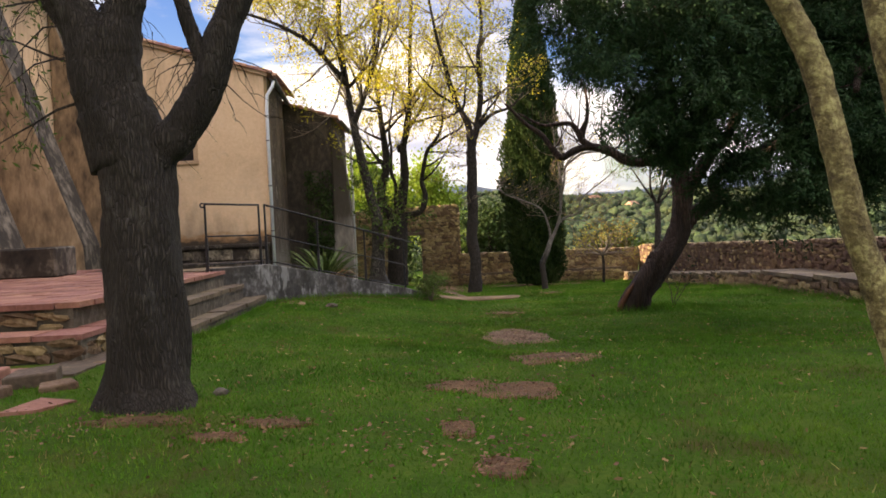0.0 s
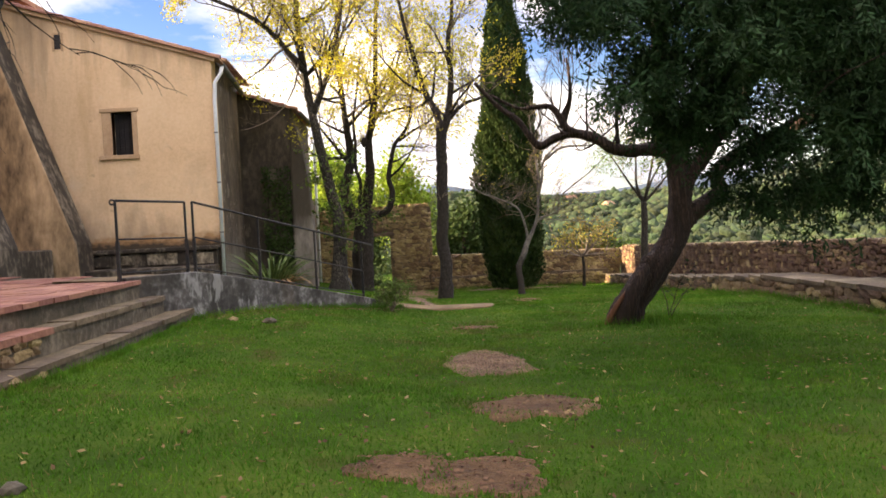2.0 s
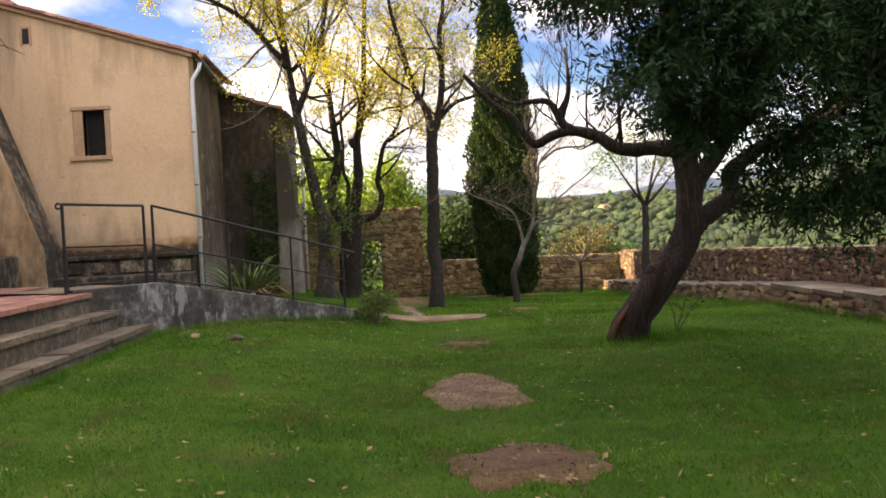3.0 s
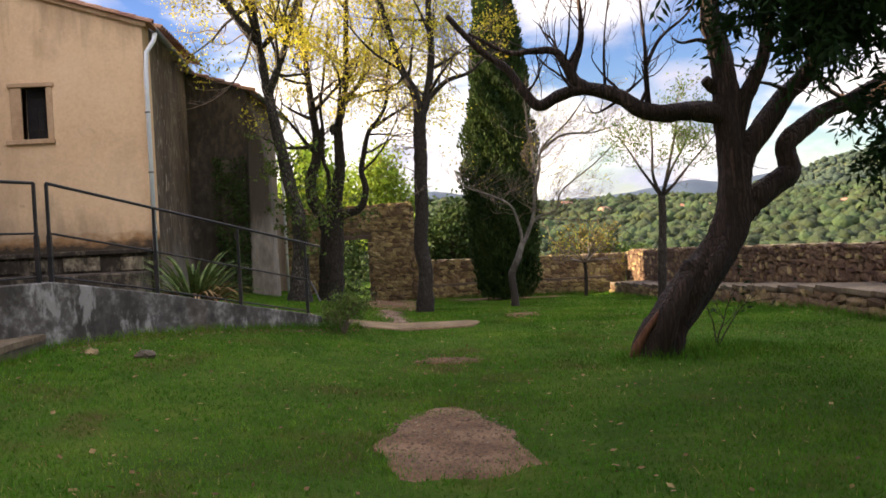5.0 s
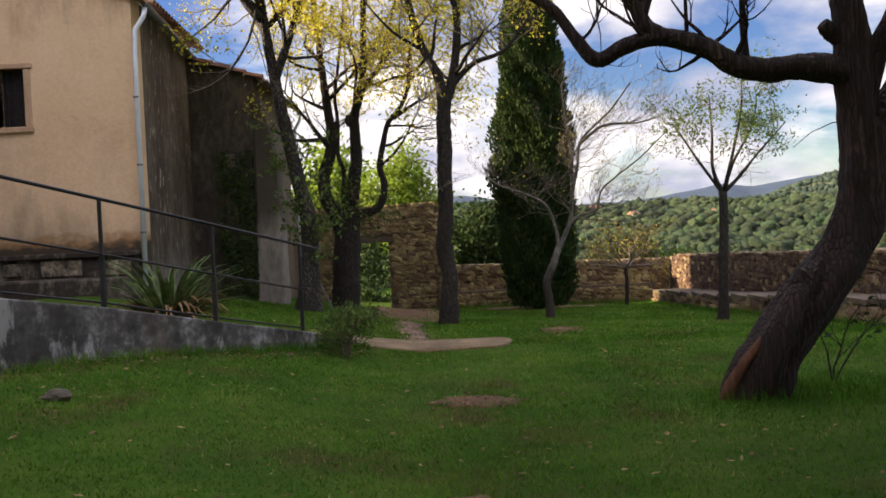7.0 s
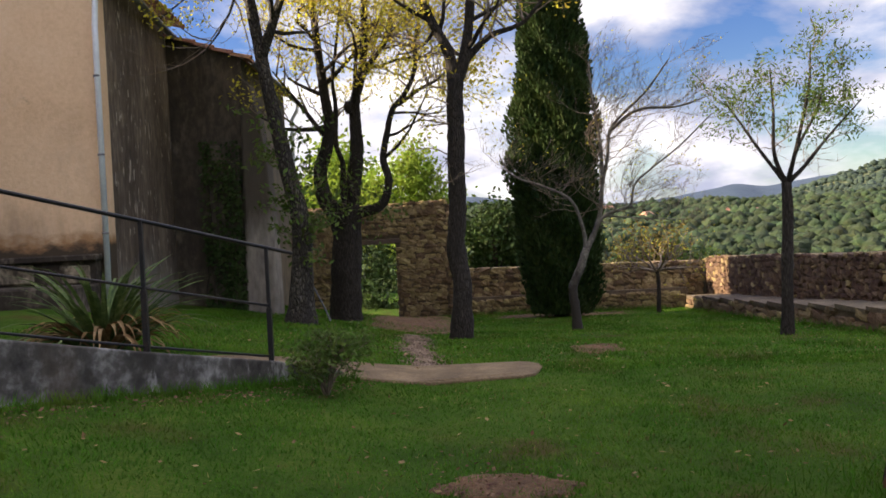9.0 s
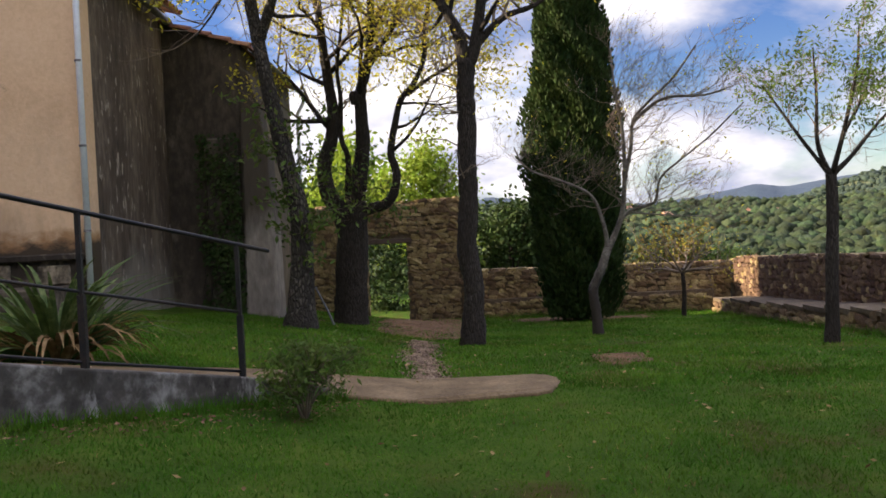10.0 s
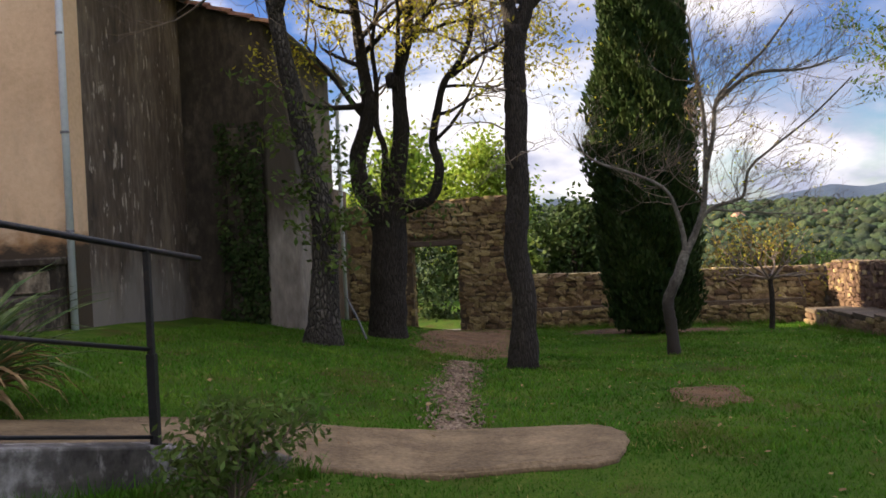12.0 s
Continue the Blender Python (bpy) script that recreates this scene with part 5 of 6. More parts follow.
p.limb([(3.30, LY - 0.08, 0.34), (3.29, LY - 0.14, 0.44), (3.38, LY - 0.12, 0.52)], 0.085, 0.06, 10, rough=0.05, lump=0.4)
p.wood.tube([(3.0, LY - 0.14, z0 - 0.1), (3.1, LY - 0.2, 0.05), (3.26, LY - 0.2, 0.35), (3.36, LY - 0.12, 0.5)], [0.11, 0.11, 0.09, 0.02], 12, True, 0.05, p.rng)


def sprays(lobes, count, seed, length=0.20, per=14, droop=0.5):
    """Flat drooping sprays of scale leaves, spread through rounded lobes."""
    g = np.random.default_rng(seed)
    out = []
    vol = np.array([r[0] * r[1] * r[2] for _, r in lobes])
    for (c, r), share in zip(lobes, vol / vol.sum()):
        n = max(4, int(count * share))
        d = g.normal(0, 1, (max(6, n // 26), 3))
        d = d[g.integers(0, len(d), n)] + g.normal(0, 0.22, (n, 3))
        d /= np.linalg.norm(d, axis=1)[:, None]
        rad = g.uniform(0.25, 1.12, n) ** 0.5
        pos = np.array(c) + d * rad[:, None] * np.array(r) * (1 + 0.25 * np.sin(d @ np.array([5.0, 3.0, 4.0]) + c[0] * 7))[:, None]
        ax = d * np.array([0.9, 0.9, 0.4]) + g.normal(0, 0.45, (n, 3))
        ax[:, 2] -= droop
        ax /= np.linalg.norm(ax, axis=1)[:, None]
        sd = np.cross(ax, g.normal(0, 1, (n, 3)))
        sd /= np.linalg.norm(sd, axis=1)[:, None]
        L = length * g.uniform(0.6, 1.3, n)
        for k in range(per):
            t = k / per
            sgn = 1 if k % 2 else -1
            b = pos + ax * (L * t)[:, None] + g.normal(0, 0.012, (n, 3))
            dirn = ax * 0.75 + sd * sgn * 0.65 + g.normal(0, 0.25, (n, 3))
            dirn /= np.linalg.norm(dirn, axis=1)[:, None]
            ll = (L * (0.36 - 0.2 * t))[:, None]
            wv = np.cross(dirn, np.cross(ax, sd) + g.normal(0, 0.5, (n, 3)))
            wv /= np.linalg.norm(wv, axis=1)[:, None] + 1e-9
            w = ll * 0.13
            out.append(np.stack([b, b + dirn * ll * 0.5 + wv * w, b + dirn * ll, b + dirn * ll * 0.5 - wv * w], 1))
    return quad_mesh("sprays", np.concatenate(out))


LOBES = [((1.70, 8.9, 2.80), (0.62, 0.8, 0.55)), ((2.2, 8.8, 2.30), (0.60, 0.8, 0.45)), ((1.6, 9.3, 3.6), (0.8, 1.0, 0.7)), ((2.7, 8.9, 3.2), (1.0, 1.1, 0.9)),
         ((2.10, 8.85, 2.14), (0.30, 0.45, 0.28)), ((2.26, 8.85, 1.84), (0.28, 0.45, 0.22)), ((2.46, 8.95, 1.80), (0.28, 0.5, 0.24)), ((2.70, 8.9, 1.94), (0.34, 0.5, 0.30)),
         ((2.75, 8.6, 2.3), (0.55, 0.8, 0.45)), ((3.5, 8.8, 2.6), (0.9, 1.0, 0.8)), ((3.02, 9.0, 1.60), (0.36, 0.5, 0.32)), ((3.10, 9.0, 1.18), (0.32, 0.4, 0.28)), ((3.45, 9.0, 1.22), (0.36, 0.4, 0.34)),
         ((3.85, 9.0, 1.25), (0.42, 0.5, 0.36)), ((3.75, 8.8, 1.8), (0.8, 0.9, 0.55)), ((4.5, 8.9, 1.7), (0.7, 0.9, 0.7)), ((4.6, 9.3, 3.2), (1.2, 1.3, 1.0)), ((3.0, 9.5, 4.6), (1.8, 1.6, 0.9)), ((5.0, 10.2, 4.6), (1.6, 1.6, 1.0)),
         ((4.9, 10.3, 2.3), (0.8, 0.8, 0.7)), ((4.4, 12.4, 3.2), (0.55, 0.6, 0.5)), ((4.0, 11.8, 4.0), (1.3, 1.3, 0.7)), ((5.6, 12.2, 3.2), (0.9, 0.9, 0.7)), ((4.9, 11.6, 2.75), (0.6, 0.6, 0.45))]
finish(p, "leaning_conifer", (3.1, LY, z0), "old leaning conifer with twisted reddish-brown trunk and dark hanging foliage", M_BARK_R, M_BARK_R, sprays(LOBES, 26000, 62, length=0.23, per=11), M_LEAF_D)

t = bpy.data.objects["leaning_conifer"]
part("exposed_wood", Shape().tube([(2.74, LY - 0.05, z0 - 0.08), (2.80, LY - 0.10, -0.27), (2.90, LY - 0.15, -0.10), (3.03, LY - 0.19, 0.08), (3.14, LY - 0.19, 0.2)], [0.055, 0.05, 0.036, 0.024, 0.006], 9, True, 0.22, random.Random(4)), M_REDWOOD, t, "bare reddish torn wood at the foot", True)
g = np.random.default_rng(63)
cc = np.concatenate([np.array(c) + g.normal(0, 0.24, (int(6000 * r[0] * r[1] * r[2]) + 500, 3)) * np.array(r) for c, r in LOBES])
part("inner_foliage", leaves(cc, 1, 0.06, 0.10, 64, aspect=0.17, droop=0.8), M_LEAF_D, t)

# cypress
p = Plant(71)
z0 = gz(3.30, 30.6)
p.wood.tube([(3.30, 30.6, z0 - 0.2), (3.30, 30.6, 4), (3.30, 30.6, 9.5)], [0.2, 0.12, 0.03], 10)
g = np.random.default_rng(72)
n = 90000
h = g.uniform(0, 1, n) ** 0.9
zz = z0 + 0.05 + h * 11.2
prof = np.interp(h, [0, 0.06, 0.18, 0.36, 0.55, 0.75, 0.92, 1.0], [0.72, 0.92, 1.08, 1.11, 0.88, 0.56, 0.24, 0.05])
a = g.uniform(0, 2 * math.pi, n)
rr = prof * (0.86 + 0.16 * np.sin(a * 4 + zz * 1.1) * np.sin(zz * 2.2 + a) + 0.10 * np.sin(zz * 5 + a * 7)) * g.uniform(0.72, 1.06, n)
c = np.stack([3.30 + rr * np.cos(a), 30.6 + rr * np.sin(a), zz], 1)
u = np.stack([0.45 * np.cos(a), 0.45 * np.sin(a), np.full(n, 1.0)], 1) + g.normal(0, 0.28, (n, 3))
u /= np.linalg.norm(u, axis=1)[:, None]
w = np.cross(u, g.normal(0, 1, (n, 3)))
w /= np.linalg.norm(w, axis=1)[:, None]
s = (0.125 * g.uniform(0.6, 1.4, n))[:, None]
cyp = quad_mesh("crown", np.stack([c, c + u * s * 0.5 + w * s * 0.2, c + u * s, c + u * s * 0.5 - w * s * 0.2], 1))
# opaque core added inside the crown, dark so no light shows through
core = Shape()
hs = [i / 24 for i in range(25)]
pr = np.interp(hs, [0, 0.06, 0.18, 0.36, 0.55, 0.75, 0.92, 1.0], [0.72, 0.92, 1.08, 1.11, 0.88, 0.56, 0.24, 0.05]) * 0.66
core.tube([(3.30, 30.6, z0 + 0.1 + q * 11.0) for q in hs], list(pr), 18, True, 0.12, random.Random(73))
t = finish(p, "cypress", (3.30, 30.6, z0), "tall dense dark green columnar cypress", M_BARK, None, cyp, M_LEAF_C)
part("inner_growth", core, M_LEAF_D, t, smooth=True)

# big old tree beside the steps
p = Plant(81)
z0 = gz(-1.87, 5.3)
line, rad = p.limb([(-1.86, 5.3, z0 - 0.2), (-1.86, 5.3, 0.25), (-1.84, 5.3, 0.53), (-1.84, 5.3, 0.88), (-1.84, 5.3, 1.23), (-1.84, 5.3, 1.5), (-1.88, 5.3, 1.78), (-1.95, 5.3, 1.95)], 0.265, 0.205, 34, flare=0.75, rough=0.008, flute=0.09, per=9, lump=0.03)
A, ra = p.limb([(-1.90, 5.3, 1.6), (-1.98, 5.3, 1.92), (-2.05, 5.3, 2.13), (-2.09, 5.3, 2.34), (-2.16, 5.3, 2.50), (-2.27, 5.28, 2.68), (-2.45, 5.2, 3.0), (-2.9, 5.0, 4.0)], 0.215, 0.09, 18, flute=0.07)
B, rb = p.limb([(-1.88, 5.3, 1.75), (-1.93, 5.3, 2.09), (-1.93, 5.32, 2.33), (-1.90, 5.33, 2.50), (-1.85, 5.35, 2.67), (-1.80, 5.4, 2.95), (-1.7, 5.5, 3.9)], 0.18, 0.08, 18, flute=0.07)
C, rc = p.limb([(-1.80, 5.3, 1.52), (-1.70, 5.3, 1.68), (-1.58, 5.3, 1.78), (-1.47, 5.3, 1.93), (-1.37, 5.3, 2.10), (-1.29, 5.3, 2.34), (-1.18, 5.3, 2.57), (-1.06, 5.3, 2.84), (-0.8, 5.4, 3.6)], 0.15, 0.075, 18, flute=0.06)
D, rd = p.limb([(-1.36, 5.3, 2.12), (-1.42, 5.3, 2.27), (-1.47, 5.3, 2.40), (-1.51, 5.3, 2.54), (-1.53, 5.32, 2.75), (-1.4, 5.4, 3.5)], 0.06, 0.035, 12)
for ln_, rr, c in ((A, ra, 10), (B, rb, 8), (C, rc, 8), (D, rd, 5)):
    p.sprout(ln_, rr, c, 1.3, 2, 0.82, 0.35, out=0.5, kids=(2, 4), thick=0.3)
q2 = Plant(82)
q2.sprout(A[8:], ra[8:], 12, 0.8, 2, 0.0, -0.45, kids=(2, 3), thick=0.07)
q2.sprout(B[4:], rb[4:], 10, 0.8, 2, 0.0, -0.45, kids=(2, 3), thick=0.06)
q2.sprout(D[2:8], rd[2:8], 9, 0.45, 2, 0.0, -0.45, kids=(2, 3), thick=0.09)
t = finish(p, "old_tree", (-1.87, 5.3, z0), "thick old forked tree with rough grey-brown bark beside the steps", M_BARK, M_BARK, leaves([q for q in p.tips if q.z > 3.4], 2, 0.1, 0.1, 8, keep=0.4), M_LEAF_Y)
part("hanging_growth", q2.twigs, M_BARK, t)["kind"] = "stuff"
part("hanging_foliage", leaves([q for q in q2.tips if q.x < -2.2], 3, 0.04, 0.05, 9, aspect=0.3, keep=0.5), M_LEAF_G, t)

# slim lichen-covered stems
p = Plant(91)
z0 = gz(2.05, 3.72)
line, rad = p.limb([(1.98, 3.62, z0 - 0.15), (1.95, 3.66, 0.35), (1.89, 3.7, 0.64), (1.84, 3.7, 0.83), (1.77, 3.7, 1.05), (1.72, 3.7, 1.28), (1.67, 3.7, 1.52), (1.62, 3.7, 1.74), (1.55, 3.7, 1.91), (1.42, 3.7, 2.18), (1.3, 3.7, 2.6), (1.2, 3.6, 3.4)], 0.066, 0.054, 16, flare=0.2)
A, ra = p.limb([(2.06, 3.64, z0 - 0.1), (2.12, 3.75, 0.7), (2.03, 3.75, 1.4), (1.93, 3.75, 1.95), (1.86, 3.75, 2.6), (1.9, 3.7, 3.6)], 0.065, 0.05, 14)
p.sprout(line, rad, 6, 0.9, 2, 0.8, 0.1, kids=(2, 4), thick=0.3)
p.sprout(A, ra, 6, 0.9, 2, 0.8, 0.1, kids=(2, 4), thick=0.3)
finish(p, "slim_tree", (2.03, 3.62, z0), "slim leaning tree stems covered in yellow-green lichen", M_BARK_L, M_TWIG, leaves(p.tips, 2, 0.1, 0.1, 10, keep=0.3), M_LEAF_G)

# ---- shrubs ----
p = Plant(101)
bx, by = -0.27, 16.52
z0 = gz(bx, by)
for i in range(9):
    a = i * 0.7
    p.grow((bx, by, z0 - 0.03), (math.cos(a) * 0.5, math.sin(a) * 0.45, 1), 0.40, 0.012, 2, 0.1, (3, 4), 0.3)
finish(p, "shrub", (bx, by, z0), "small green leafy shrub at the foot of the ramp", M_BARK, M_TWIG, leaves([q for q in p.tips if q.z > z0 + 0.15], 6, 0.04, 0.055, 11, aspect=0.34, keep=0.7), M_LEAF_G, category="shrub")

p = Plant(102)
bx, by = 3.78, 14.3
z0 = gz(bx, by)
for d in ((0.1, 0, 1), (0.5, 0.1, 0.9), (-0.2, 0.2, 1)):
    p.grow((bx, by, z0 - 0.03), d, 0.7, 0.012, 2, 0.05, (3, 4), 0.3)
finish(p, "sapling", (bx, by, z0), "thin leafy sapling growing beside the leaning trunk", M_BARK, M_BARK, leaves([q for q in p.tips if q.z > z0 + 0.25], 1, 0.03, 0.06, 12, keep=0.5), M_LEAF_D, category="sapling")

p = Plant(103)
bx, by = 5.69, 30.9
z0 = gz(bx, by)
ln_, rr = p.limb([(bx, by, z0 - 0.1), (bx + 0.03, by, z0 + 0.6), (bx, by, z0 + 1.1)], 0.06, 0.045, 10)
for i in range(9):
    a = i * 0.7
    p.grow((bx, by, z0 + 1.0), (math.cos(a), math.sin(a) * 0.6, 0.45), 1.15, 0.03, 2, 0.03, (4, 5), 0.3)
finish(p, "small_tree", (bx, by, z0), "small spreading tree with thin brownish foliage", M_BARK, M_TWIG, leaves(p.tips, 1, 0.05, 0.07, 13, keep=0.5), M_LEAF_Y)


def sword_plant(x, y, count, seed, reach=1.0):
    rng = random.Random(seed)
    z0 = gz(x, y)
    t = thing("flax_clump", (x, y, z0), "clump of long sword-shaped green leaves drying at the base", "plant")
    for i in range(count):
        dry = i % 2 == 0
        a, L = rng.uniform(0, 2 * math.pi), reach * (rng.uniform(0.5, 0.85) if dry else rng.uniform(0.65, 1.15))
        lift = rng.uniform(0.35, 2.2) if not dry else rng.uniform(0.5, 1.3)
        w = rng.uniform(0.022, 0.036)
        sh = Shape()
        p0 = Vector((x + math.cos(a) * 0.10, y + math.sin(a) * 0.10, z0 - 0.02))
        el = math.atan(lift * 1.6)
        n = 7
        q, side = p0, Vector((-math.sin(a), math.cos(a), 0))
        for k in range(n + 1):
            t_ = k / n
            ww = w * (1 - t_ ** 2.5) + 0.001
            nrm = Vector((-math.cos(a) * math.sin(el), -math.sin(a) * math.sin(el), math.cos(el)))
            sh.v += [tuple(q - side * ww + nrm * ww * 0.35), tuple(q), tuple(q + side * ww + nrm * ww * 0.35)]
            q = q + Vector((math.cos(a) * math.cos(el), math.sin(a) * math.cos(el), math.sin(el))) * (L / n)
            el -= (rng.uniform(0.28, 0.52) if dry else rng.uniform(0.10, 0.34)) * (0.4 + t_)
        for k in range(n):
            b = 3 * k
            sh.f += [(b, b + 1, b + 4, b + 3), (b + 1, b + 2, b + 5, b + 4)]
        part("leaf", sh, M_DRY if dry else M_SWORD, t)


sword_plant(-2.42, 17.55, 190, 6, 1.12)

# ---- trees and bushes beyond the walls ----
def bush(name, x, y, z, rx, ry, rz, seed, mat, label, n=2600, size=0.22, trunk=0.0, category="bush"):
    p = Plant(seed)
    g = np.random.default_rng(seed)
    rng = random.Random(seed)
    if trunk:
        p.limb([(x, y, z - rz - trunk), (x + 0.1, y, z - rz * 0.3), (x, y, z + rz * 0.5)], 0.16, 0.05, 8)
    for i in range(10):
        d = Vector((rng.gauss(0, rx), rng.gauss(0, ry), rng.uniform(0, rz)))
        p.twigs.tube([(x, y, z - rz * 0.9), Vector((x, y, z - rz * 0.4)) + d * 0.4, Vector((x, y, z)) + d * 0.7], [0.04, 0.025, 0.008], 4, False)
    cl = []
    for i in range(26):
        d = np.array([rng.gauss(0, 1), rng.gauss(0, 1), rng.gauss(0, 1)])
        d /= np.linalg.norm(d)
        cl.append(np.array([x, y, z]) + d * np.array([rx, ry, rz]) * rng.uniform(0.45, 1.0))
    cl = np.array(cl)
    c = cl[g.integers(0, len(cl), n)] + g.normal(0, 1, (n, 3)) * np.array([rx, ry, rz]) * 0.17
    t = thing(name, (x, y, z - rz - trunk), label, category)
    part("stem_growth", p.twigs, M_BARK, t)
    if p.wood.v:
        part("trunk", p.wood, M_BARK, t)
    part("crown", leaves(c, 1, 0.02, size, seed, aspect=0.5), mat, t)


bush("pine_tree", -0.9, 44, 1.9, 2.0, 1.8, 2.3, 201, M_PINE, "bright green pine standing behind the ruined wall", 9000, 0.20, 4.0, "tree")
bush("pine_tree", -4.4, 48, 2.6, 2.6, 2.2, 2.6, 202, M_PINE, "green pine behind the church wing", 6000, 0.30, 4.0, "tree")
bush("oak_tree", 2.2, 42, 0.2, 1.3, 1.3, 2.0, 203, M_LEAF_C, "rounded green tree beyond the low wall", 6000, 0.22, 2.5, "tree")
bush("bush", 4.3, 46, -1.2, 1.6, 1.2, 1.1, 204, M_PINE, "bright yellow-green bush beyond the low wall", 3500, 0.2)
bush("bush", 7.7, 42, -0.5, 1.7, 1.2, 1.5, 205, M_OCHRE, "ochre and brown thinly leaved bush beyond the wall", 2600, 0.15)
bush("bush", 9.0, 42, -0.9, 2.0, 1.4, 1.2, 206, M_LEAF_G, "olive green bush beyond the wall", 4000, 0.2)
bush("bush", 12.5, 46, -2.0, 2.4, 1.6, 1.2, 207, M_LEAF_G, "olive leafy bush beyond the wall", 4000, 0.2)
bush("bush", -1.0, 38.5, -1.6, 1.6, 1.3, 1.3, 208, M_LEAF_C, "green bush seen through the doorway", 3600, 0.2)
bush("bush", -2.6, 40.5, -0.6, 1.7, 1.3, 1.9, 209, M_LEAF_C, "tall green bush behind the doorway", 3600, 0.22)
bush("bush", 0.6, 41.5, -0.8, 1.4, 1.2, 1.5, 210, M_LEAF_G, "green bush behind the ruined wall", 4000, 0.22)

bush("bush", -1.5, 36.0, -2.0, 1.3, 0.9, 1.0, 211, M_LEAF_C, "dark green bush just behind the doorway", 5000, 0.16)

# ---- far woods, houses, mountains ----
def crown_templates(count, sub, seed):
    out = []
    for k in range(count):
        bm = bmesh.new()
        bmesh.ops.create_icosphere(bm, subdivisions=sub, radius=1.0)
        for v in bm.verts:
            q = v.co * 1.6 + Vector((k * 7.3, seed, 0))
            v.co *= 1 + 0.40 * noise.noise(q) + 0.75 * noise.noise(q * 3.3)
            v.co.z *= 0.85
        out.append((np.array([tuple(v.co) for v in bm.verts]), np.array([[w.index for w in f.verts] for f in bm.faces])))
        bm.free()
    return out


def woods(name, count, r0, r1, az0, az1, size, sub, seed, label, mat=None):
    g = np.random.default_rng(seed)
    tm = crown_templates(8, sub, seed)
    r = np.sqrt(g.uniform(r0 ** 2, r1 ** 2, count))
    a = np.radians(g.uniform(az0, az1, count))
    x, y = r * np.sin(a), 13 + r * np.cos(a)
    z = far_height(x, y)
    s = size * np.clip(g.lognormal(-0.05, 0.30, count), 0.4, 1.7)
    turn = g.uniform(0, 6.28, count)
    vs, fs, off = [], [], 0
    for i in range(count):
        v, f = tm[i % 8]
        ct, st = math.cos(turn[i]), math.sin(turn[i])
        q = np.empty_like(v)
        q[:, 0] = x[i] + (v[:, 0] * ct - v[:, 1] * st) * s[i]
        q[:, 1] = y[i] + (v[:, 0] * st + v[:, 1] * ct) * s[i]
        q[:, 2] = z[i] + (v[:, 2] + 0.55) * s[i]
        vs.append(q)
        fs.append(f + off)
        off += len(v)
    V, Fc = np.concatenate(vs), np.concatenate(fs)
    me = bpy.data.meshes.new(name)
    me.vertices.add(len(V))
    me.vertices.foreach_set("co", V.astype(np.float32).ravel())
    me.loops.add(Fc.size)
    me.loops.foreach_set("vertex_index", Fc.astype(np.int32).ravel())
    me.polygons.add(len(Fc))
    me.polygons.foreach_set("loop_start", np.arange(0, Fc.size, 3, dtype=np.int32))
    me.update(calc_edges=True)
    me.materials.append(mat or M_WOODS)
    ob = new(name, me)
    return tagged(ob, label, "woods", kind="stuff")


woods("near_woods", 1900, 75, 190, -14, 40, 1.45, 2, 301, "dense mixed green trees in the valley below the wall")
woods("valley_woods", 3700, 190, 340, -14, 40, 1.7, 2, 304, "mixed trees on the lower hillside")
woods("hill_woods", 10500, 340, 660, -14, 40, 2.3, 1, 302, "wooded hillside of green and olive trees")
woods("mountain_woods", 9000, 660, 1700, -6, 42, 3.6, 1, 303, "distant wooded mountain slopes", M_WOODS_HAZE)


def house(az, r, w, d, h, wall, seed):
    x, y = r * math.sin(radians(az)), 13 + r * math.cos(radians(az))
    z = float(far_height(x, y)) + 1.8
    t = thing("house", (x, y, z - 4), "far small house with a low tiled roof among trees", "house", "houses on the far hillside")
    m = pose(x, y, z, 0, 0, seed * 17)
    part("wall", Shape().box((-w / 2, -d / 2, -4), (w / 2, d / 2, h), m), wall, t)
    sh = Shape()
    sh.v = [tuple(m @ Vector(p)) for p in ((-w / 2 - 0.6, -d / 2 - 0.6, h), (w / 2 + 0.6, -d / 2 - 0.6, h), (w / 2 + 0.6, d / 2 + 0.6, h), (-w / 2 - 0.6, d / 2 + 0.6, h), (-w / 2, 0, h + 1.9), (w / 2, 0, h + 1.9))]
    sh.f = [(0, 1, 5, 4), (2, 3, 4, 5), (1, 2, 5), (3, 0, 4), (3, 2, 1, 0)]
    part("roof", sh, M_ROOF, t)
    for k in (-1, 0, 1):
        part("window", Shape().box((k * w / 4 - 0.5, -d / 2 - 0.03, 0.6), (k * w / 4 + 0.5, -d / 2 + 0.02, 2.0), m), M_BARS, t)


for i, (az, r, w) in enumerate(((10.3, 560, 15), (12.8, 480, 11), (19.5, 470, 7), (17.8, 470, 9), (20.7, 500, 6), (27.5, 420, 9))):
    house(az, r, w * 0.45, 4, 1.3, M_HOUSE, i + 1)


def mountains(name, r, az0, az1, crest, mat, seed, label):
    """A far ridge with a sloping flank towards the valley."""
    sh, n = Shape(), 140
    for i in range(n + 1):
        az = az0 + (az1 - az0) * i / n
        e = crest(az) + 0.10 * nz(az * 0.9, seed) + 0.05 * nz(az * 3.1, seed)
        for k, (rr, f) in enumerate(((0.72, -0.9), (0.86, 0.45), (0.95, 0.85), (1.0, 1.0), (1.1, 0.2))):
            ee = e * f + (0.06 * nz(az * 2 + k * 5, seed) if k < 3 else 0)
            sh.v.append((r * rr * math.sin(radians(az)), 13 + r * rr * math.cos(radians(az)), r * rr * math.tan(radians(ee))))
    for i in range(n):
        for k in range(4):
            a = i * 5 + k
            sh.f.append((a, a + 5, a + 6, a + 1))
    solid(name, sh, mat, label, "mountains", kind="structure", smooth=True)


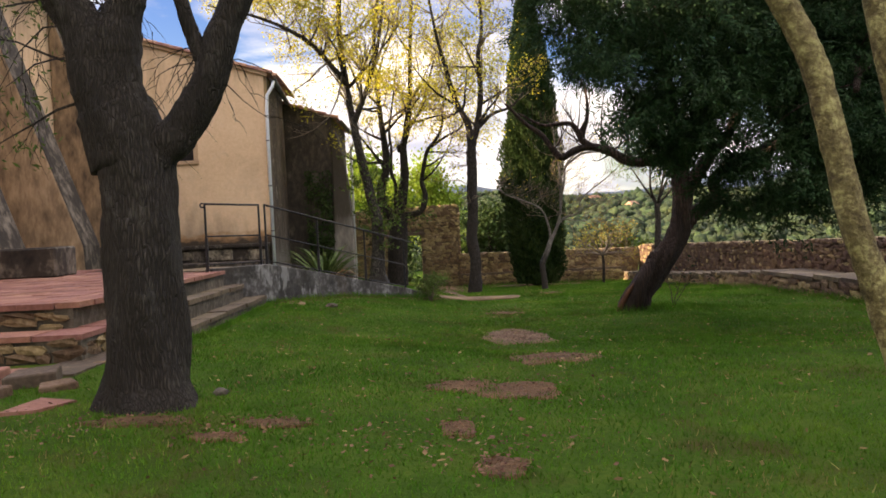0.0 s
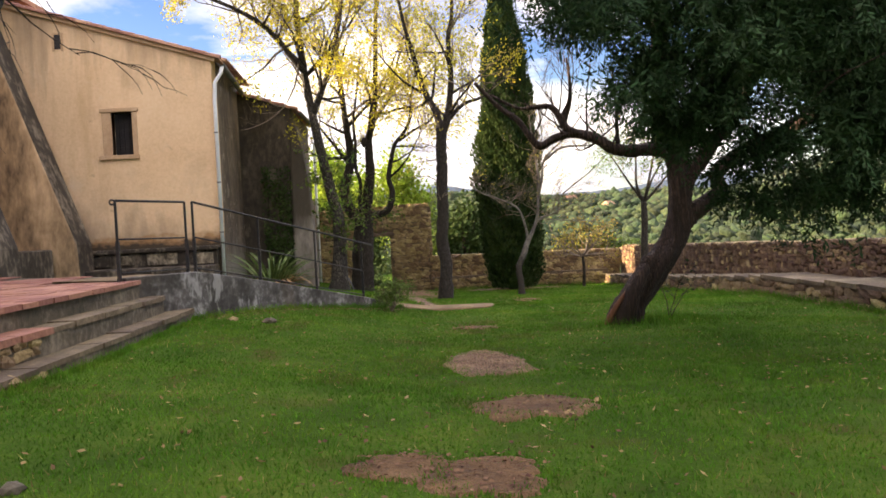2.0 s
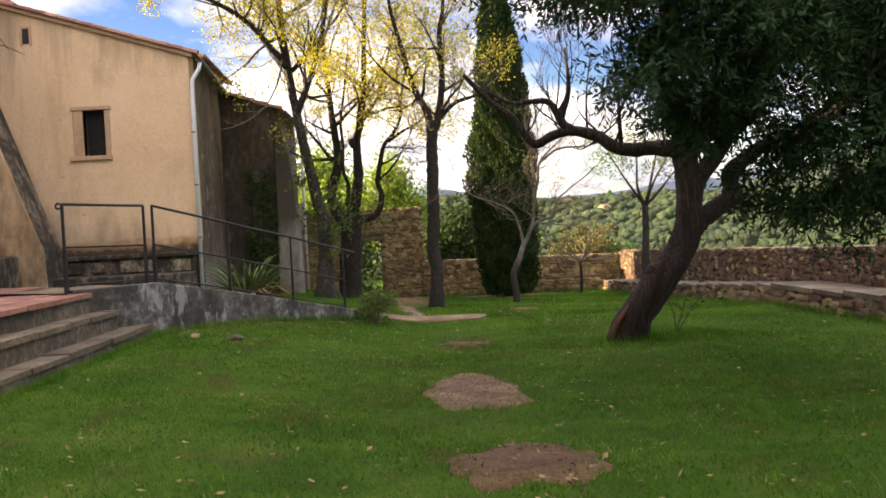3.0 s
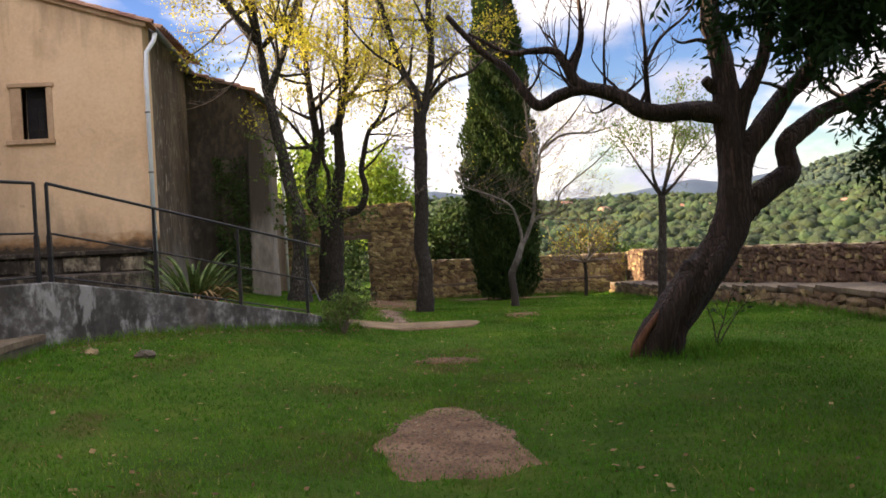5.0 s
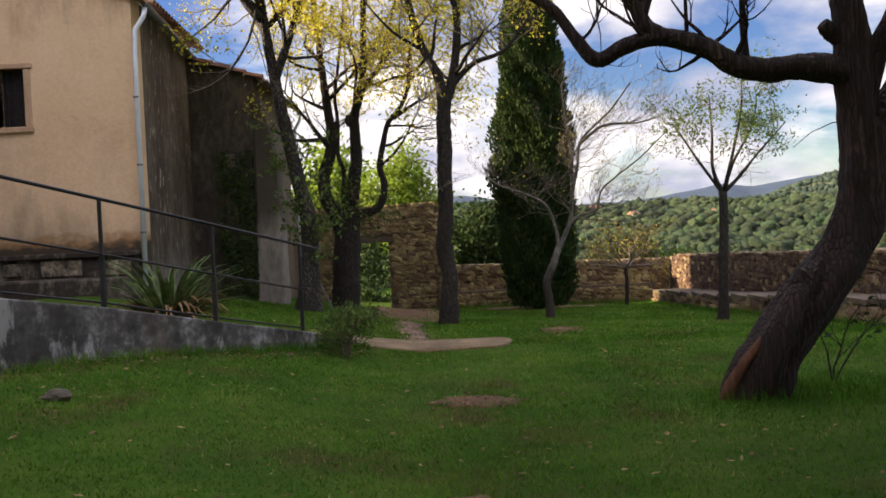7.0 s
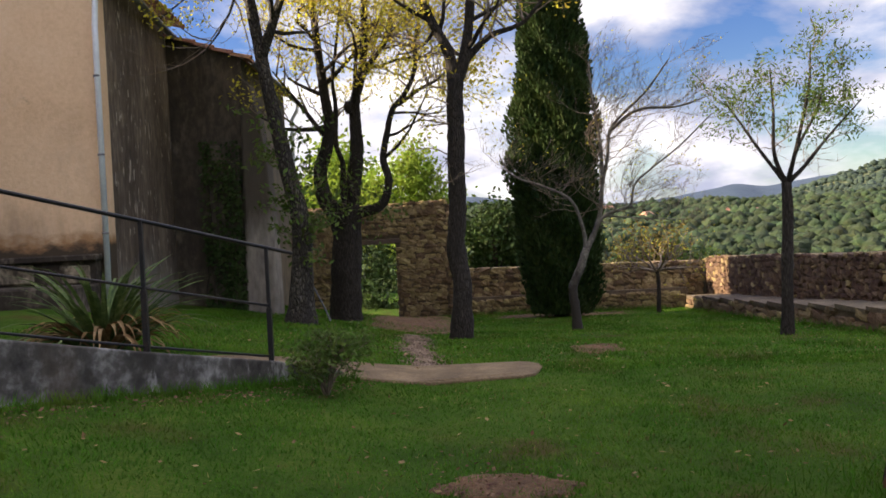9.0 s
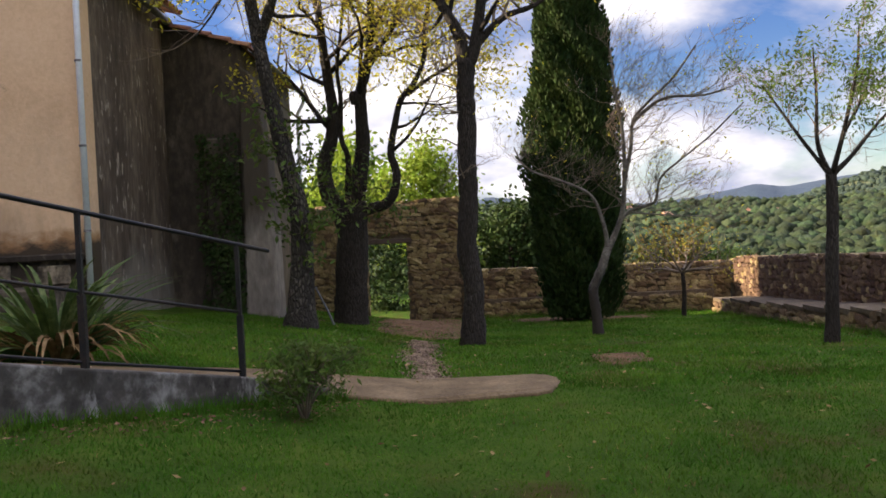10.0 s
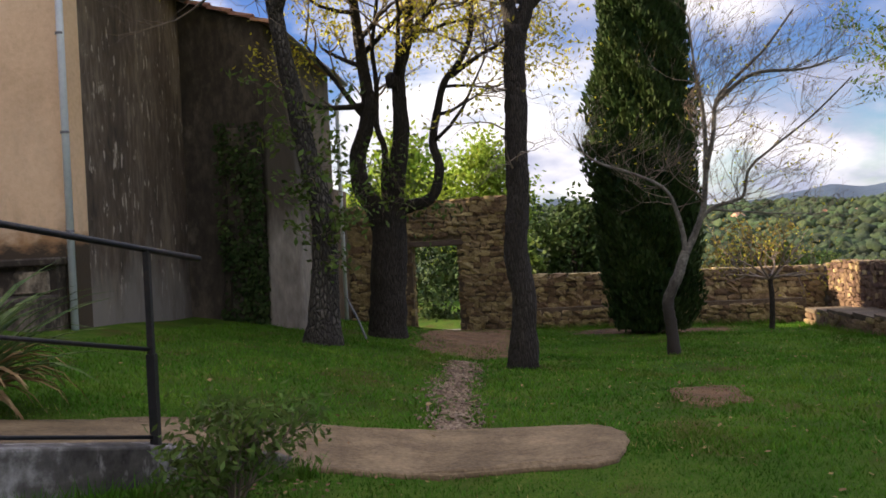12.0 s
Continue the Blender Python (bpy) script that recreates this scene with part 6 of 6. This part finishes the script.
mountains("backdrop_blue_ridge", 3800, -25, 45, lambda a: float(np.interp(a, [-25, -6, 0, 1.2, 2.6, 6, 9, 14, 16.5, 18, 20, 24, 30, 45], [2.2, 2.0, 2.1, 2.55, 2.35, 1.6, 1.5, 1.7, 2.1, 2.35, 2.1, 2.6, 3.0, 2.6])), M_FAR_HAZE, 3, "hazy blue mountain ridge on the horizon")

# ---- lawn grass, gravel, leaves ----
def covered(x, y):
    """Where no grass grows: patches, path, ramp, terrace."""
    out = (x < -2.8) & (y > 6.4) & (y < 13.5) | (x < -3.9)
    for px, py, rx, ry, sd, mt, _ in PATCHES:
        bare = 0.45 if sd in (4, 5, 6, 7, 10, 12, 13) else (0.82 if mt is M_DIRT else 0.68)
        out |= ((x - px) / (rx * bare)) ** 2 + ((y - py) / (ry * bare)) ** 2 + 0.5 * np.sin(x * 17 + sd) * np.sin(y * 13) + 0.35 * np.sin(x * 41) * np.sin(y * 37 + sd) < 1 + g.normal(0, 0.38, len(x))
    for poly in (PATH_EDGE, [q[:2] for q in RAMP] + [q[:2] for q in FAR[::-1]]):
        inside = np.zeros(len(x), bool)
        m = len(poly)
        for i in range(m):
            (x0, y0), (x1, y1) = poly[i], poly[(i + 1) % m]
            cond = ((y0 > y) != (y1 > y)) & (x < (x1 - x0) * (y - y0) / (y1 - y0 + 1e-12) + x0)
            inside ^= cond
        out |= inside
    out |= np.abs(x - np.interp(y, [18.8, 21, 24], [0.46, 0.24, 0.05])) + (0 * y) < np.where((y > 18.8) & (y < 24.5), 0.15 + 0.05 * np.sin(y * 3.1), -1)
    return out


g = np.random.default_rng(7)


def blades(n, x0, x1, y0, y1, tall, width):
    x, y = g.uniform(x0, x1, n), g.uniform(y0, y1, n)
    keep = ~covered(x, y) & (np.sin(x * 1.7 + 0.6 * np.sin(y * 2.3)) * np.sin(y * 1.1 + 0.7 * np.sin(x * 2.9)) + g.normal(0, 0.5, n) > -1.0)
    x, y = x[keep], y[keep]
    n = len(x)
    z = lawn(x, y)
    a = g.uniform(0, 2 * math.pi, n)
    hgt = tall * g.uniform(0.45, 1.35, n) * (1 + 0.35 * np.sin(x * 2.2 + y) * np.sin(y * 1.7))
    tilt = g.normal(0, 0.55, (n, 2)) * hgt[:, None]
    w = width * g.uniform(0.6, 1.3, n)
    dx, dy = np.cos(a) * w, np.sin(a) * w
    return np.stack([np.stack([x - dx, y - dy, z - 0.006], 1), np.stack([x + dx, y + dy, z - 0.006], 1), np.stack([x + tilt[:, 0], y + tilt[:, 1], z + hgt], 1)], 1)


tri = np.concatenate([blades(400000, -3.0, 6.8, 1.6, 19.0, 0.022, 0.0046), blades(120000, -4.4, 6.8, 18.0, 33.0, 0.036, 0.008)])
def tuft(n, xs, ys, tall):
    """Longer grass where the mower does not reach."""
    z = lawn(xs, ys)
    a = g.uniform(0, 2 * math.pi, n)
    hgt = tall * g.uniform(0.4, 1.4, n)
    tilt = g.normal(0, 0.45, (n, 2)) * hgt[:, None]
    dx, dy = np.cos(a) * 0.005, np.sin(a) * 0.005
    return np.stack([np.stack([xs - dx, ys - dy, z - 0.006], 1), np.stack([xs + dx, ys + dy, z - 0.006], 1), np.stack([xs + tilt[:, 0], ys + tilt[:, 1], z + hgt], 1)], 1)


k = 5000
tri = np.concatenate([tri,
                      tuft(1300, 3.4 + g.normal(0, 0.5, 1300), 13.7 + g.normal(0, 0.3, 1300), 0.10),
                      tuft(k, 6.62 - np.abs(g.normal(0, 0.10, k)), g.uniform(9, 32, k), 0.11),
                      tuft(2500, np.interp(s_ := g.uniform(0, 1, 2500), np.linspace(0, 1, 6), [q[0] + 0.12 for q in RAMP]) + np.abs(g.normal(0, 0.06, 2500)), np.interp(s_, np.linspace(0, 1, 6), [q[1] - 0.08 for q in RAMP]) - np.abs(g.normal(0, 0.05, 2500)), 0.09),
                      tuft(2500, g.uniform(0.7, 6.5, 2500), 32.95 - np.abs(g.normal(0, 0.12, 2500)), 0.12),
                      tuft(1500, -2.72 + np.abs(g.normal(0, 0.06, 1500)), g.uniform(7, 13.3, 1500), 0.08)])
for px, py, rx, ry, sd, mt, _ in PATCHES[:-2]:
    m_ = int(700 * (rx + ry))
    a_, r_ = g.uniform(0, 2 * math.pi, m_), 0.6 + 0.45 * g.random(m_) ** 0.7
    tri = np.concatenate([tri, tuft(m_, px + rx * r_ * np.cos(a_), py + ry * r_ * np.sin(a_), 0.03)])
me = quad_mesh("grass", tri)
me.materials.append(M_GRASS)
tagged(new("grass", me), "short green lawn grass blades", "grass", kind="stuff")

# pale dead blades among the green
n = 26000
x, y = g.uniform(-2.7, 6.6, n), 1.8 + 24 * g.random(n) ** 1.4
k = ~covered(x, y) & (np.sin(x * 2.3 + 1.1 * np.sin(y * 1.4)) * np.sin(y * 1.9 + 0.8 * np.sin(x * 1.3)) + g.normal(0, 0.45, n) > 0.35)
me = quad_mesh("straw", tuft(int(k.sum()), x[k], y[k], 0.030))
me.materials.append(M_STRAW)
tagged(new("dead_grass", me), "pale dry blades scattered through the lawn", "dead grass", kind="stuff")

rng = random.Random(77)
sh = Shape()
for _ in range(1500):
    y = 18.95 + rng.random() ** 1.2 * 5.5
    x = float(np.interp(y, [18.8, 21, 24.5], [0.46, 0.24, 0.05])) + rng.gauss(0, 0.12)
    s = rng.uniform(0.012, 0.035)
    m = Matrix.Translation((x, y, gz(x, y) + s * 0.2)) @ Euler((rng.uniform(-0.4, 0.4), rng.uniform(-0.4, 0.4), rng.uniform(0, 6))).to_matrix().to_4x4()
    sh.add([m @ Vector(p) for p in ((s, 0, 0), (0, s * 0.8, 0), (-s, 0, 0), (0, -s * 0.8, 0), (0, 0, s * 0.5), (0, 0, -s * 0.5))], [(0, 1, 4), (1, 2, 4), (2, 3, 4), (3, 0, 4), (1, 0, 5), (2, 1, 5), (3, 2, 5), (0, 3, 5)])
solid("gravel", sh, M_GRAVEL, "narrow trail of reddish gravel to the doorway", "gravel", kind="stuff")

n = 2600
x, y = g.uniform(-2.6, 6.5, n), 2.0 + 30 * g.random(n) ** 1.3
k = ~((x < -2.7) & (y > 6) & (y < 14))
x, y = x[k], y[k]
c = np.stack([x, y, lawn(x, y) + g.uniform(0.012, 0.045, len(x))], 1)
u = g.normal(0, 1, (len(x), 3)) * np.array([1, 1, 0.25])
u /= np.linalg.norm(u, axis=1)[:, None]
w = np.cross(u, np.array([0, 0, 1.0]) + g.normal(0, 0.3, (len(x), 3)))
s = g.uniform(0.02, 0.055, len(x))[:, None]
me = quad_mesh("fallen_leaves", np.stack([c - u * s * 0.5, c + w * s * 0.28, c + u * s * 0.5, c - w * s * 0.28], 1))
me.materials.append(M_DRY)
tagged(new("fallen_leaves", me), "dry brown and yellow leaves fallen on the lawn", "fallen leaves", kind="stuff")

# dead leaves gathered on the dark earth
pts = []
for px, py, rx, ry, sd, mt, _ in PATCHES:
    if mt is M_DIRT2:
        m_ = int(500 * rx * ry) + 60
        a, r_ = g.uniform(0, 2 * math.pi, m_), np.sqrt(g.uniform(0, 1, m_))
        pts.append(np.stack([px + rx * r_ * np.cos(a), py + ry * r_ * np.sin(a)], 1))
pts.append(np.stack([6.6 - np.abs(g.normal(0, 0.22, 700)), g.uniform(9, 24, 700)], 1))
pts.append(np.stack([-2.2 + g.normal(0, 0.5, 260), 4.7 + g.normal(0, 0.35, 260)], 1))
s_ = g.uniform(0.15, 0.95, 650)
pts.append(np.stack([np.interp(s_, np.linspace(0, 1, 6), [q[0] + 0.16 for q in RAMP]) + np.abs(g.normal(0, 0.22, 650)), np.interp(s_, np.linspace(0, 1, 6), [q[1] - 0.12 for q in RAMP]) - np.abs(g.normal(0, 0.18, 650))], 1))
for cx_, cy_, sp_, m_ in ((0.1, 4.2, 0.28, 260), (-0.9, 4.5, 0.35, 220), (0.4, 5.8, 0.45, 300), (-1.9, 13.0, 0.35, 160), (1.0, 14.0, 0.4, 160), (4.5, 8.5, 0.8, 260), (0.85, 10.4, 0.7, 200)):
    pts.append(np.stack([cx_ + g.normal(0, sp_, m_), cy_ + g.normal(0, sp_ * 1.2, m_)], 1))
pts = np.concatenate(pts)
c = np.stack([pts[:, 0], pts[:, 1], lawn(pts[:, 0], pts[:, 1]) + 0.02 + g.uniform(0, 0.012, len(pts))], 1)
u = g.normal(0, 1, (len(c), 3)) * np.array([1, 1, 0.3])
u /= np.linalg.norm(u, axis=1)[:, None]
w = np.cross(u, np.array([0, 0, 1.0]) + g.normal(0, 0.35, (len(c), 3)))
s = g.uniform(0.014, 0.036, len(c))[:, None]
me = quad_mesh("leaf_litter", np.stack([c - u * s * 0.5, c + w * s * 0.3, c + u * s * 0.5, c - w * s * 0.3], 1))
me.materials.append(M_LITTER)
tagged(new("leaf_litter", me), "reddish dead leaves on the bare earth", "leaf litter", kind="stuff")

rng = random.Random(78)
sh = Shape()
for _ in range(900):
    a_, r_ = rng.uniform(0, 6.283), math.sqrt(rng.random()) * 0.95
    x, y = 0.84 + 0.40 * r_ * math.cos(a_), 10.4 + 0.95 * r_ * math.sin(a_)
    s = rng.uniform(0.004, 0.013)
    sh.add([Vector((x, y, gz(x, y) + 0.016)) + Vector(p) * s for p in ((1, 0, 0), (0, 0.8, 0), (-1, 0, 0), (0, -0.8, 0), (0, 0, 0.7))], [(0, 1, 4), (1, 2, 4), (2, 3, 4), (3, 0, 4)])
solid("pebbles", sh, M_GRAVEL, "fine pebbles on the bare earth patch", "pebbles", kind="stuff")

# ---- terrace tiles ----
tile_meshes = []
for w in (0.325, 0.315):
    b = Shape().box((-w / 2, -w / 2, -0.012), (w / 2, w / 2, 0.0))
    me = b.mesh("tile")
    me.materials.append(M_TILE)
    tile_meshes.append(me)
rng = random.Random(88)
count, rest = 0, Shape()
for i in range(26):
    for j in range(44):
        x, y = -3.52 - i * 0.335, 7.92 + j * 0.335
        if y > 13.0 and x > -4.65 or y > 15.0 and x > -6.4 or y > 16.3:
            continue
        m = Matrix.Translation((x, y, TZ + rng.uniform(-0.004, 0.003))) @ Euler((rng.gauss(0, 0.006), rng.gauss(0, 0.006), rng.gauss(0, 0.012))).to_matrix().to_4x4()
        if i < 17 and j < 18 and count < 300:
            ob = new("tile", rng.choice(tile_meshes))
            ob.parent, ob.matrix_basis = terrace, m
            count += 1
        else:
            rest.box((-0.163, -0.163, -0.012), (0.163, 0.163, 0), m)
r = part("tiles", rest, M_TILE, terrace)
r["kind"] = "stuff"

# edge tiles overhang the risers
rng = random.Random(89)
for k in range(16):
    y = 7.74 + k * 0.325
    if y < 12.7:
        part("edge_tile", Shape().box((-3.50, y, TZ - 0.045), (-3.275 + rng.uniform(-0.01, 0.01), y + 0.317, TZ + 0.006 + rng.uniform(-0.003, 0.003))), M_TILE, terrace)
for k in range(13):
    x = -3.83 - k * 0.325
    part("edge_tile", Shape().box((x, 7.70 + rng.uniform(-0.01, 0.01), TZ - 0.045), (x + 0.317, 7.93, TZ + 0.006 + rng.uniform(-0.003, 0.003))), M_TILE, terrace)
# rubble in the risers
steps = [o for o in bpy.data.objects if o.name.startswith("terrace_step")]
rubble(terrace, (-8.0, 7.75, 0), (1, 0, 0), (0, -1, 0), 4.65, lambda s: TZ - 0.06, lambda s: 0.40, 51, limit=70, course=(0.06, 0.1), wide=(0.12, 0.34), proud=-0.03)
rubble(steps[0], (-8.0, 7.22, 0), (1, 0, 0), (0, -1, 0), 4.9, lambda s: 0.32, lambda s: 0.17, 52, limit=70, course=(0.06, 0.09), wide=(0.12, 0.34), proud=-0.03)
rubble(steps[1], (-8.0, 6.47, 0), (1, 0, 0), (0, -1, 0), 5.15, lambda s: 0.10, lambda s: -0.02, 53, limit=70, course=(0.06, 0.1), wide=(0.14, 0.4), proud=-0.03)
rubble(steps[0], (-3.07, 7.25, 0), (0, 1, 0), (1, 0, 0), 2.2, lambda s: 0.32, lambda s: 0.17, 54, limit=40, course=(0.06, 0.09), wide=(0.12, 0.34), proud=-0.03)
rubble(steps[1], (-2.82, 6.5, 0), (0, 1, 0), (1, 0, 0), 2.6, lambda s: 0.10, lambda s: -0.02, 55, limit=40, course=(0.06, 0.1), wide=(0.14, 0.4), proud=-0.03)

# ---- small things ----
def rock(x, y, s, seed, label, mat=None):
    rng = random.Random(seed)
    bm = bmesh.new()
    bmesh.ops.create_icosphere(bm, subdivisions=2, radius=s)
    for v in bm.verts:
        v.co *= 1 + 0.4 * noise.noise(v.co * (1.4 / s) + Vector((seed, 0, 0)))
        v.co.z *= 0.6
    me = bpy.data.meshes.new("stone")
    bm.to_mesh(me)
    bm.free()
    me.materials.append(mat or M_STEP)
    ob = new("field_stone", me)
    ob.location = (x, y, gz(x, y) + s * 0.25)
    tagged(ob, label, "stone")


rock(-2.17, 12.99, 0.06, 1, "rough brown stone lying in the lawn", M_STONE)
rock(-1.73, 13.06, 0.09, 2, "flat dark stone half sunk in the grass", M_RISER)
rock(-1.48, 5.55, 0.05, 4, "small flat grey stone near the tree roots", M_RISER)
for x, y, w, d, h, t_, mt, lb in ((-2.98, 6.20, 0.36, 0.34, 0.10, 0.2, M_STEP, "squared yellowish stone before the lowest step"), (-3.42, 6.12, 0.48, 0.40, 0.11, -0.1, M_TILE, "reddish flat stone before the lowest step"),
                                  (-2.72, 5.98, 0.26, 0.22, 0.05, 0.5, M_STONE, "broken brown stone below the steps"), (-3.12, 5.74, 0.34, 0.26, 0.06, -0.3, M_STONE, "earthy broken stone below the steps")):
    m = pose(x, y, gz(x, y), 2, -3, math.degrees(t_))
    bevel(solid("step_stone", Shape().slab([(-w / 2, -d / 2), (w / 2, -d / 2 + 0.02), (w / 2 - 0.03, d / 2), (-w / 2 + 0.02, d / 2 - 0.02)], -0.05, h), mt, lb, "stone"), 0.015, 2).matrix_world = m
b = thing("metal_bar", (-1.9, 26.6, -0.5), "pale metal bar leaning beside the trunk", "metal bar")
part("bar", Shape().tube([(-1.98, 26.4, 0.05), (-1.78, 26.35, -0.35), (-1.66, 26.3, gz(-1.66, 26.3) + 0.02)], [0.018] * 3, 8), M_GUTTER, b)
